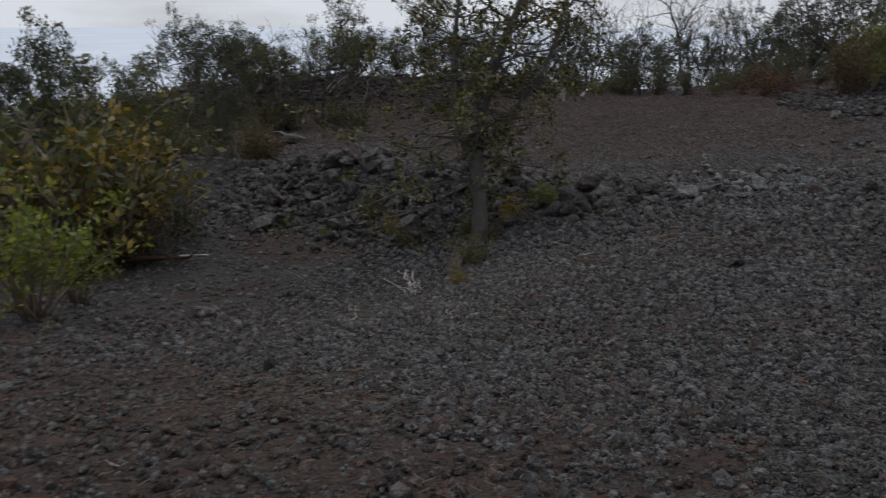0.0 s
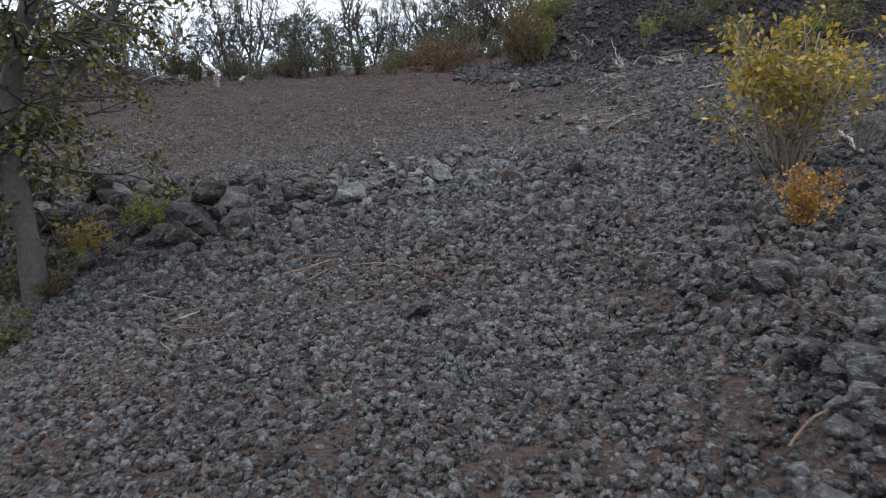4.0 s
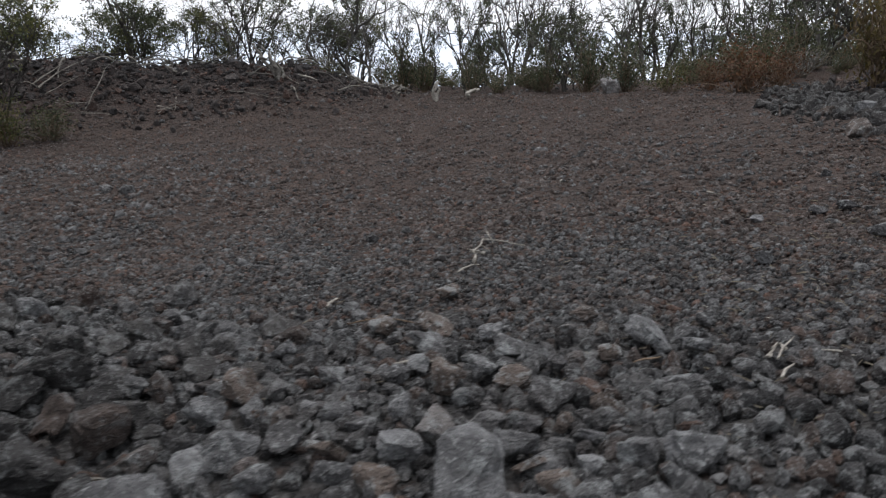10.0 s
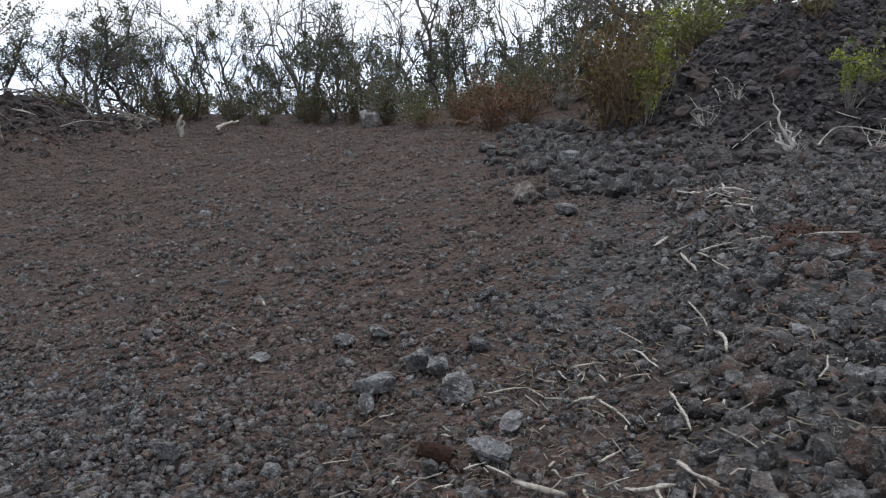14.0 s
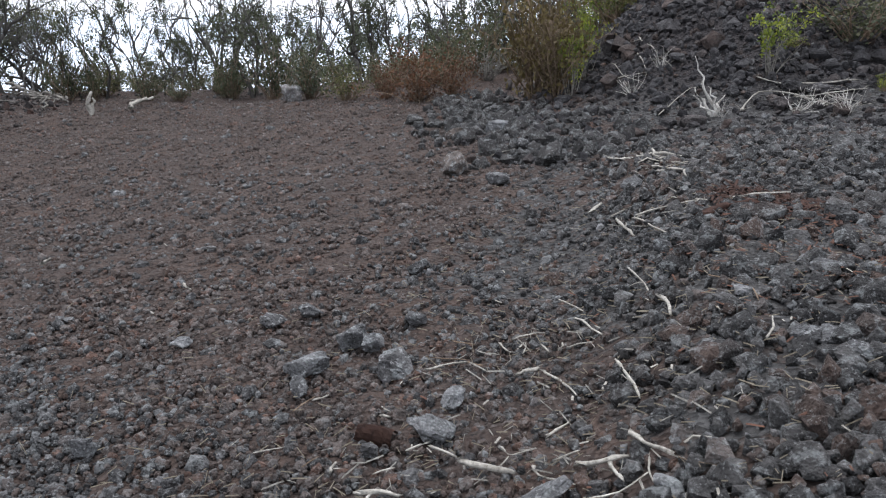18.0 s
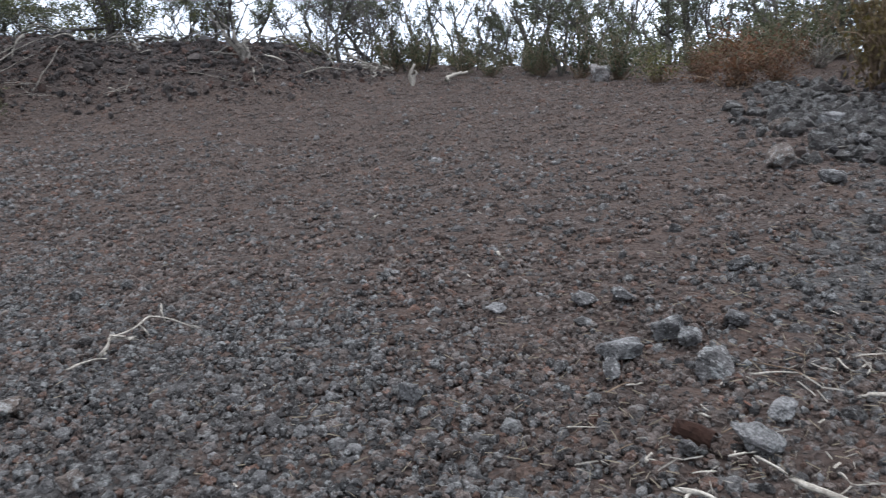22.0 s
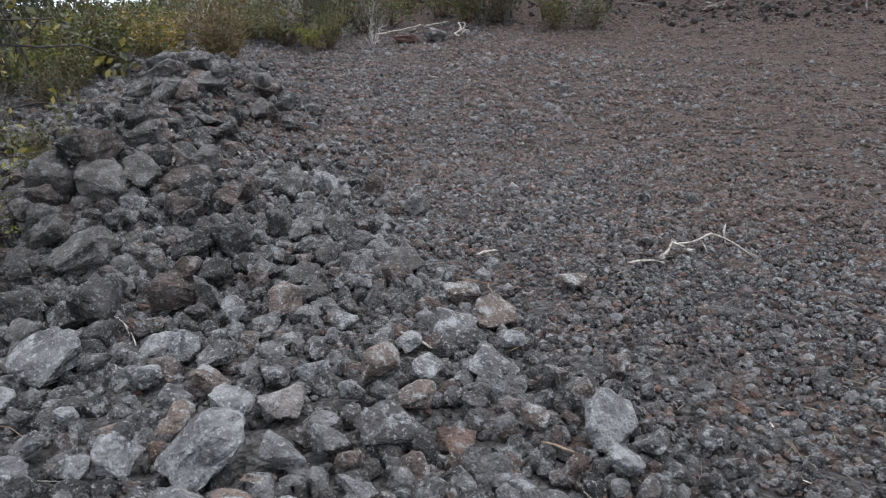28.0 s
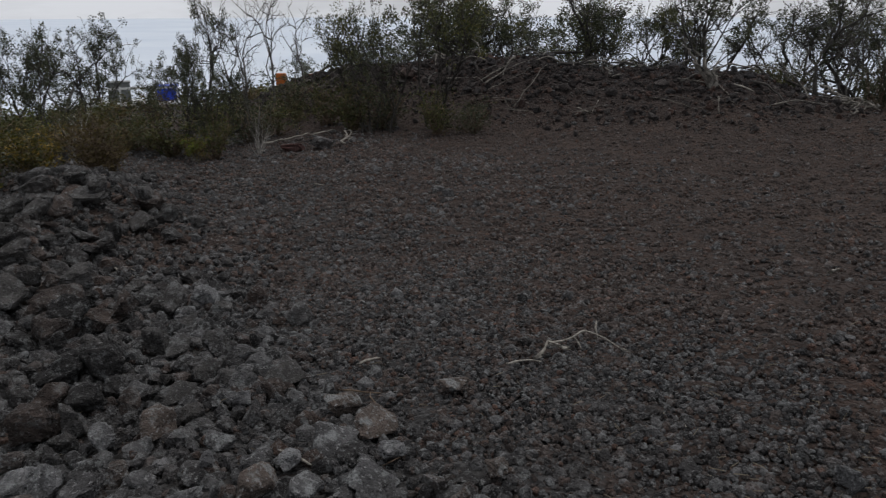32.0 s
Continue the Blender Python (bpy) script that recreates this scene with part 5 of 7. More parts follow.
shrub(S_OLIVE[2], -11.10, 13.85, 1.0, "dense olive bush in front of the berm", 0.80)
bushy(-12.23, 12.98, 2.60, 0.62, 1)
shrub(S_GREY[2], -10.75, 14.39, 0.77, "low grey-green bush in front of the berm", 1.00)
shrub(S_OLIVE[1], -13.52, 12.49, 1.09, "olive bush in front of the berm", 0.80)
shrub(S_YELLOW[0], -15.28, 7.25, 0.82, "yellow-olive shrub beyond the rock pile", 0.90)
shrub(S_OLIVE[2], -17.52, 6.37, 0.96, "olive shrub beyond the rock pile", 1.10)
shrub(S_YELLOW[1], -11.30, 9.40, 0.46, "yellow-olive low shrub beyond the rock pile", 0.90)
shrub(S_OLIVE[0], -11.52, 8.36, 0.53, "olive low shrub beyond the rock pile", 1.20)
shrub(S_TWIGS[0], -12.28, 10.71, 0.69, "bare grey shrub beyond the rock pile", 0.80)

shrub(S_YELLOW[0], -3.05, 2.50, 0.22, "low yellowish tuft under the tree", 1.3)
shrub(S_TWIGS[2], -3.41, 3.67, 0.42, "dry brown twiggy shrub under the tree", 1.2)
shrub(S_OLIVE[1], -4.00, 5.26, 0.50, "low olive shrub under the tree", 1.0)

shrub(S_GREEN[2], -2.96, 5.88, 0.62, "bright yellow-green shrub below the rock ridge", 0.9)
shrub(S_GREEN[0], -18.51, 6.96, 0.95, "yellow-green shrub beyond the rock pile", 1.1)
shrub(S_DARK[0], -12.71, 5.83, 1.15, "dark green rounded shrub beyond the rock pile", 1.3)
shrub(S_SPRAY[1], -10.81, 9.30, 0.5, "low yellow-green shrub at the edge of the lot", 1.0)

shrub(S_BLEACHED[0], 3.90, 16.06, 0.30, "low bleached dead twigs on the lava slope", 0.60)
shrub(S_BLEACHED[1], 3.02, 17.07, 0.40, "bleached dead twigs on black lava", 0.90)
shrub(S_BLEACHED[0], 3.37, 17.35, 0.34, "bleached dead twigs on black lava", 0.90)
shrub(S_BLEACHED[1], 4.62, 16.01, 0.34, "tangle of bleached dead branches", 1.50)
shrub(S_BLEACHED[0], 5.04, 15.79, 0.36, "tangle of bleached dead branches", 1.50)
shrub(S_BLEACHED[1], 4.85, 16.11, 0.30, "tangle of bleached dead branches", 1.60)
shrub(S_BLEACHED[0], -9.83, 7.67, 0.95, "bare whitish shrub beyond the rock pile", 0.50)
shrub(S_BLEACHED[1], -11.14, 10.46, 0.90, "bare whitish shrub beyond the rock pile", 0.50)
shrub(S_YELLOW[1], -5.20, 5.20, 0.42, "small yellow shrub before the rock ridge", 0.8)
shrub(S_BLEACHED[1], -3.62, 2.52, 0.24, "small bleached dead shrub beside the drive", 0.8)

# the tree beside the drive, leaning over the rock ridge
n_rnd = random.Random(12)
n_wood, n_tips = Wood(), []
main, _ = bent(n_rnd, Vector((0, 0, -0.3)), Vector((0.03, 0.03, 1)), 5.2, 16, 0.06, 0.03)
n_wood.tube(main, 0.125, 0.03, 9)
side, _ = bent(n_rnd, main[4], Vector((-0.55, 0.05, 0.9)), 3.4, 12, 0.10, 0.05)
n_wood.tube(side, 0.075, 0.012, 7)
prop, _ = bent(n_rnd, main[5], Vector((0.45, 0.25, 0.9)), 3.1, 12, 0.10, 0.05)
n_wood.tube(prop, 0.065, 0.012, 7)
for stem, first, much in ((main, 4, 4), (side, 1, 3), (prop, 1, 3)):
    for k in range(first, len(stem)):
        for _ in range(much):
            a = n_rnd.uniform(0, 6.28)
            reach = (3.2 if stem is main else 1.9) * (1 - 0.45 * k / len(stem)) * n_rnd.uniform(0.45, 1.15)
            if math.sin(a) > 0.1 or math.cos(a) > 0.4:
                reach *= 0.6 if k < 9 else 0.7
            limb(n_rnd, n_wood, stem[k], Vector((math.cos(a), math.sin(a), n_rnd.uniform(-0.45, 0.40))), reach * 0.62, 0.020, 1, n_tips, 0.30, 2, 0.02)
n_trunk = n_wood.mesh("trunk", BARK)
n_crown = leaf_mesh("crown", 12, [q[0][:] for q in n_tips], 15, 0.130, 0.064, LEAF_NEAR)
plant("ohia_tree", (("trunk", n_trunk), ("crown", n_crown)), -3.62, 4.85, 1.0, 0.0, "many-branched ohia with mottled olive and yellow leaves beside the rocks", "tree")

# undergrowth between the trees
u_rnd = random.Random(31)
for k in range(64):
    a = u_rnd.random()
    x, y = -9.5 + 13.0 * a + u_rnd.uniform(-0.5, 0.5), 23.3 + u_rnd.uniform(-0.6, 3.4) - 1.2 * a
    if x > 1.5 and y < 22:
        continue
    pick = u_rnd.choice((S_GREY, S_GREY, S_OLIVE, S_GREY, S_TWIGS))
    shrub(pick[u_rnd.randrange(3)], x, y, u_rnd.uniform(0.35, 0.85), "grey-green undergrowth below the trees", u_rnd.uniform(0.9, 1.5), "undergrowth round the lot")
for k in range(38):
    x, y = u_rnd.uniform(-19, -9), u_rnd.uniform(5.0, 15.5)
    if y > 8.5 and x > -11.5 or berm_reach(np.float64(x), np.float64(y))[0] < 1.2:
        continue
    pick = u_rnd.choice((S_OLIVE, S_GREY, S_OLIVE, S_BROWN))
    shrub(pick[u_rnd.randrange(2)], x, y, u_rnd.uniform(0.5, 1.1), "olive undergrowth on the seaward slope", u_rnd.uniform(0.9, 1.4), "undergrowth round the lot")
for k in range(44):
    x, y = u_rnd.uniform(-16.5, -8.6), u_rnd.uniform(0.5, 7.6)
    if y > 4.8 and x > -11.5:
        continue
    pick = u_rnd.choice((S_OLIVE, S_OLIVE, S_GREY, S_OLIVE, S_YELLOW, S_GREEN))
    shrub(pick[u_rnd.randrange(2)], x, y, u_rnd.uniform(0.6, 1.15), "olive shrub crowding the slope below the ridge", u_rnd.uniform(0.9, 1.3), "undergrowth below the ridge")
for k in range(22):
    x, y = u_rnd.uniform(2.5, 16), u_rnd.uniform(20.2, 25)
    pick = u_rnd.choice((S_OLIVE, S_GREY, S_GREEN))
    shrub(pick[u_rnd.randrange(3)], x, y, u_rnd.uniform(0.5, 1.2), "green undergrowth on top of the lava mound", u_rnd.uniform(0.9, 1.5), "undergrowth on the mound")
for k in range(24):
    t = u_rnd.random()
    x, y = -17.5 + 7 * t + u_rnd.uniform(-1, 0.3), 16.0 + 6.2 * t + u_rnd.uniform(0, 1.6)
    pick = u_rnd.choice((S_OLIVE, S_GREY, S_TWIGS))
    shrub(pick[u_rnd.randrange(3)], x, y, u_rnd.uniform(0.6, 1.3), "dull green undergrowth behind the berm", u_rnd.uniform(0.9, 1.5), "undergrowth round the lot")


# woods farther down the slope, too far off to count
def far_woods(name, count, seed, place, mat, bark, kinds=None, label="foliage of low woods down the slope", low=0.75, high=1.35):
    r = random.Random(seed)
    TV, TF, LV, LF, nt, nl = [], [], [], [], 0, 0
    kinds = kinds or OHIA + BUSHY + DEAD[:2]
    packs = []
    thin, grow = (6, 2.1) if low == 0.7 else (3, 1.7)
    for kd in kinds:
        got = []
        for _, me in kd:
            if me is None:
                continue
            v = np.empty(len(me.vertices) * 3, np.float32)
            me.vertices.foreach_get("co", v)
            k = len(me.polygons[0].vertices)
            f = np.empty(len(me.loops), np.int32)
            me.loops.foreach_get("vertex_index", f)
            v, f = v.reshape(-1, 3), f.reshape(-1, k)
            if k == 3:
                f = f[: len(f) // (4 if thin == 3 else 12)]
            if k == 4:
                keep = np.random.RandomState(len(f)).permutation(len(f))[: len(f) // thin]
                q = v[f[keep]]
                m = q.mean(1, keepdims=True)
                v, f = (m + (q - m) * grow).reshape(-1, 3), np.arange(len(keep) * 4).reshape(-1, 4)
            got.append((v, f))
        packs.append(got)
    for _ in range(count):
        x, y = place(r)
        got = packs[r.randrange(len(packs))]
        s, a = r.uniform(low, high), r.uniform(0, 6.28)
        rot = np.array([[math.cos(a), -math.sin(a), 0], [math.sin(a), math.cos(a), 0], [0, 0, 1]])
        for v, f in got:
            w = (v * s) @ rot.T + np.array([x, y, float(land(x, y)) - 0.1])
            if f.shape[1] == 3:
                TV.append(w)
                TF.append(f + nt)
                nt += len(w)
            else:
                LV.append(w)
                LF.append(f + nl)
                nl += len(w)
    tagged(new(name, mesh_from(name, np.concatenate(LV), np.concatenate(LF), mat)), label, "woods", kind="stuff")
    tagged(new("woods_trunks", mesh_from("woods_trunks", np.concatenate(TV), np.concatenate(TF), bark)), "thin grey trunks of the woods down the slope", "woods", kind="stuff")


def seaward(r):
    if r.random() < 0.55:
        return r.uniform(-16, 6), r.uniform(27, 44)
    y = r.uniform(-8, 36)
    return r.uniform(-44, -27), y if y < 3 or y > 17 else y + 20


# these crowns carry their aerial haze in the leaf colour
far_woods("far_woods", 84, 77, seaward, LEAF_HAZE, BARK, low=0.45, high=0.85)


def behind_mound(r):
    return r.uniform(3, 24), r.uniform(24, 34)


far_woods("upper_woods", 15, 78, behind_mound, LEAF_GREY, BARK)


def slope_brush(r):
    d = 23 + 70 * r.random() ** 1.6
    a = r.uniform(-0.62, 0.62)
    x, y = -d * math.cos(a), 7 + d * math.sin(a)
    # the next lot lies open
    return (x, y) if x < -39 or abs(y - 7.2 + 0.1 * (x - 2.2)) > 3.4 else (-43 + 3 * r.random(), y)


far_woods("far_undergrowth", 560, 79, slope_brush, LEAF_OLIVE, BARK, S_OLIVE + S_GREY, "olive undergrowth down the seaward slope", 0.7, 1.25)
for k in range(26):
    x, y = u_rnd.uniform(2.8, 13), u_rnd.uniform(18.2, 21)
    pick = u_rnd.choice((S_OLIVE, S_GREY, S_GREEN, S_OLIVE))
    shrub(pick[u_rnd.randrange(3)], x, y, u_rnd.uniform(0.4, 1.0), "olive shrub rooted in the black lava of the mound", u_rnd.uniform(0.9, 1.4), "shrubs on the mound")
for k in range(26):
    x = u_rnd.uniform(-12, 5)
    snag(x, 25.5 + u_rnd.uniform(-0.8, 4.5), u_rnd.uniform(2.6, 5.2), u_rnd.uniform(0.5, 0.9), u_rnd.randrange(5))


# ---- dead wood, litter and single rocks ----
d_rnd = random.Random(17)


def branch(points, r0, r1, mat, label, name="dead_branch"):
    """A crooked stick lying over the ground: places with their lift above it."""
    wood = Wood()
    base = Vector((points[0][0], points[0][1], float(land(points[0][0], points[0][1]))))
    pts = []
    for k, (x, y, h) in enumerate(points):
        p = Vector((x, y, float(land(x, y)) + h + r0 + 0.025)) - base
        if k:
            q = pts[-1]
            gap = (p - q).length
            n = max(2, int(gap / 0.09))
            for j in range(1, n):
                w = gap * 0.035 + 0.004
                pts.append(q.lerp(p, j / n) + Vector((d_rnd.gauss(0, w), d_rnd.gauss(0, w), abs(d_rnd.gauss(0, w * 0.6)))))
        pts.append(p)
    for _ in range(1):
        pts[1:-1] = [(a + b * 2 + c) / 4 for a, b, c in zip(pts, pts[1:], pts[2:])] if len(pts) > 4 else pts[1:-1]
    last = pts[-1] - pts[-2]
    pts.append(pts[-1] + last * 0.35)
    for k in range(1, 3):
        pts.insert(0, pts[0] - (pts[1] - pts[0]) * 0.12)
    wood.tube(pts, r0 * 0.66, r1 * 0.38, 6)
    wood.v[:6] = [pts[0].lerp(q, 0.45) for q in wood.v[:6]]
    # split, splintered ends and knobbly sides
    way = (pts[-1] - pts[0]).normalized()
    for k, q in enumerate(wood.v):
        q += Vector((d_rnd.gauss(0, 1), d_rnd.gauss(0, 1), d_rnd.gauss(0, 1))) * r0 * 0.10
        if k < 18 or k >= len(wood.v) - 12:
            q += way * d_rnd.uniform(-1.6, 1.6) * r0
    total = (pts[-1] - pts[0]).length
    for k in range(int(total / 0.3)):
        at = pts[d_rnd.randrange(1, len(pts))]
        d = Vector((d_rnd.gauss(0, 1), d_rnd.gauss(0, 1), d_rnd.uniform(0.0, 0.5)))
        tw, _ = bent(d_rnd, at, d, min(0.25, total * 0.3) * d_rnd.uniform(0.4, 1.0), 3, 0.25)
        wood.tube(tw, r1 * 0.34, r1 * 0.08, 4)
    ob = new(name, wood.mesh(name, mat))
    ob.location = base
    return tagged(ob, label, "branch")


def upright(x, y, limbs, r0, r1, mat, label, name):
    wood = Wood()
    for line in limbs:
        pts = [Vector((a - x, b - y, h)) for a, b, h in line]
        fine = [pts[0] + Vector((0, 0, -0.05))]
        for a, b in zip(pts, pts[1:]):
            for j in range(1, 4):
                fine.append(a.lerp(b, j / 3) + Vector((d_rnd.gauss(0, 0.022), d_rnd.gauss(0, 0.03), d_rnd.gauss(0, 0.012))))
        wood.tube(fine, r0 * 0.7, r1 * 0.6, 6)
    ob = new(name, wood.mesh(name, mat))
    ob.location = (x, y, float(land(x, y)))
    return tagged(ob, label, "dead wood")


def litter(name, count, seed, patches, length, mat, label, flat=False):
    """Short twigs or curled leaf scraps strewn in patches: stuff."""
    r = np.random.RandomState(seed)
    tot = sum(p[3] for p in patches)
    V, F, n = [], [], 0
    for px, py, rad, share in patches:
        k = int(count * share / tot)
        x, y = px + r.normal(0, rad, k), py + r.normal(0, rad, k)
        L = length * r.uniform(0.4, 1.6, k)
        a = r.uniform(0, 6.283, k)
        tilt = r.normal(0, 0.25, k)
        d = np.stack([np.cos(a) * np.cos(tilt), np.sin(a) * np.cos(tilt), np.sin(tilt)], -1) * L[:, None] * 0.5
        side = np.stack([-np.sin(a), np.cos(a), np.zeros(k)], -1) * (0.22 * L if flat else 0.03 * L + 0.0008)[:, None]
        up = np.zeros((k, 3))
        up[:, 2] = (0.06 * L if flat else 0.06 * L + 0.001)
        c = np.stack([x, y, land(x, y) + 0.035 + 0.25 * np.abs(d[:, 2])], -1)
        v = np.stack([c - d - side * 0.5, c - d + side * 0.5, c - d * 0.9 + up, c + d - side * 0.5, c + d + side * 0.5, c + d * 0.9 + up], 1)
        f = np.array([[0, 3, 4, 1], [1, 4, 5, 2], [2, 5, 3, 0]])
        V.append(v.reshape(-1, 3))
        F.append((f[None] + (np.arange(k) * 6)[:, None, None] + n).reshape(-1, 4))
        n += k * 6
    tagged(new(name, mesh_from(name, np.concatenate(V), np.concatenate(F), mat)), label, "litter", kind="stuff")


litter("twig_litter", 5200, 91, [(-2.3, -1.9, 0.5, 6), (-1.2, -2.3, 0.9, 3), (-2.6, 0.9, 0.7, 4), (-1.4, -0.3, 0.7, 2), (-0.9, 3.6, 0.5, 3), (-0.3, 4.2, 0.4, 1.5), (2.2, 9.6, 0.9, 5), (2.9, 10.2, 0.7, 3), (2.6, 12.2, 0.8, 2), (1.2, 9.3, 1.2, 2), (2.4, 8.2, 0.9, 3), (-3.5, -1.5, 1.2, 3), (0.3, 6.0, 2.5, 3), (4.2, 12, 1.2, 2), (-2.6, 2.9, 0.4, 2)], 0.038, STRAW, "pale dry twigs strewn over the stones")
litter("wood_chips", 200, 92, [(2.3, 9.2, 0.7, 4), (2.9, 9.9, 0.6, 3), (3.2, 13.6, 0.5, 3), (-0.5, 11, 4.0, 3), (-3, 16, 5.0, 3), (0.0, 5.0, 2.5, 2), (-12, 15.5, 2.0, 3), (-2.8, 0.8, 0.8, 3)], 0.026, DEADWOOD, "bleached wood chips on the cinder", True)
litter("red_litter", 3000, 93, [(3.4, 7.0, 0.45, 3), (3.6, 10.9, 0.45, 4), (-1.9, 2.4, 0.35, 2), (-3.3, 1.8, 0.6, 3), (-0.35, 3.9, 0.3, 2), (-5.4, 0.6, 0.9, 3), (2.9, 8.6, 0.5, 1), (-12.5, 16.4, 1.0, 4), (-0.4, 20.4, 1.2, 3), (3.0, 4.6, 0.4, 2)], 0.032, REDLITTER, "red-brown dead leaves among the stones", True)

litter("dry_fronds", 42, 94, [(-1.17, 4.58, 0.13, 1), (-1.00, 4.62, 0.13, 1), (-0.54, 4.24, 0.13, 1), (-1.21, 4.15, 0.13, 1), (-1.69, 4.91, 0.13, 1)], 0.11, TWIG, "long dry brown stalks lying together on the stones")
litter("red_fronds", 120, 95, [(-1.99, 4.04, 0.14, 1), (-1.70, 3.28, 0.14, 1), (-0.54, 4.23, 0.14, 1), (2.83, 6.19, 0.14, 1)], 0.055, REDBARK, "red-brown dry fern scraps on the stones", True)
litter("bark_scraps", 520, 97, [(3.36, 12.03, 0.09, 2), (3.48, 11.83, 0.12, 2), (3.62, 11.70, 0.12, 2), (3.78, 11.55, 0.12, 1)], 0.050, REDBARK, "dark red-brown scraps of rotten bark heaped on the rubble", True)
litter("wood_chips", 30, 98, [(3.05, 13.43, 0.08, 2), (2.99, 13.72, 0.07, 2), (3.06, 13.05, 0.07, 2)], 0.06, DEADWOOD, "pale chips of broken wood among the stones", True)
litter("bleached_twigs", 190, 96, [(2.38, 9.54, 0.22, 1), (2.59, 9.48, 0.22, 1), (2.35, 10.31, 0.22, 1), (2.19, 10.56, 0.22, 1), (1.88, 9.44, 0.22, 1), (2.70, 9.30, 0.22, 1), (3.11, 13.19, 0.22, 1), (2.92, 11.89, 0.22, 1)], 0.055, DEADWOOD, "short bleached splinters strewn over the stones")

# uprooted wood bulldozed along the crest of the berm
for k in range(64):
    t = d_rnd.uniform(0.05, 1.25)
    x, y = -16.5 + 6.9 * t + d_rnd.gauss(0, 0.7), 13.4 + 6.2 * t + d_rnd.gauss(-0.2, 0.75)
    a, n = d_rnd.uniform(0, 6.28), d_rnd.uniform(0.4, 1.0)
    u, w = math.cos(a) * n, math.sin(a) * n
    branch([(x, y, 0.05), (x + u * 0.4, y + w * 0.45, 0.1 + 0.2 * n * d_rnd.random()), (x + u, y + w, 0.05 + 0.5 * n * d_rnd.random())], d_rnd.uniform(0.018, 0.045), 0.018, d_rnd.choice((OLDWOOD, OLDWOOD, BARK, BARK_DARK)), "weathered grey root lying on the bulldozed berm")

# single rocks that stand out
boulder(-2.86, 21.35, 0.55, 0.0, 0.75)
boulder(1.97, 15.04, 0.28, 0.0, 0.75)
boulder(1.38, 14.23, 0.36, 0.0, 0.75)
boulder(1.80, 13.75, 0.23, 0.0, 0.75)
boulder(3.28, 8.61, 0.15, 0.0, 0.75)
boulder(3.14, 10.48, 0.13, 0.0, 0.75)
boulder(3.26, 10.01, 0.13, 0.0, 0.75)
boulder(3.35, 10.01, 0.13, 0.0, 0.75)
boulder(3.39, 9.83, 0.14, 0.0, 0.75)
boulder(3.84, 10.75, 0.14, 0.0, 0.75)
boulder(3.52, 10.70, 0.15, 0.0, 0.75)
boulder(1.49, 16.32, 0.32, 0.0, 0.75)
boulder(1.05, 16.04, 0.26, 0.0, 0.75)
boulder(1.34, 6.66, 0.31, 0.0, 0.75, "dark lava boulder on the rubble bank", dark=True)
boulder(0.33, 3.73, 0.16, 0.0, 0.75)
boulder(1.72, 2.26, 0.29, 0.0, 0.75, "dark lava boulder on the rubble bank", dark=True)
boulder(1.24, -0.37, 0.21, 0.0, 0.75, "dark lava boulder on the rubble bank", dark=True)
boulder(1.61, 1.12, 0.29, 0.0, 0.75, "dark lava boulder on the rubble bank", dark=True)
boulder(1.72, 0.05, 0.24, 0.0, 0.75, "dark lava boulder on the rubble bank", dark=True)
boulder(1.68, 2.12, 0.25, 0.0, 0.75, "dark lava boulder on the rubble bank", dark=True)
boulder(1.50, 1.22, 0.21, 0.0, 0.75, "dark lava boulder on the rubble bank", dark=True)
boulder(1.57, 1.07, 0.24, 0.0, 0.75, "dark lava boulder on the rubble bank", dark=True)
boulder(1.18, 0.34, 0.22, 0.0, 0.75, "dark lava boulder on the rubble bank", dark=True)
boulder(-5.02, 0.52, 0.29, 0.0, 0.75)
boulder(-0.19, 3.13, 0.34, 0.0, 0.45, "broad flat dark grey lava slab in the gravel", dark=True)

# bleached sticks and branches
branch([(3.28, 16.22, 0.02), (3.46, 16.52, 0.02), (3.62, 16.70, 0.02)], 0.012, 0.006, DEADWOOD, "bleached dead stick lying on lava stones")
branch([(4.11, 16.08, 0.02), (4.31, 16.43, 0.02), (4.52, 16.35, 0.02), (4.75, 16.17, 0.02), (5.32, 16.29, 0.02)], 0.016, 0.008, DEADWOOD, "long crooked bleached branch at the foot of the mound")
branch([(4.65, 16.44, 0.02), (4.97, 16.40, 0.02), (5.29, 16.46, 0.02)], 0.025, 0.015, OLDWOOD, "weathered grey log at the foot of the mound")
branch([(4.34, 16.67, 0.02), (4.44, 16.57, 0.02), (4.56, 16.50, 0.02)], 0.014, 0.008, DEADWOOD, "bleached dead stick lying on lava stones")
branch([(4.66, 16.23, 0.02), (4.85, 16.07, 0.02), (5.04, 15.81, 0.02), (5.25, 15.87, 0.02)], 0.012, 0.006, DEADWOOD, "bleached dead stick lying on lava stones")
branch([(4.90, 16.33, 0.02), (4.97, 16.15, 0.02), (5.15, 16.02, 0.02)], 0.012, 0.006, DEADWOOD, "bleached dead stick lying on lava stones")
branch([(3.13, 18.18, 0.02), (3.31, 17.65, 0.02), (3.46, 17.25, 0.02)], 0.012, 0.006, DEADWOOD, "bleached dead stick lying on lava stones")
branch([(3.10, 17.83, 0.02), (3.19, 17.39, 0.02)], 0.014, 0.008, DEADWOOD, "bleached dead stick lying on lava stones")
branch([(2.80, 17.96, 0.02), (2.99, 17.40, 0.02), (3.15, 17.14, 0.02)], 0.008, 0.004, DEADWOOD, "bleached dead stick lying on lava stones")
branch([(2.86, 17.53, 0.02), (3.03, 17.44, 0.02), (3.18, 17.35, 0.02)], 0.007, 0.004, DEADWOOD, "bleached dead stick lying on lava stones")
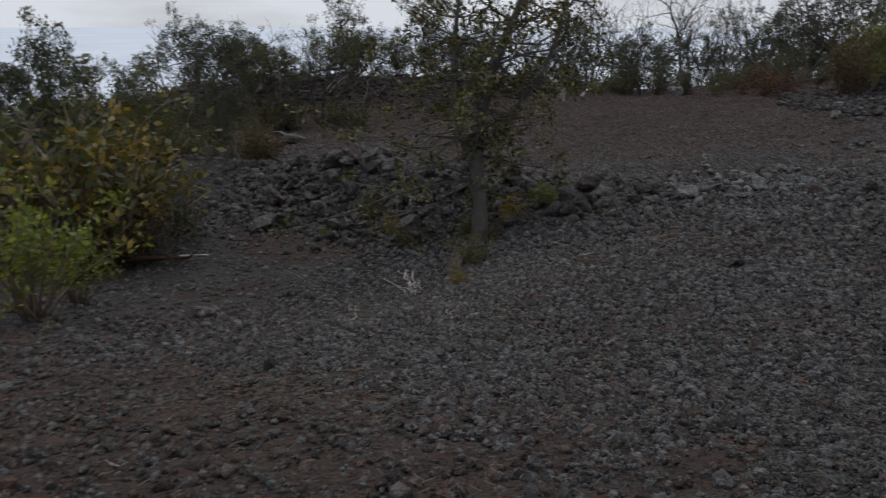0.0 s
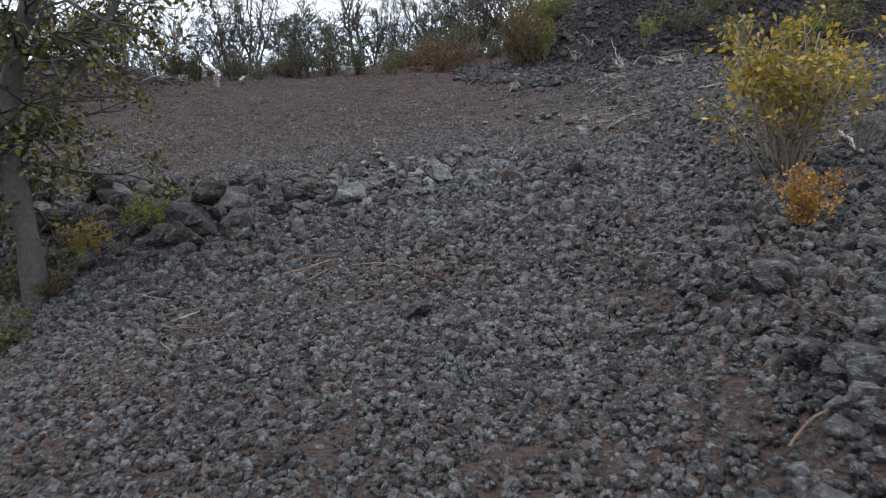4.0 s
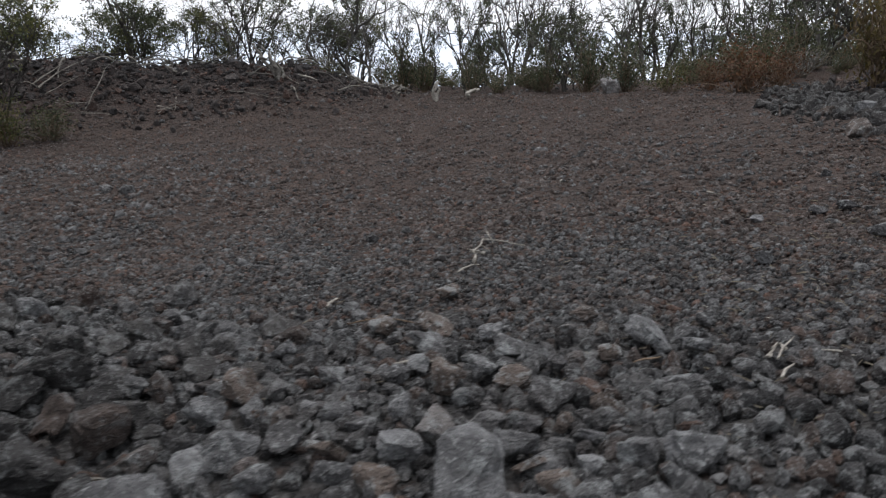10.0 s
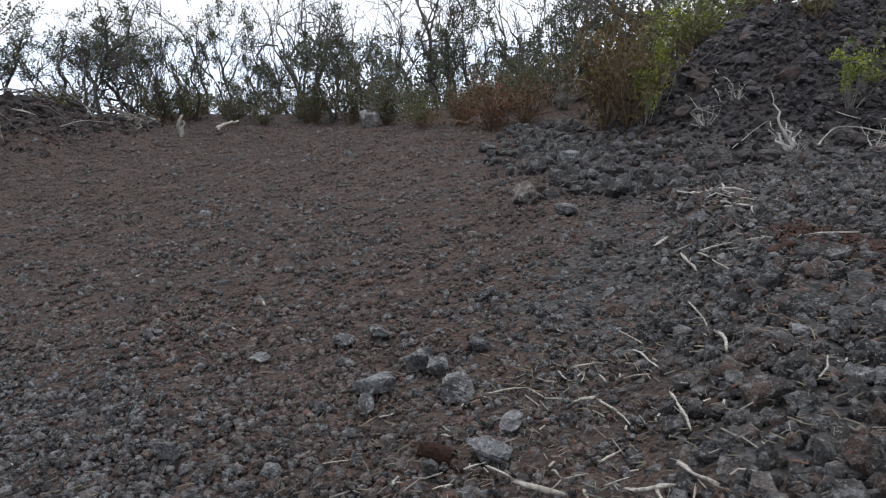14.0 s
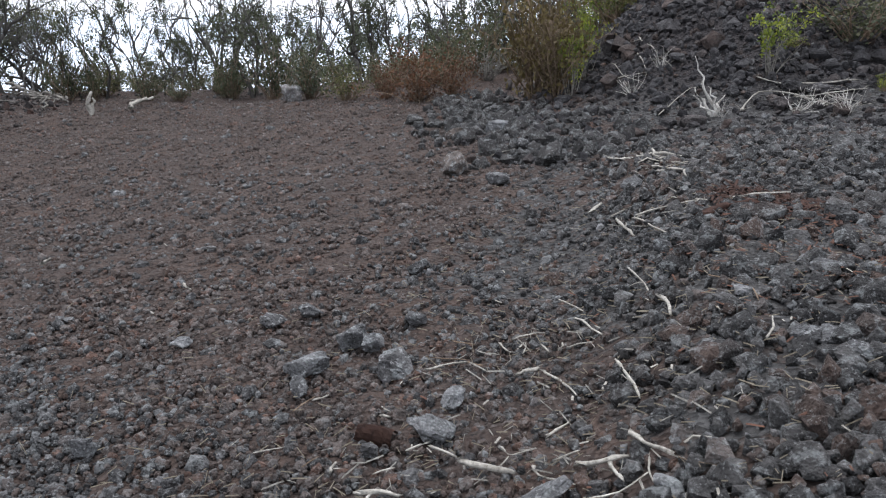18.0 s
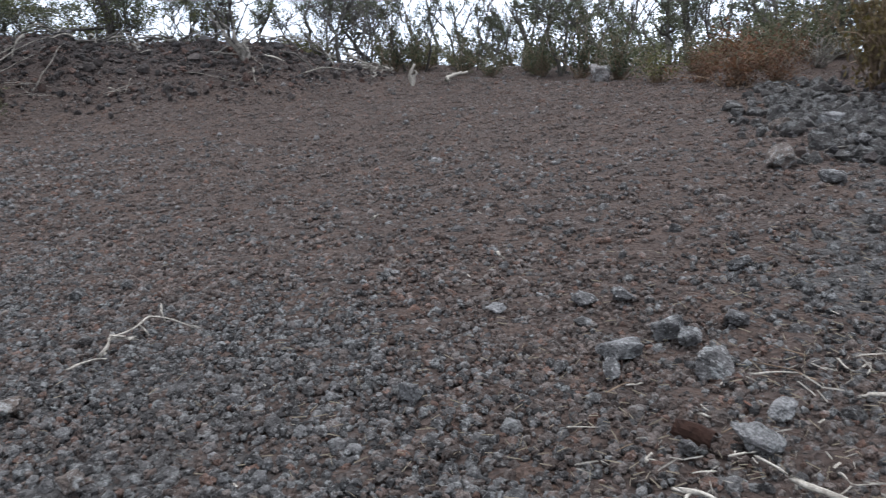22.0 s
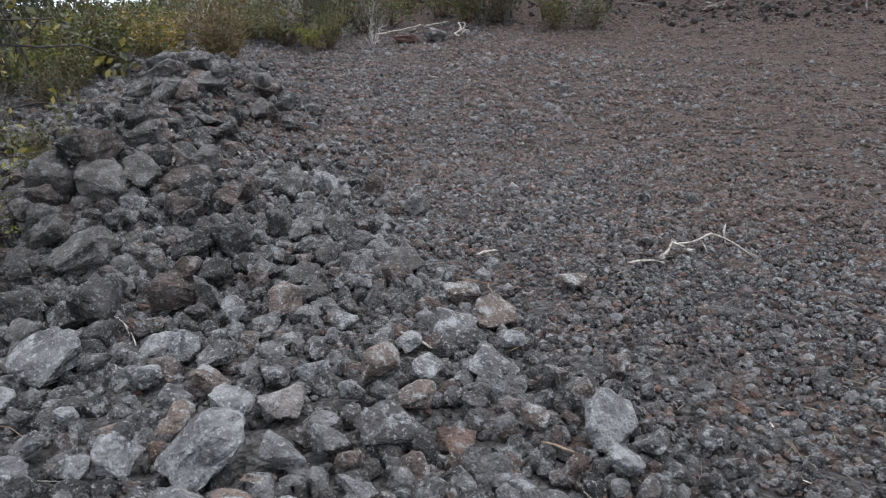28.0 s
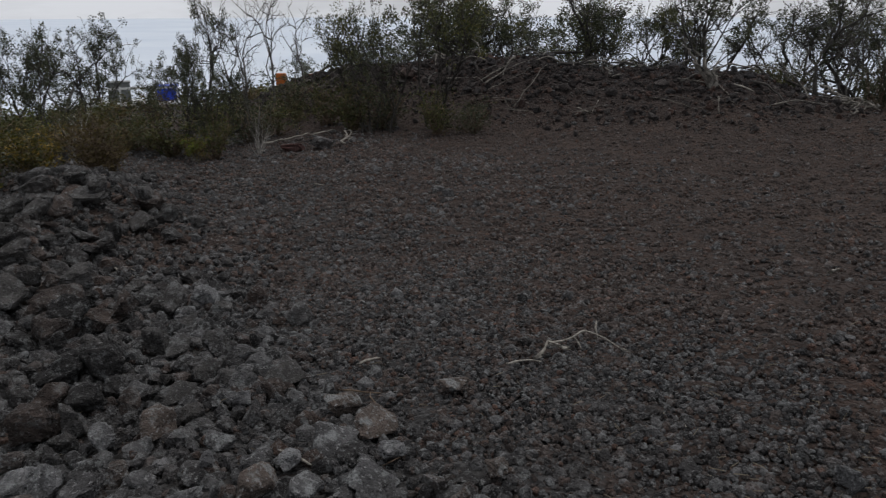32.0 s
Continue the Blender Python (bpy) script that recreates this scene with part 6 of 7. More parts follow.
branch([(1.64, 14.68, 0.02), (1.80, 14.83, 0.02)], 0.017, 0.013, OLDWOOD, "bleached dead stick lying on lava stones")
branch([(3.70, 10.15, 0.02), (3.86, 10.22, 0.02), (4.02, 10.31, 0.02), (4.19, 10.43, 0.02)], 0.020, 0.010, DEADWOOD, "crooked bleached branch on grey rubble")
branch([(4.10, 10.68, 0.02), (4.09, 10.52, 0.02), (4.08, 10.35, 0.02)], 0.012, 0.006, DEADWOOD, "bleached dead stick lying on lava stones")
branch([(-10.05, 22.99, 0.27), (-8.89, 22.47, 0.02), (-7.34, 21.15, 0.02)], 0.055, 0.025, OLDWOOD, "weathered grey root at the edge of the lot")
branch([(-10.30, 23.63, 0.02), (-7.12, 20.14, 0.02), (-8.12, 22.27, 0.02)], 0.039, 0.020, OLDWOOD, "weathered grey root at the edge of the lot")
branch([(-9.50, 23.40, 0.34), (-8.40, 23.57, 0.02)], 0.017, 0.007, OLDWOOD, "thin grey fallen trunk")
branch([(-5.76, 20.72, 0.02), (-6.06, 22.02, 0.02)], 0.070, 0.050, DEADWOOD, "short bleached log at the far edge")
branch([(-3.81, 23.86, 0.02), (-2.74, 22.07, 0.02)], 0.017, 0.010, OLDWOOD, "thin grey fallen trunk")
branch([(-7.79, 2.99, 0.02), (-7.47, 3.15, 0.02), (-7.23, 3.29, 0.02)], 0.019, 0.013, OLDWOOD, "pale weathered log below the rock ridge")
branch([(-11.80, 10.70, 0.02), (-12.44, 11.79, 0.02), (-12.75, 12.33, 0.02)], 0.030, 0.020, DEADWOOD, "bleached dead stick lying on lava stones")
branch([(-4.34, 3.59, 0.02), (-3.83, 2.90, 0.02), (-3.44, 2.15, 0.02)], 0.016, 0.010, DEADWOOD, "forked bleached driftwood on the gravel")
branch([(-3.80, 3.00, 0.02), (-3.44, 2.31, 0.02), (-3.67, 2.34, 0.02)], 0.012, 0.008, DEADWOOD, "bleached dead stick lying on lava stones")
branch([(-5.65, 3.04, 0.02), (-5.29, 2.81, 0.02)], 0.008, 0.005, DEADWOOD, "bleached dead stick lying on lava stones")
branch([(-6.72, 6.21, 0.02), (-6.21, 5.68, 0.02)], 0.020, 0.014, DEADWOOD, "bleached dead stick lying on lava stones")
branch([(-2.41, -3.22, 0.02), (-2.29, -3.27, 0.02), (-2.31, -3.21, 0.02)], 0.006, 0.004, DEADWOOD, "bleached dead stick lying on lava stones")
branch([(-4.65, 2.03, 0.02), (-4.61, 2.36, 0.02)], 0.006, 0.004, DEADWOOD, "bleached dead stick lying on lava stones")
branch([(-2.57, 0.93, 0.02), (-2.42, 0.68, 0.02)], 0.010, 0.008, DEADWOOD, "bleached dead stick lying on lava stones")
branch([(-4.35, 3.20, 0.02), (-3.93, 2.74, 0.02), (-3.50, 2.10, 0.02)], 0.012, 0.008, DEADWOOD, "bleached dead stick lying on lava stones")
branch([(-3.38, 0.50, 0.02), (-3.32, 0.61, 0.02), (-4.00, 1.79, 0.02)], 0.008, 0.005, DEADWOOD, "bleached dead stick lying on lava stones")
branch([(-2.48, 0.70, 0.02), (-2.51, 1.05, 0.02)], 0.008, 0.005, STRAW, "bleached dead stick lying on lava stones")
branch([(2.48, 1.85, 0.02), (2.08, 1.70, 0.02)], 0.006, 0.004, DEADWOOD, "bleached dead stick lying on lava stones")
branch([(-1.48, 4.75, 0.02), (-1.23, 4.62, 0.02), (-0.89, 4.67, 0.02)], 0.008, 0.005, TWIG, "dry brown stick lying on lava stones")
branch([(-1.23, 4.20, 0.02), (-1.07, 4.38, 0.02), (-0.99, 4.51, 0.02)], 0.007, 0.004, TWIG, "dry brown stick lying on lava stones")
branch([(-1.38, 4.55, 0.02), (-1.21, 4.70, 0.02), (-0.94, 4.64, 0.02)], 0.006, 0.004, STRAW, "dry brown stick lying on lava stones")
branch([(-1.13, 4.23, 0.02), (-1.12, 4.05, 0.02), (-1.03, 3.94, 0.02)], 0.006, 0.004, TWIG, "dry brown stick lying on lava stones")
branch([(-0.75, 4.32, 0.02), (-0.55, 4.30, 0.02), (-0.37, 4.15, 0.02)], 0.006, 0.004, STRAW, "dry brown stick lying on lava stones")
branch([(-2.07, 3.48, 0.02), (-1.92, 3.57, 0.02), (-1.75, 3.62, 0.02)], 0.008, 0.005, TWIG, "dry brown stick lying on lava stones")
branch([(-1.90, 3.26, 0.02), (-1.71, 3.25, 0.02), (-1.58, 3.20, 0.02)], 0.006, 0.004, TWIG, "dry brown stick lying on lava stones")
branch([(-1.66, 2.91, 0.02), (-1.51, 2.91, 0.02), (-1.40, 2.93, 0.02)], 0.006, 0.004, STRAW, "dry brown stick lying on lava stones")
branch([(-1.12, 2.83, 0.02), (-1.09, 2.91, 0.02)], 0.010, 0.007, STRAW, "dry brown stick lying on lava stones")
branch([(-2.46, 4.16, 0.02), (-2.28, 4.00, 0.02), (-2.14, 3.94, 0.02)], 0.006, 0.004, DEADWOOD, "bleached dead stick lying on lava stones")
branch([(-2.38, 4.06, 0.02), (-2.33, 4.17, 0.02)], 0.005, 0.003, DEADWOOD, "bleached dead stick lying on lava stones")
branch([(-1.84, 2.98, 0.02), (-1.64, 2.75, 0.02)], 0.008, 0.005, STRAW, "bleached dead stick lying on lava stones")
branch([(1.39, 3.49, 0.02), (1.53, 2.90, 0.02)], 0.005, 0.003, DEADWOOD, "bleached dead stick lying on lava stones")
branch([(-4.86, 7.60, 0.02), (-4.67, 7.72, 0.02)], 0.012, 0.008, DEADWOOD, "bleached dead stick lying on lava stones")
branch([(-1.55, 6.72, 0.02), (-1.33, 6.79, 0.02)], 0.005, 0.003, DEADWOOD, "bleached dead stick lying on lava stones")
branch([(-12.42, 12.58, 0.02), (-11.07, 12.07, 0.02)], 0.020, 0.014, DEADWOOD, "bleached dead stick lying on lava stones")
branch([(-0.90, 6.21, 0.02), (-0.68, 6.22, 0.02), (-0.44, 6.22, 0.02)], 0.008, 0.006, TWIG, "dry brown stick lying on lava stones")
branch([(-0.81, 6.20, 0.02), (-0.69, 6.24, 0.02), (-0.59, 6.43, 0.02), (-0.39, 6.52, 0.02)], 0.004, 0.003, TWIG, "dry brown stick lying on lava stones")
branch([(-1.76, 6.11, 0.02), (-1.63, 6.10, 0.02)], 0.006, 0.004, REDLITTER, "dry brown stick lying on lava stones")
branch([(0.78, 8.27, 0.02), (0.81, 8.43, 0.02), (0.84, 8.36, 0.02)], 0.014, 0.008, DEADWOOD, "bundle of bleached splintered wood")
branch([(0.82, 8.27, 0.02), (0.86, 8.46, 0.02)], 0.010, 0.006, DEADWOOD, "bleached dead stick lying on lava stones")
branch([(0.84, 8.08, 0.02), (0.87, 8.19, 0.02)], 0.012, 0.008, DEADWOOD, "bleached dead stick lying on lava stones")
branch([(0.98, 8.38, 0.02), (1.08, 8.35, 0.02)], 0.008, 0.005, DEADWOOD, "bleached dead stick lying on lava stones")
branch([(-12.31, 15.58, 0.02), (-12.32, 16.13, 0.02), (-12.23, 16.56, 0.02)], 0.028, 0.015, OLDWOOD, "weathered grey trunk on the berm")
branch([(-12.10, 15.52, 0.02), (-12.01, 15.95, 0.02), (-11.96, 16.18, 0.02)], 0.017, 0.010, OLDWOOD, "weathered grey branch on the berm")
branch([(-10.14, 16.31, 0.02), (-10.17, 16.61, 0.02), (-10.08, 16.84, 0.02)], 0.017, 0.009, OLDWOOD, "weathered root on the berm")
branch([(-10.33, 16.50, 0.02), (-9.92, 16.50, 0.02), (-10.27, 16.93, 0.02)], 0.014, 0.007, OLDWOOD, "weathered root on the berm")
branch([(-11.82, 15.43, 0.02), (-11.50, 15.71, 0.02), (-10.94, 15.96, 0.02)], 0.011, 0.005, OLDWOOD, "bleached dead stick lying on lava stones")
branch([(-11.80, 15.62, 0.02), (-11.29, 15.52, 0.02), (-10.78, 15.72, 0.02)], 0.009, 0.005, OLDWOOD, "bleached dead stick lying on lava stones")
branch([(-14.68, 18.46, 0.95), (-14.32, 18.98, 1.00), (-13.91, 19.53, 1.02)], 0.070, 0.050, BARK_DARK, "dark fallen trunk along the top of the berm")
branch([(-10.90, 17.69, 0.02), (-13.48, 20.08, 0.79), (-13.33, 20.26, 0.86)], 0.033, 0.015, OLDWOOD, "weathered root on the berm")
branch([(-8.79, 18.98, 0.02), (-8.48, 19.07, 0.02)], 0.030, 0.020, DEADWOOD, "bleached dead stick lying on lava stones")
branch([(-9.45, 17.92, 0.02), (-8.78, 18.15, 0.02)], 0.011, 0.005, OLDWOOD, "bleached dead stick lying on lava stones")
branch([(-9.43, 22.75, 0.02), (-7.82, 21.46, 0.02), (-8.95, 23.68, 0.02)], 0.044, 0.025, OLDWOOD, "weathered grey trunk at the edge of the lot")
branch([(-9.77, 18.47, 0.02), (-9.01, 18.77, 0.02), (-8.27, 18.47, 0.02)], 0.022, 0.010, OLDWOOD, "weathered root on the berm")
branch([(-11.73, 13.98, 0.02), (-11.62, 14.80, 0.02)], 0.011, 0.006, OLDWOOD, "bleached dead stick lying on lava stones")
branch([(-10.94, 11.93, 0.02), (-12.39, 12.54, 0.02)], 0.030, 0.020, DEADWOOD, "bleached dead stick lying on lava stones")
branch([(-12.60, 14.66, 0.02), (-12.12, 15.33, 0.02)], 0.011, 0.006, OLDWOOD, "bleached dead stick lying on lava stones")
branch([(-12.47, 15.53, 0.02), (-12.43, 16.02, 0.02), (-12.44, 16.30, 0.02)], 0.028, 0.015, OLDWOOD, "weathered grey trunk on the berm")
branch([(-11.73, 15.41, 0.02), (-11.29, 15.87, 0.02)], 0.014, 0.007, OLDWOOD, "bleached dead stick lying on lava stones")
branch([(-11.45, 15.34, 0.02), (-10.75, 15.73, 0.02)], 0.011, 0.006, OLDWOOD, "bleached dead stick lying on lava stones")
branch([(-10.23, 16.37, 0.02), (-10.02, 16.67, 0.02)], 0.017, 0.010, OLDWOOD, "bleached dead stick lying on lava stones")
branch([(-9.63, 17.68, 0.02), (-8.62, 17.91, 0.02), (-8.56, 18.80, 0.02)], 0.014, 0.006, OLDWOOD, "bleached dead stick lying on lava stones")
branch([(-10.19, 23.26, 0.02), (-7.82, 21.18, 0.02), (-7.92, 21.97, 0.02)], 0.033, 0.020, OLDWOOD, "weathered root at the edge of the lot")


# paler stones standing out of the cinder of the lot
boulder(2.00, 9.78, 0.22, 0.02, 0.62, "pale grey lava rock half sunk in brown cinder")
boulder(1.46, 10.57, 0.16, 0.02, 0.95, "pale grey lava rock half sunk in brown cinder")
boulder(1.56, 10.54, 0.13, 0.02, 0.78, "pale grey lava rock half sunk in brown cinder")
boulder(1.34, 10.30, 0.22, 0.02, 0.61, "pale grey lava rock half sunk in brown cinder")
boulder(1.37, 10.12, 0.12, 0.02, 0.78, "pale grey lava rock half sunk in brown cinder")
boulder(1.72, 10.81, 0.15, 0.02, 0.71, "pale grey lava rock half sunk in brown cinder")
boulder(0.98, 10.82, 0.15, 0.02, 0.73, "pale grey lava rock half sunk in brown cinder")
boulder(1.15, 10.91, 0.18, 0.02, 0.60, "pale grey lava rock half sunk in brown cinder")
boulder(0.69, 9.63, 0.12, 0.02, 0.91, "pale grey lava rock half sunk in brown cinder")
boulder(0.59, 10.58, 0.13, 0.02, 0.72, "pale grey lava rock half sunk in brown cinder")
boulder(2.40, 9.37, 0.20, 0.02, 0.71, "pale grey lava rock half sunk in brown cinder")
boulder(2.53, 9.69, 0.06, 0.02, 0.95, "pale grey lava rock half sunk in brown cinder")
boulder(1.54, 11.66, 0.17, 0.02, 0.65, "pale grey lava rock half sunk in brown cinder")
boulder(2.75, 9.24, 0.10, 0.02, 0.76, "pale grey lava rock half sunk in brown cinder")
boulder(2.03, 9.99, 0.13, 0.02, 0.76, "pale grey lava rock half sunk in brown cinder")
boulder(1.72, 10.30, 0.20, 0.02, 0.65, "pale grey lava rock half sunk in brown cinder")
boulder(1.80, 9.64, 0.10, 0.02, 0.65, "pale grey lava rock half sunk in brown cinder")
boulder(2.81, 12.63, 0.16, 0.02, 0.81, "pale grey lava rock half sunk in brown cinder")
boulder(2.89, 11.24, 0.12, 0.02, 0.81, "pale grey lava rock half sunk in brown cinder")
boulder(2.23, 9.07, 0.20, 0.02, 0.88, "pale grey lava rock half sunk in brown cinder")
boulder(2.03, 9.03, 0.16, 0.02, 0.95, "pale grey lava rock half sunk in brown cinder")
boulder(1.83, 8.96, 0.22, 0.02, 0.60, "pale grey lava rock half sunk in brown cinder")
boulder(1.57, 8.97, 0.12, 0.02, 0.73, "pale grey lava rock half sunk in brown cinder")
# bleached wood
branch([(2.64, 10.11, 0.01), (2.66, 10.01, 0.01), (2.68, 9.93, 0.01), (2.70, 9.80, 0.01)], 0.010, 0.011, DEADWOOD, "splintered bleached dead stick on lava stones")
branch([(2.82, 10.60, 0.01), (2.85, 10.48, 0.01), (2.85, 10.36, 0.01)], 0.015, 0.016, DEADWOOD, "splintered bleached dead stick on lava stones")
branch([(2.48, 10.71, 0.01), (2.53, 10.59, 0.01), (2.58, 10.44, 0.01)], 0.008, 0.009, DEADWOOD, "splintered bleached dead stick on lava stones")
branch([(2.46, 10.39, 0.01), (2.54, 10.38, 0.01)], 0.006, 0.007, DEADWOOD, "splintered bleached dead stick on lava stones")
branch([(2.37, 10.19, 0.01), (2.40, 10.15, 0.01), (2.43, 10.10, 0.01)], 0.009, 0.010, DEADWOOD, "splintered bleached dead stick on lava stones")
branch([(2.45, 10.06, 0.01), (2.49, 9.97, 0.01)], 0.007, 0.008, DEADWOOD, "splintered bleached dead stick on lava stones")
branch([(2.41, 9.71, 0.01), (2.46, 9.75, 0.01)], 0.009, 0.010, DEADWOOD, "splintered bleached dead stick on lava stones")
branch([(2.44, 9.55, 0.01), (2.50, 9.57, 0.01)], 0.006, 0.007, DEADWOOD, "splintered bleached dead stick on lava stones")
branch([(2.67, 9.55, 0.01), (2.69, 9.49, 0.01), (2.72, 9.44, 0.01), (2.76, 9.39, 0.01)], 0.014, 0.016, DEADWOOD, "splintered bleached dead stick on lava stones")
branch([(2.51, 9.48, 0.01), (2.57, 9.45, 0.01), (2.63, 9.45, 0.01)], 0.016, 0.017, DEADWOOD, "splintered bleached dead stick on lava stones")
branch([(2.60, 9.45, 0.01), (2.61, 9.40, 0.01), (2.63, 9.35, 0.01)], 0.011, 0.012, DEADWOOD, "splintered bleached dead stick on lava stones")
branch([(2.14, 9.55, 0.01), (2.21, 9.52, 0.01), (2.29, 9.49, 0.01)], 0.019, 0.021, DEADWOOD, "splintered bleached dead stick on lava stones")
branch([(1.94, 9.64, 0.01), (1.99, 9.68, 0.01)], 0.008, 0.009, DEADWOOD, "splintered bleached dead stick on lava stones")
branch([(2.01, 9.66, 0.01), (2.06, 9.63, 0.01), (2.10, 9.60, 0.01)], 0.008, 0.009, DEADWOOD, "splintered bleached dead stick on lava stones")
branch([(2.25, 9.66, 0.01), (2.28, 9.60, 0.01), (2.32, 9.62, 0.01), (2.36, 9.64, 0.01)], 0.005, 0.006, DEADWOOD, "splintered bleached dead stick on lava stones")
branch([(2.28, 9.59, 0.01), (2.26, 9.54, 0.01)], 0.005, 0.006, DEADWOOD, "splintered bleached dead stick on lava stones")
branch([(2.37, 9.53, 0.01), (2.38, 9.47, 0.01), (2.44, 9.43, 0.01), (2.49, 9.40, 0.01)], 0.007, 0.008, DEADWOOD, "splintered bleached dead stick on lava stones")
branch([(1.84, 9.38, 0.01), (1.90, 9.39, 0.01), (1.95, 9.37, 0.01)], 0.015, 0.016, DEADWOOD, "splintered bleached dead stick on lava stones")
branch([(1.87, 9.34, 0.01), (1.88, 9.40, 0.01)], 0.010, 0.011, DEADWOOD, "splintered bleached dead stick on lava stones")
branch([(2.71, 9.42, 0.01), (2.70, 9.35, 0.01), (2.71, 9.30, 0.01)], 0.006, 0.006, DEADWOOD, "splintered bleached dead stick on lava stones")
branch([(2.53, 9.31, 0.01), (2.62, 9.28, 0.01), (2.69, 9.33, 0.01)], 0.006, 0.006, DEADWOOD, "splintered bleached dead stick on lava stones")
branch([(2.68, 9.30, 0.01), (2.69, 9.22, 0.01)], 0.008, 0.009, DEADWOOD, "splintered bleached dead stick on lava stones")
branch([(2.81, 9.42, 0.01), (2.86, 9.41, 0.01)], 0.006, 0.006, DEADWOOD, "splintered bleached dead stick on lava stones")
branch([(3.13, 9.97, 0.01), (3.18, 10.13, 0.01)], 0.007, 0.008, DEADWOOD, "splintered bleached dead stick on lava stones")
branch([(2.73, 11.12, 0.01), (2.76, 10.95, 0.01), (2.79, 10.74, 0.01)], 0.007, 0.008, DEADWOOD, "splintered bleached dead stick on lava stones")
branch([(2.40, 11.02, 0.01), (2.46, 10.90, 0.01), (2.51, 10.79, 0.01)], 0.006, 0.006, DEADWOOD, "splintered bleached dead stick on lava stones")
branch([(2.68, 12.16, 0.01), (2.77, 12.17, 0.01)], 0.010, 0.011, DEADWOOD, "splintered bleached dead stick on lava stones")
branch([(2.70, 12.04, 0.01), (2.73, 11.83, 0.01), (2.77, 11.63, 0.01)], 0.016, 0.017, DEADWOOD, "splintered bleached dead stick on lava stones")
branch([(2.82, 11.96, 0.01), (2.92, 11.93, 0.01), (3.11, 11.87, 0.01)], 0.009, 0.010, DEADWOOD, "splintered bleached dead stick on lava stones")
branch([(2.80, 11.93, 0.01), (2.87, 11.63, 0.01), (2.94, 11.38, 0.01)], 0.009, 0.010, DEADWOOD, "splintered bleached dead stick on lava stones")
branch([(2.55, 12.43, 0.01), (2.60, 12.50, 0.01)], 0.018, 0.020, DEADWOOD, "splintered bleached dead stick on lava stones")
branch([(2.70, 13.94, 0.01), (2.80, 13.67, 0.01)], 0.013, 0.014, DEADWOOD, "splintered bleached dead stick on lava stones")
branch([(3.02, 13.72, 0.01), (3.01, 13.47, 0.01)], 0.018, 0.020, DEADWOOD, "splintered bleached dead stick on lava stones")
branch([(3.03, 13.45, 0.01), (3.13, 13.25, 0.01)], 0.021, 0.023, DEADWOOD, "splintered bleached dead stick on lava stones")
branch([(2.98, 13.04, 0.01), (3.02, 12.90, 0.01)], 0.014, 0.015, DEADWOOD, "splintered bleached dead stick on lava stones")
branch([(3.00, 12.77, 0.01), (3.12, 12.65, 0.01)], 0.016, 0.017, DEADWOOD, "splintered bleached dead stick on lava stones")
branch([(3.08, 13.06, 0.01), (3.17, 12.89, 0.01)], 0.011, 0.012, DEADWOOD, "splintered bleached dead stick on lava stones")
branch([(3.14, 12.63, 0.01), (3.13, 12.46, 0.01)], 0.013, 0.014, DEADWOOD, "splintered bleached dead stick on lava stones")
branch([(1.88, 10.27, 0.01), (1.95, 10.31, 0.01), (2.02, 10.32, 0.01)], 0.008, 0.009, DEADWOOD, "splintered bleached dead stick on lava stones")
branch([(2.16, 10.50, 0.01), (2.20, 10.42, 0.01), (2.24, 10.40, 0.01)], 0.007, 0.007, DEADWOOD, "splintered bleached dead stick on lava stones")
branch([(2.21, 10.54, 0.01), (2.29, 10.60, 0.01)], 0.007, 0.007, DEADWOOD, "splintered bleached dead stick on lava stones")
branch([(2.25, 10.46, 0.01), (2.27, 10.53, 0.01), (2.27, 10.41, 0.01)], 0.005, 0.005, DEADWOOD, "splintered bleached dead stick on lava stones")
branch([(2.27, 10.18, 0.01), (2.32, 10.21, 0.01)], 0.014, 0.015, DEADWOOD, "splintered bleached dead stick on lava stones")
branch([(1.47, 10.01, 0.01), (1.51, 10.04, 0.01)], 0.006, 0.007, DEADWOOD, "splintered bleached dead stick on lava stones")
branch([(1.35, 10.25, 0.01), (1.35, 10.32, 0.01)], 0.008, 0.009, DEADWOOD, "splintered bleached dead stick on lava stones")
branch([(1.78, 9.87, 0.01), (1.81, 9.86, 0.01)], 0.010, 0.011, DEADWOOD, "splintered bleached dead stick on lava stones")
branch([(1.77, 9.94, 0.01), (1.80, 9.91, 0.01)], 0.006, 0.006, DEADWOOD, "splintered bleached dead stick on lava stones")
branch([(1.70, 9.51, 0.01), (1.70, 9.55, 0.01)], 0.007, 0.007, DEADWOOD, "splintered bleached dead stick on lava stones")
branch([(1.85, 9.50, 0.01), (1.90, 9.53, 0.01)], 0.005, 0.006, DEADWOOD, "splintered bleached dead stick on lava stones")
branch([(1.38, 9.62, 0.01), (1.46, 9.65, 0.01)], 0.004, 0.005, DEADWOOD, "splintered bleached dead stick on lava stones")
branch([(3.34, 11.87, 0.01), (3.58, 11.92, 0.01)], 0.012, 0.013, DEADWOOD, "splintered bleached dead stick on lava stones")
branch([(2.34, 10.47, 0.01), (2.37, 10.40, 0.01)], 0.008, 0.009, DEADWOOD, "splintered bleached dead stick on lava stones")
branch([(2.42, 10.39, 0.01), (2.43, 10.44, 0.01)], 0.008, 0.009, DEADWOOD, "splintered bleached dead stick on lava stones")
branch([(0.19, 11.38, 0.01), (0.27, 11.29, 0.01)], 0.016, 0.018, DEADWOOD, "splintered bleached dead stick on lava stones")
branch([(-1.15, 11.92, 0.01), (-1.18, 12.03, 0.01)], 0.023, 0.026, DEADWOOD, "splintered bleached dead stick on lava stones")
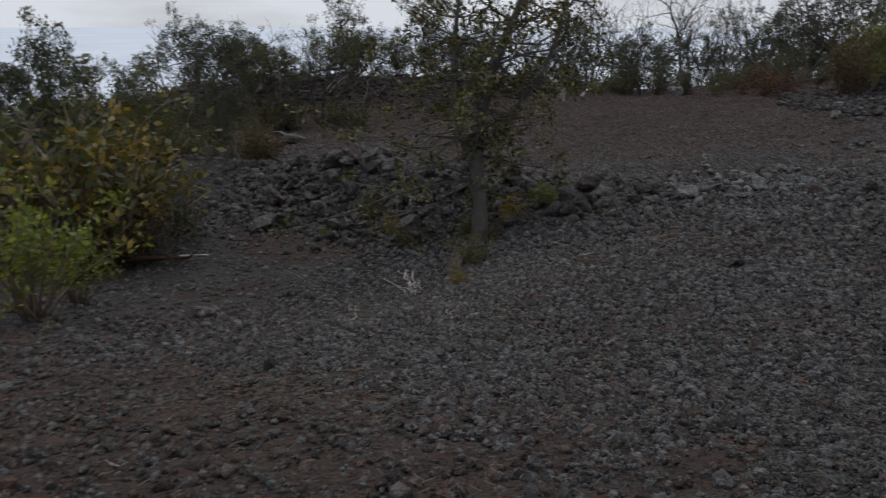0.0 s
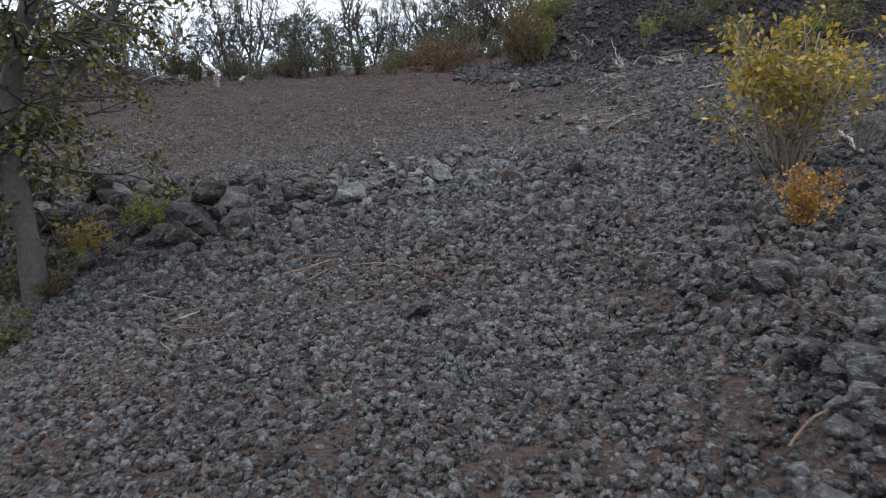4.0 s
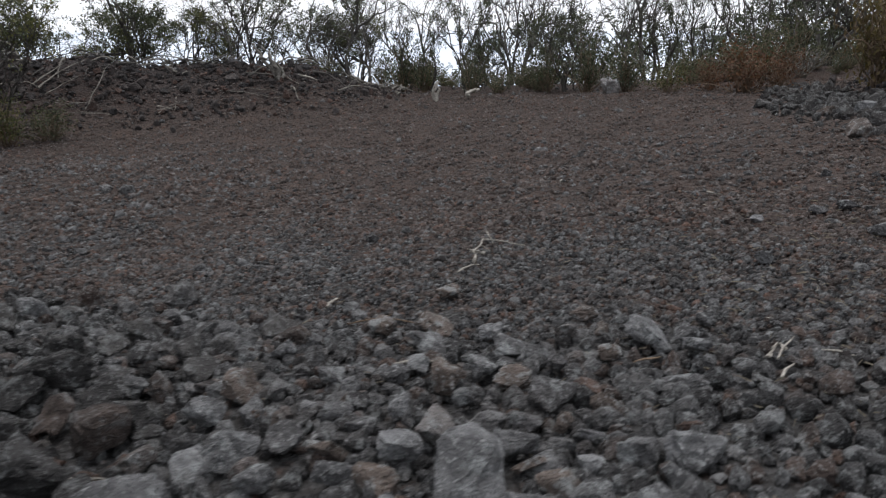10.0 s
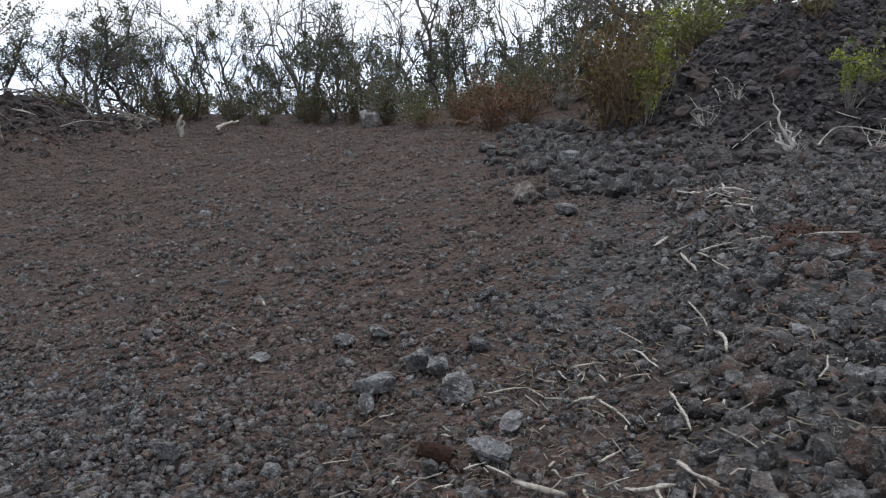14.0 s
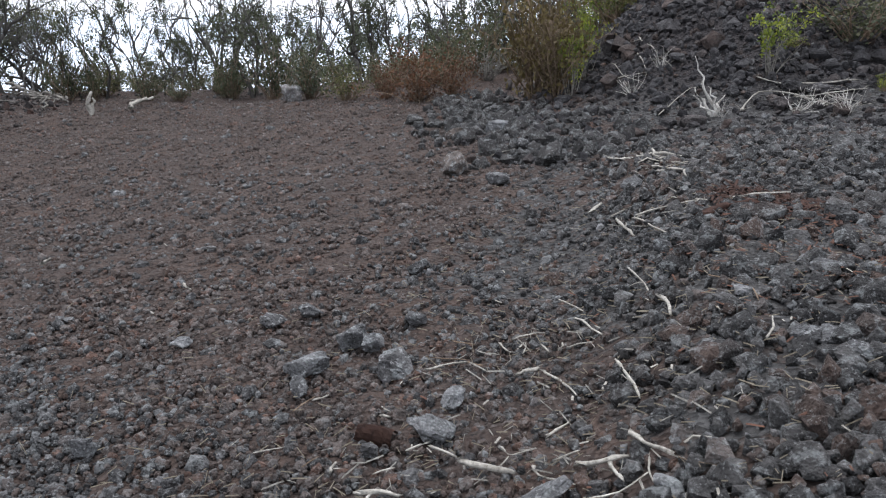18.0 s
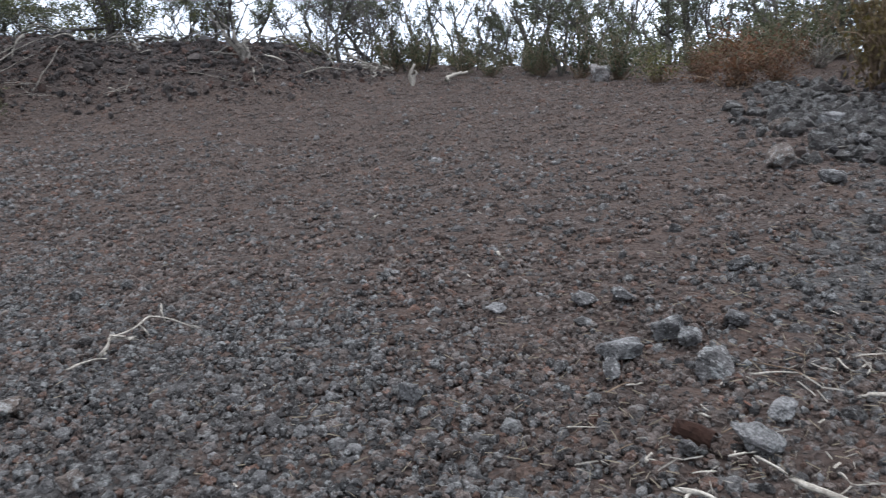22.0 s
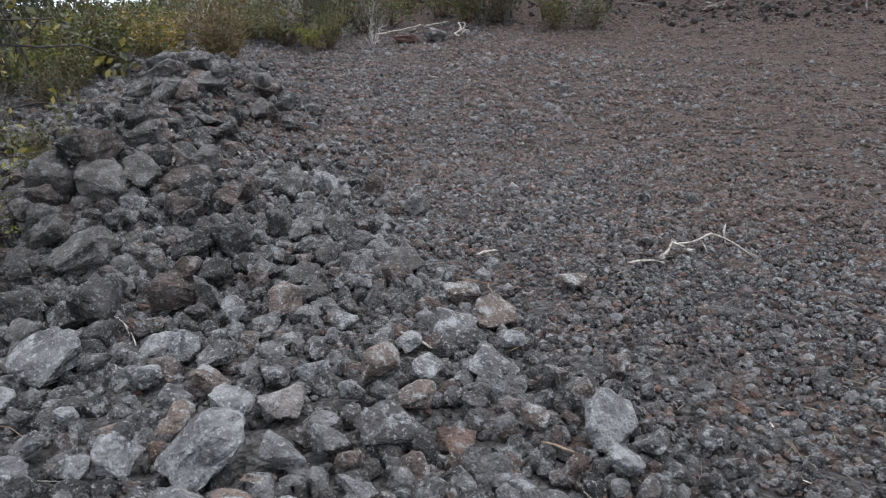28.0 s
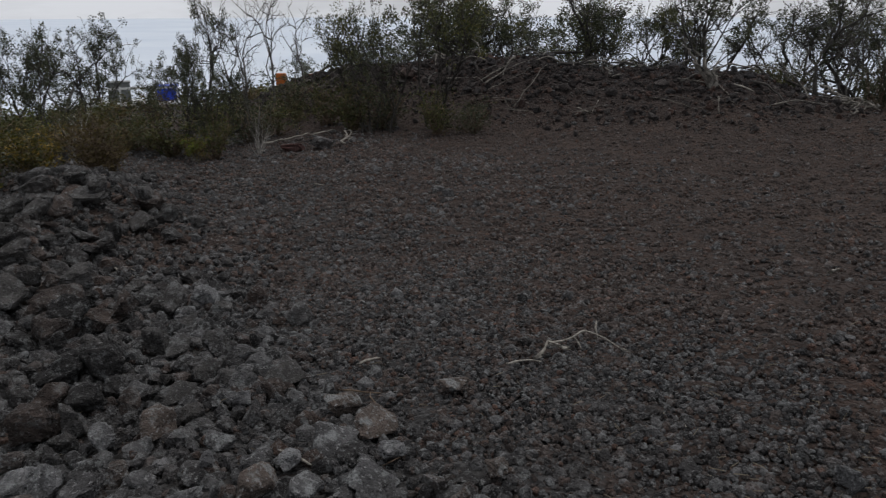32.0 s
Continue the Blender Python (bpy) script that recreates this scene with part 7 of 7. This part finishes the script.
branch([(2.78, 9.37, 0.01), (2.83, 9.31, 0.01), (2.89, 9.24, 0.01)], 0.003, 0.004, TWIG, "dry brown stick lying on lava stones")
branch([(3.04, 10.65, 0.01), (3.11, 10.55, 0.01), (3.16, 10.47, 0.01), (3.22, 10.49, 0.01)], 0.005, 0.006, TWIG, "dry brown stick lying on lava stones")
branch([(3.17, 10.47, 0.01), (3.17, 10.35, 0.01)], 0.005, 0.005, TWIG, "dry brown stick lying on lava stones")
branch([(1.86, 10.40, 0.01), (2.00, 10.36, 0.01)], 0.005, 0.005, TWIG, "dry brown stick lying on lava stones")
branch([(1.42, 9.92, 0.01), (1.45, 10.01, 0.01), (1.46, 10.03, 0.01)], 0.005, 0.005, TWIG, "dry brown stick lying on lava stones")
branch([(1.59, 9.54, 0.01), (1.62, 9.59, 0.01)], 0.004, 0.004, TWIG, "dry brown stick lying on lava stones")
branch([(1.88, 9.78, 0.01), (1.91, 9.84, 0.01), (1.95, 9.87, 0.01)], 0.004, 0.005, TWIG, "dry brown stick lying on lava stones")
branch([(2.05, 10.32, 0.01), (2.10, 10.29, 0.01)], 0.006, 0.007, TWIG, "dry brown stick lying on lava stones")
branch([(1.92, 10.58, 0.01), (2.02, 10.52, 0.01)], 0.005, 0.006, TWIG, "dry brown stick lying on lava stones")
branch([(3.14, 11.61, -0.035), (3.23, 11.73, -0.035), (3.34, 11.79, -0.035), (3.45, 11.82, -0.035)], 0.040, 0.044, REDBARK, "half-buried red-brown rotten log")
branch([(-1.03, 9.26, 0.00), (-1.00, 9.33, 0.01), (-0.96, 9.40, 0.00)], 0.011, 0.008, DEADWOOD, "gnarled bleached driftwood branch lying broken on the cinder")
branch([(-1.00, 9.43, 0.00), (-0.99, 9.47, 0.03), (-1.06, 9.52, 0.05), (-1.04, 9.56, 0.03), (-1.00, 9.60, 0.01)], 0.020, 0.009, DEADWOOD, "gnarled bleached driftwood branch lying broken on the cinder")
branch([(-1.05, 9.52, 0.04), (-1.04, 9.58, 0.02), (-1.01, 9.62, 0.00)], 0.013, 0.007, DEADWOOD, "gnarled bleached driftwood branch lying broken on the cinder")
branch([(-1.06, 9.56, 0.04), (-1.06, 9.63, 0.03), (-1.05, 9.71, 0.05), (-1.08, 9.78, 0.06), (-1.02, 9.84, 0.04), (-0.92, 9.86, 0.02), (-0.82, 9.87, 0.00)], 0.011, 0.007, DEADWOOD, "gnarled bleached driftwood branch lying broken on the cinder")
branch([(-1.05, 9.71, 0.03), (-0.99, 9.70, 0.00)], 0.010, 0.006, DEADWOOD, "gnarled bleached driftwood branch lying broken on the cinder")
branch([(-1.03, 9.84, 0.03), (-1.08, 9.87, 0.09)], 0.009, 0.007, DEADWOOD, "gnarled bleached driftwood branch lying broken on the cinder")
branch([(-1.58, 8.62, 0.01), (-1.59, 8.73, 0.01)], 0.013, 0.014, DEADWOOD, "gnarled bleached driftwood piece on cinder")
branch([(-0.82, 7.94, 0.01), (-0.63, 8.02, 0.01)], 0.013, 0.013, DEADWOOD, "gnarled bleached driftwood piece on cinder")
branch([(-0.93, 6.43, 0.01), (-0.96, 6.54, 0.01)], 0.007, 0.007, DEADWOOD, "gnarled bleached driftwood piece on cinder")
branch([(-4.78, 7.60, 0.01), (-4.57, 7.60, 0.01), (-4.46, 7.71, 0.01)], 0.018, 0.019, DEADWOOD, "gnarled bleached driftwood piece on cinder")
branch([(-4.86, 7.06, 0.01), (-5.18, 7.09, 0.01)], 0.011, 0.012, DEADWOOD, "gnarled bleached driftwood piece on cinder")
branch([(-5.14, 7.43, 0.01), (-5.10, 7.67, 0.01)], 0.013, 0.015, DEADWOOD, "gnarled bleached driftwood piece on cinder")
branch([(-1.56, 6.73, 0.01), (-1.40, 6.79, 0.01), (-1.22, 6.82, 0.01)], 0.006, 0.006, DEADWOOD, "gnarled bleached driftwood piece on cinder")
branch([(-0.27, 6.47, 0.01), (-0.15, 6.62, 0.01)], 0.003, 0.004, DEADWOOD, "gnarled bleached driftwood piece on cinder")
branch([(-7.56, 10.30, 0.01), (-7.45, 10.35, 0.01)], 0.019, 0.020, DEADWOOD, "gnarled bleached driftwood piece on cinder")
branch([(-1.31, 8.41, 0.01), (-1.24, 8.49, 0.01), (-1.15, 8.56, 0.01)], 0.008, 0.009, TWIG, "dry brown stick lying on lava stones")
branch([(-1.18, 8.53, 0.01), (-1.00, 8.50, 0.01)], 0.006, 0.006, TWIG, "dry brown stick lying on lava stones")
branch([(0.27, 8.14, 0.01), (0.34, 8.19, 0.01)], 0.008, 0.009, TWIG, "dry brown stick lying on lava stones")
branch([(-0.41, 8.29, 0.01), (-0.44, 8.38, 0.01)], 0.005, 0.005, TWIG, "dry brown stick lying on lava stones")
branch([(1.46, 0.37, 0.01), (1.47, 0.25, 0.01), (1.43, 0.10, 0.01), (1.47, 0.00, 0.01), (1.46, -0.14, 0.01)], 0.025, 0.027, DEADWOOD, "crooked bleached driftwood branch on the rubble")
branch([(2.05, 1.66, 0.01), (2.00, 1.41, 0.01)], 0.014, 0.015, DEADWOOD, "crooked bleached driftwood branch on the rubble")
branch([(-1.89, 3.40, 0.01), (-1.78, 3.52, 0.01)], 0.013, 0.014, DEADWOOD, "crooked bleached driftwood branch on the rubble")
branch([(3.88, 6.02, 0.01), (3.66, 5.38, 0.01), (3.65, 5.16, 0.01)], 0.035, 0.038, DEADWOOD, "crooked bleached driftwood branch on the rubble")
branch([(-7.70, 2.98, 0.05), (-7.45, 3.12, 0.09), (-7.22, 3.31, 0.07)], 0.030, 0.022, WHITEWOOD, "pale stripped log lying beside the drive")
branch([(-8.15, 2.75, 0.04), (-7.75, 2.86, 0.05), (-7.40, 3.05, 0.03)], 0.075, 0.055, REDBARK, "rotten red-brown log lying beside the drive")
branch([(-3.95, 2.78, 0.02), (-3.84, 2.62, 0.06), (-3.68, 2.56, 0.02)], 0.012, 0.008, WHITEWOOD, "bleached dead stick lying on lava stones")
branch([(-1.29, 4.29, 0.01), (-1.14, 4.33, 0.01), (-0.95, 4.51, 0.01)], 0.014, 0.016, TWIG, "dry brown stick lying on lava stones")
branch([(-1.88, 3.22, 0.01), (-1.54, 3.19, 0.01)], 0.009, 0.010, TWIG, "dry brown stick lying on lava stones")
branch([(-0.92, 4.34, 0.01), (-1.09, 4.05, 0.01)], 0.011, 0.012, TWIG, "dry brown stick lying on lava stones")
branch([(1.21, 0.72, 0.01), (1.29, 0.79, 0.01), (1.38, 0.82, 0.01)], 0.008, 0.008, TWIG, "dry brown stick lying on lava stones")

# a curled slab of rotten bark on the lot
bm = bmesh.new()
rows = []
for k in range(9):
    u = k / 8 - 0.5
    rows.append([bm.verts.new((u * 0.19 + d_rnd.gauss(0, 0.003), 0.052 * math.cos(a) * (1 - 0.5 * u * u), 0.012 + 0.062 * math.sin(a) * (1 - 0.9 * u * u) + d_rnd.gauss(0, 0.003))) for a in [math.pi * j / 7 for j in range(8)]])
for p, q in zip(rows, rows[1:]):
    for j in range(7):
        bm.faces.new((p[j], p[j + 1], q[j + 1], q[j]))
bmesh.ops.solidify(bm, geom=bm.faces[:], thickness=0.010)
me = bpy.data.meshes.new("bark_slab")
bm.to_mesh(me)
bm.free()
me.materials.append(REDBARK)
ob = new("bark_slab", me)
ob.matrix_basis = Matrix.LocRotScale((1.79, 9.76, float(land(1.79, 9.76)) + 0.01), Euler((0.25, 0, -0.2)), Vector((0.75, 0.8, 0.75)))
tagged(ob, "curled slab of rotten red-brown bark on cinder", "bark")

# standing dead wood
upright(3.83, 16.13, [[(3.83, 16.13, -0.02), (3.74, 16.15, 0.20), (3.68, 16.17, 0.40), (3.60, 16.19, 0.60)], [(3.82, 16.13, 0.0), (3.71, 16.18, 0.16), (3.63, 16.20, 0.30)], [(3.80, 16.12, 0.0), (3.68, 16.10, 0.14), (3.62, 16.09, 0.22)], [(3.84, 16.12, 0.0), (3.80, 16.10, 0.18), (3.74, 16.10, 0.33)], [(3.85, 16.14, 0.0), (3.90, 16.16, 0.12), (3.93, 16.16, 0.22)]], 0.030, 0.006, WHITEWOOD, "bleached forked dead shrub standing on the rubble", "dead_shrub")
upright(-3.62, 2.50, [[(-3.62, 2.50, -0.02), (-3.63, 2.52, 0.12), (-3.66, 2.55, 0.25)], [(-3.62, 2.50, 0.0), (-3.70, 2.58, 0.08), (-3.80, 2.68, 0.20)], [(-3.62, 2.50, 0.0), (-3.54, 2.44, 0.06), (-3.48, 2.38, 0.12)]], 0.034, 0.010, WHITEWOOD, "bleached forked stump of a dead shrub beside the drive", "dead_shrub")
upright(-6.37, 20.41, [[(-6.37, 20.41, -0.02), (-6.37, 20.41, 0.21), (-6.32, 20.44, 0.41)], [(-6.37, 20.41, -0.02), (-6.31, 20.45, 0.15), (-6.28, 20.47, 0.29)]], 0.056, 0.030, DEADWOOD, "pale weathered tree stump at the far edge", "tree_stump")
upright(-9.07, 18.71, [[(-9.07, 18.71, -0.03), (-9.14, 18.64, 0.26), (-9.26, 18.52, 0.42), (-9.39, 18.39, 0.49)], [(-9.07, 18.71, -0.03), (-9.04, 18.74, 0.16), (-9.08, 18.70, 0.32)], [(-9.13, 18.65, 0.16), (-9.23, 18.55, 0.57), (-9.38, 18.39, 0.73)]], 0.062, 0.030, OLDWOOD, "upturned root plate of a bulldozed tree", "tree_stump")
upright(-9.15, 18.69, [[(-9.15, 18.69, -0.03), (-9.26, 18.58, 0.27), (-9.45, 18.39, 0.65), (-9.56, 18.28, 0.81)], [(-9.15, 18.69, -0.03), (-9.11, 18.74, 0.22), (-9.14, 18.70, 0.38)]], 0.062, 0.030, OLDWOOD, "upturned root of a bulldozed tree", "tree_stump")
upright(-6.40, 20.52, [[(-6.40, 20.52, -0.02), (-6.44, 20.50, 0.22), (-6.40, 20.53, 0.41)]], 0.062, 0.036, DEADWOOD, "pale broken tree stump", "tree_stump")


# ---- things on the next lot, down the slope ----
def box_mesh(name, size, mat, at=(0, 0, 0), bevel=0.03):
    bm = bmesh.new()
    bmesh.ops.create_cube(bm, size=1.0, matrix=Matrix.Translation(at) @ Matrix.Diagonal((*size, 1)))
    bmesh.ops.bevel(bm, geom=bm.edges[:], offset=min(bevel, min(size) * 0.3), segments=2, affect="EDGES")
    me = bpy.data.meshes.new(name)
    bm.to_mesh(me)
    bm.free()
    me.materials.append(mat)
    return me


def wheel_mesh(name, rad, wide, mat, at):
    bm = bmesh.new()
    bmesh.ops.create_cone(bm, cap_ends=True, segments=20, radius1=rad, radius2=rad, depth=wide, matrix=Matrix.Translation(at) @ Matrix.Rotation(radians(90), 4, "X"))
    bmesh.ops.bevel(bm, geom=[e for e in bm.edges if len(e.link_faces) == 2 and e.calc_face_angle() > 1], offset=0.03, segments=2, affect="EDGES")
    me = bpy.data.meshes.new(name)
    bm.to_mesh(me)
    bm.free()
    me.materials.append(mat)
    return me


WHITE = paint_material("chalky_white_paint", (0.62, 0.63, 0.62), 0.6)
BLUE = paint_material("blue_plastic", (0.02, 0.07, 0.55), 0.5)
GREY = paint_material("grey_sheet_metal", (0.15, 0.16, 0.16), 0.55)
ORANGE = paint_material("orange_machine_paint", (0.42, 0.13, 0.03), 0.5)
RUBBER = paint_material("black_rubber", (0.02, 0.02, 0.02), 0.9)
PINK = paint_material("faded_pink_stake_paint", (0.55, 0.20, 0.14), 0.8)
REDROCK = stone_material("red_lava_rock", (0.055, 0.028, 0.026), (0.070, 0.034, 0.030), (0.09, 0.045, 0.04), (0.06, 0.03, 0.026), 0.1, True, 0.7)


def standing(name, x, y, turn, label, category):
    root = new(name)
    root.matrix_basis = Matrix.LocRotScale((x, y, float(land(x, y))), Euler((0, 0, radians(turn))), None)
    return tagged(root, label, category)


trailer = standing("flatbed_trailer", -37.4, 11.2, 83, "white flatbed trailer parked on the next lot", "trailer")
part("bed", box_mesh("bed", (3.9, 1.8, 0.14), WHITE, (0, 0, 0.72)), trailer)
for sx in (-1.85, -0.6, 0.65, 1.85):
    part("post", box_mesh("post", (0.08, 0.08, 0.75), WHITE, (sx, -0.85, 1.15), 0.01), trailer)
part("rail", box_mesh("rail", (3.8, 0.06, 0.10), WHITE, (0, -0.85, 1.45), 0.01), trailer)
for sx in (-0.5, 0.5):
    for sy in (-0.9, 0.9):
        part("wheel", wheel_mesh("wheel", 0.34, 0.22, RUBBER, (sx, sy, 0.34)), trailer, "black rubber wheel")
part("drawbar", box_mesh("drawbar", (1.2, 0.12, 0.12), WHITE, (-2.4, 0, 0.66)), trailer)


def on_trailer(name, along, size, mat, label, category, ribs):
    root = new(name)
    root.matrix_basis = trailer.matrix_basis @ Matrix.Translation((along, 0, 0.79))
    part("body", box_mesh("body", size, mat, (0, 0, size[2] / 2), 0.05), root)
    part("lid", box_mesh("lid", (size[0] * 1.04, size[1] * 1.04, 0.07), mat, (0, 0, size[2] + 0.035), 0.02), root)
    for k in range(ribs):
        part("rib", box_mesh("rib", (0.05, 0.03, size[2] * 0.85), mat, (-size[0] / 2 + (k + 0.5) * size[0] / ribs, -size[1] / 2 - 0.015, size[2] / 2), 0.008), root)
    tagged(root, label, category)


on_trailer("storage_box", 1.45, (0.95, 0.9, 0.62), BLUE, "bright blue plastic storage box on a trailer", "box", 4)
on_trailer("cabinet", -0.65, (0.95, 0.8, 0.85), GREY, "grey sheet metal cabinet on a trailer", "cabinet", 2)

heap = Wood()
h_rnd = random.Random(3)
for k in range(16):
    pts, _ = bent(h_rnd, Vector((h_rnd.uniform(-0.9, 0.9), h_rnd.uniform(-0.4, 0.4), 0.05)), Vector((h_rnd.gauss(0, 1), h_rnd.gauss(0, 1), 0.5)), h_rnd.uniform(0.5, 1.3), 4, 0.1)
    heap.tube(pts, 0.07, 0.05, 5)
ob = new("scrap_heap", heap.mesh("scrap_heap", WHITE))
ob.matrix_basis = Matrix.LocRotScale((-37.2, 8.2, float(land(-37.2, 8.2))), None, None)
tagged(ob, "heap of white pipes and scrap on the next lot", "heap")

digger = standing("excavator", -32.4, 17.0, 70, "small orange excavator half hidden by trees", "excavator")
digger.scale = (0.6, 0.6, 0.6)
part("body", box_mesh("body", (1.6, 1.2, 0.7), ORANGE, (0, 0, 0.95), 0.08), digger)
part("cab", box_mesh("cab", (0.75, 0.8, 0.85), ORANGE, (-0.35, 0.1, 1.7), 0.06), digger)
for sy in (-0.6, 0.6):
    part("track", box_mesh("track", (1.9, 0.32, 0.5), RUBBER, (0, sy, 0.27), 0.15), digger, "black rubber track")
arm = Wood()
arm.tube([Vector((0.7, 0, 1.0)), Vector((1.3, 0, 1.9)), Vector((1.9, 0, 2.0)), Vector((2.5, 0, 1.5)), Vector((2.7, 0, 0.7))], 0.14, 0.09, 6)
part("boom", arm.mesh("boom", ORANGE), digger)
part("bucket", box_mesh("bucket", (0.4, 0.6, 0.4), ORANGE, (2.7, 0, 0.5), 0.08), digger)

stake = new("survey_stake", box_mesh("survey_stake", (0.07, 0.05, 1.5), PINK, (0, 0, 0.7), 0.006))
stake.location = (7.87, 19.0, float(land(7.87, 19.0)))
tagged(stake, "faded pink survey stake on the mound", "stake")
red = boulder(-11.1, 11.0, 0.5, 0.0, 0.55, "dark red lava boulder at the edge of the lot")
red.data = red.data.copy()
red.data.materials[0] = REDROCK
boulder(-11.10, 11.60, 0.5, 0.0, 0.8, "pinkish grey boulder at the edge of the lot")

# the largest boulders at the foot of the ridge


# ---- stones that can be told apart beside the path, pieces of the ground ----
def piece_mesh(name, tv, tf, mat):
    me = mesh_from(name, tv, tf, mat)
    return me


STONE_PIECES = [piece_mesh("stone", *t, DRIVE) for t in MEDIUM]
p_rnd = random.Random(23)
ground_ob = bpy.data.objects["ground"]
made = 0
while made < 300:
    t = p_rnd.random()
    x, y = 0.1 + 2.2 * t ** 2 + p_rnd.gauss(0, 1.5), -2.2 + 11.5 * t + p_rnd.gauss(0, 0.6)
    s = min(0.12, p_rnd.lognormvariate(math.log(0.058), 0.3))
    if float(soil_map(x, y)) > 0.55 and p_rnd.random() < 0.6:
        continue
    ob = new("stone", STONE_PIECES[made % len(STONE_PIECES)])
    ob.matrix_basis = Matrix.LocRotScale((x, y, float(land(x, y)) + s * 0.25), Euler((p_rnd.uniform(0, 6.28), p_rnd.uniform(-0.5, 0.5), p_rnd.uniform(0, 6.28))), Vector((s * p_rnd.uniform(0.8, 1.25), s, s * p_rnd.uniform(0.8, 1.1))))
    ob.parent = ground_ob
    made += 1

LAVA_BLOCK = [me.copy() for me in BOULDERS[:6]]
BLACKBLOCK = stone_material("black_lava_block", (0.024, 0.023, 0.024), (0.036, 0.034, 0.036), (0.058, 0.056, 0.058), (0.058, 0.042, 0.037), 0.15, True, 0.7)
for me in LAVA_BLOCK:
    me.materials[0] = BLACKBLOCK


def lava_block(x, y, s, label, group):
    ob = new("lava_block", LAVA_BLOCK[p_rnd.randrange(6)])
    ob.matrix_basis = Matrix.LocRotScale((x, y, float(land(x, y)) + s * 0.2), Euler((p_rnd.uniform(-0.5, 0.5), p_rnd.uniform(-0.5, 0.5), p_rnd.uniform(0, 6.28))), Vector((s * p_rnd.uniform(0.85, 1.3), s, s * p_rnd.uniform(0.6, 0.9))))
    tagged(ob, label, "rock", group)


for k in range(70):
    x = p_rnd.uniform(1.9, 9.5)
    lava_block(x, 15.2 + p_rnd.random() ** 1.3 * 4.5, min(0.5, p_rnd.lognormvariate(math.log(0.18), 0.35)), "dark clinker lava block on the mound", "lava blocks of the mound")
for k in range(60):
    t = p_rnd.random()
    x, y = -16.5 + 6.9 * t + p_rnd.gauss(0, 0.8), 13.4 + 6.2 * t + p_rnd.gauss(0, 0.8)
    lava_block(x, y, min(0.45, p_rnd.lognormvariate(math.log(0.22), 0.35)), "dark lava block on the bulldozed berm", "lava blocks of the berm")
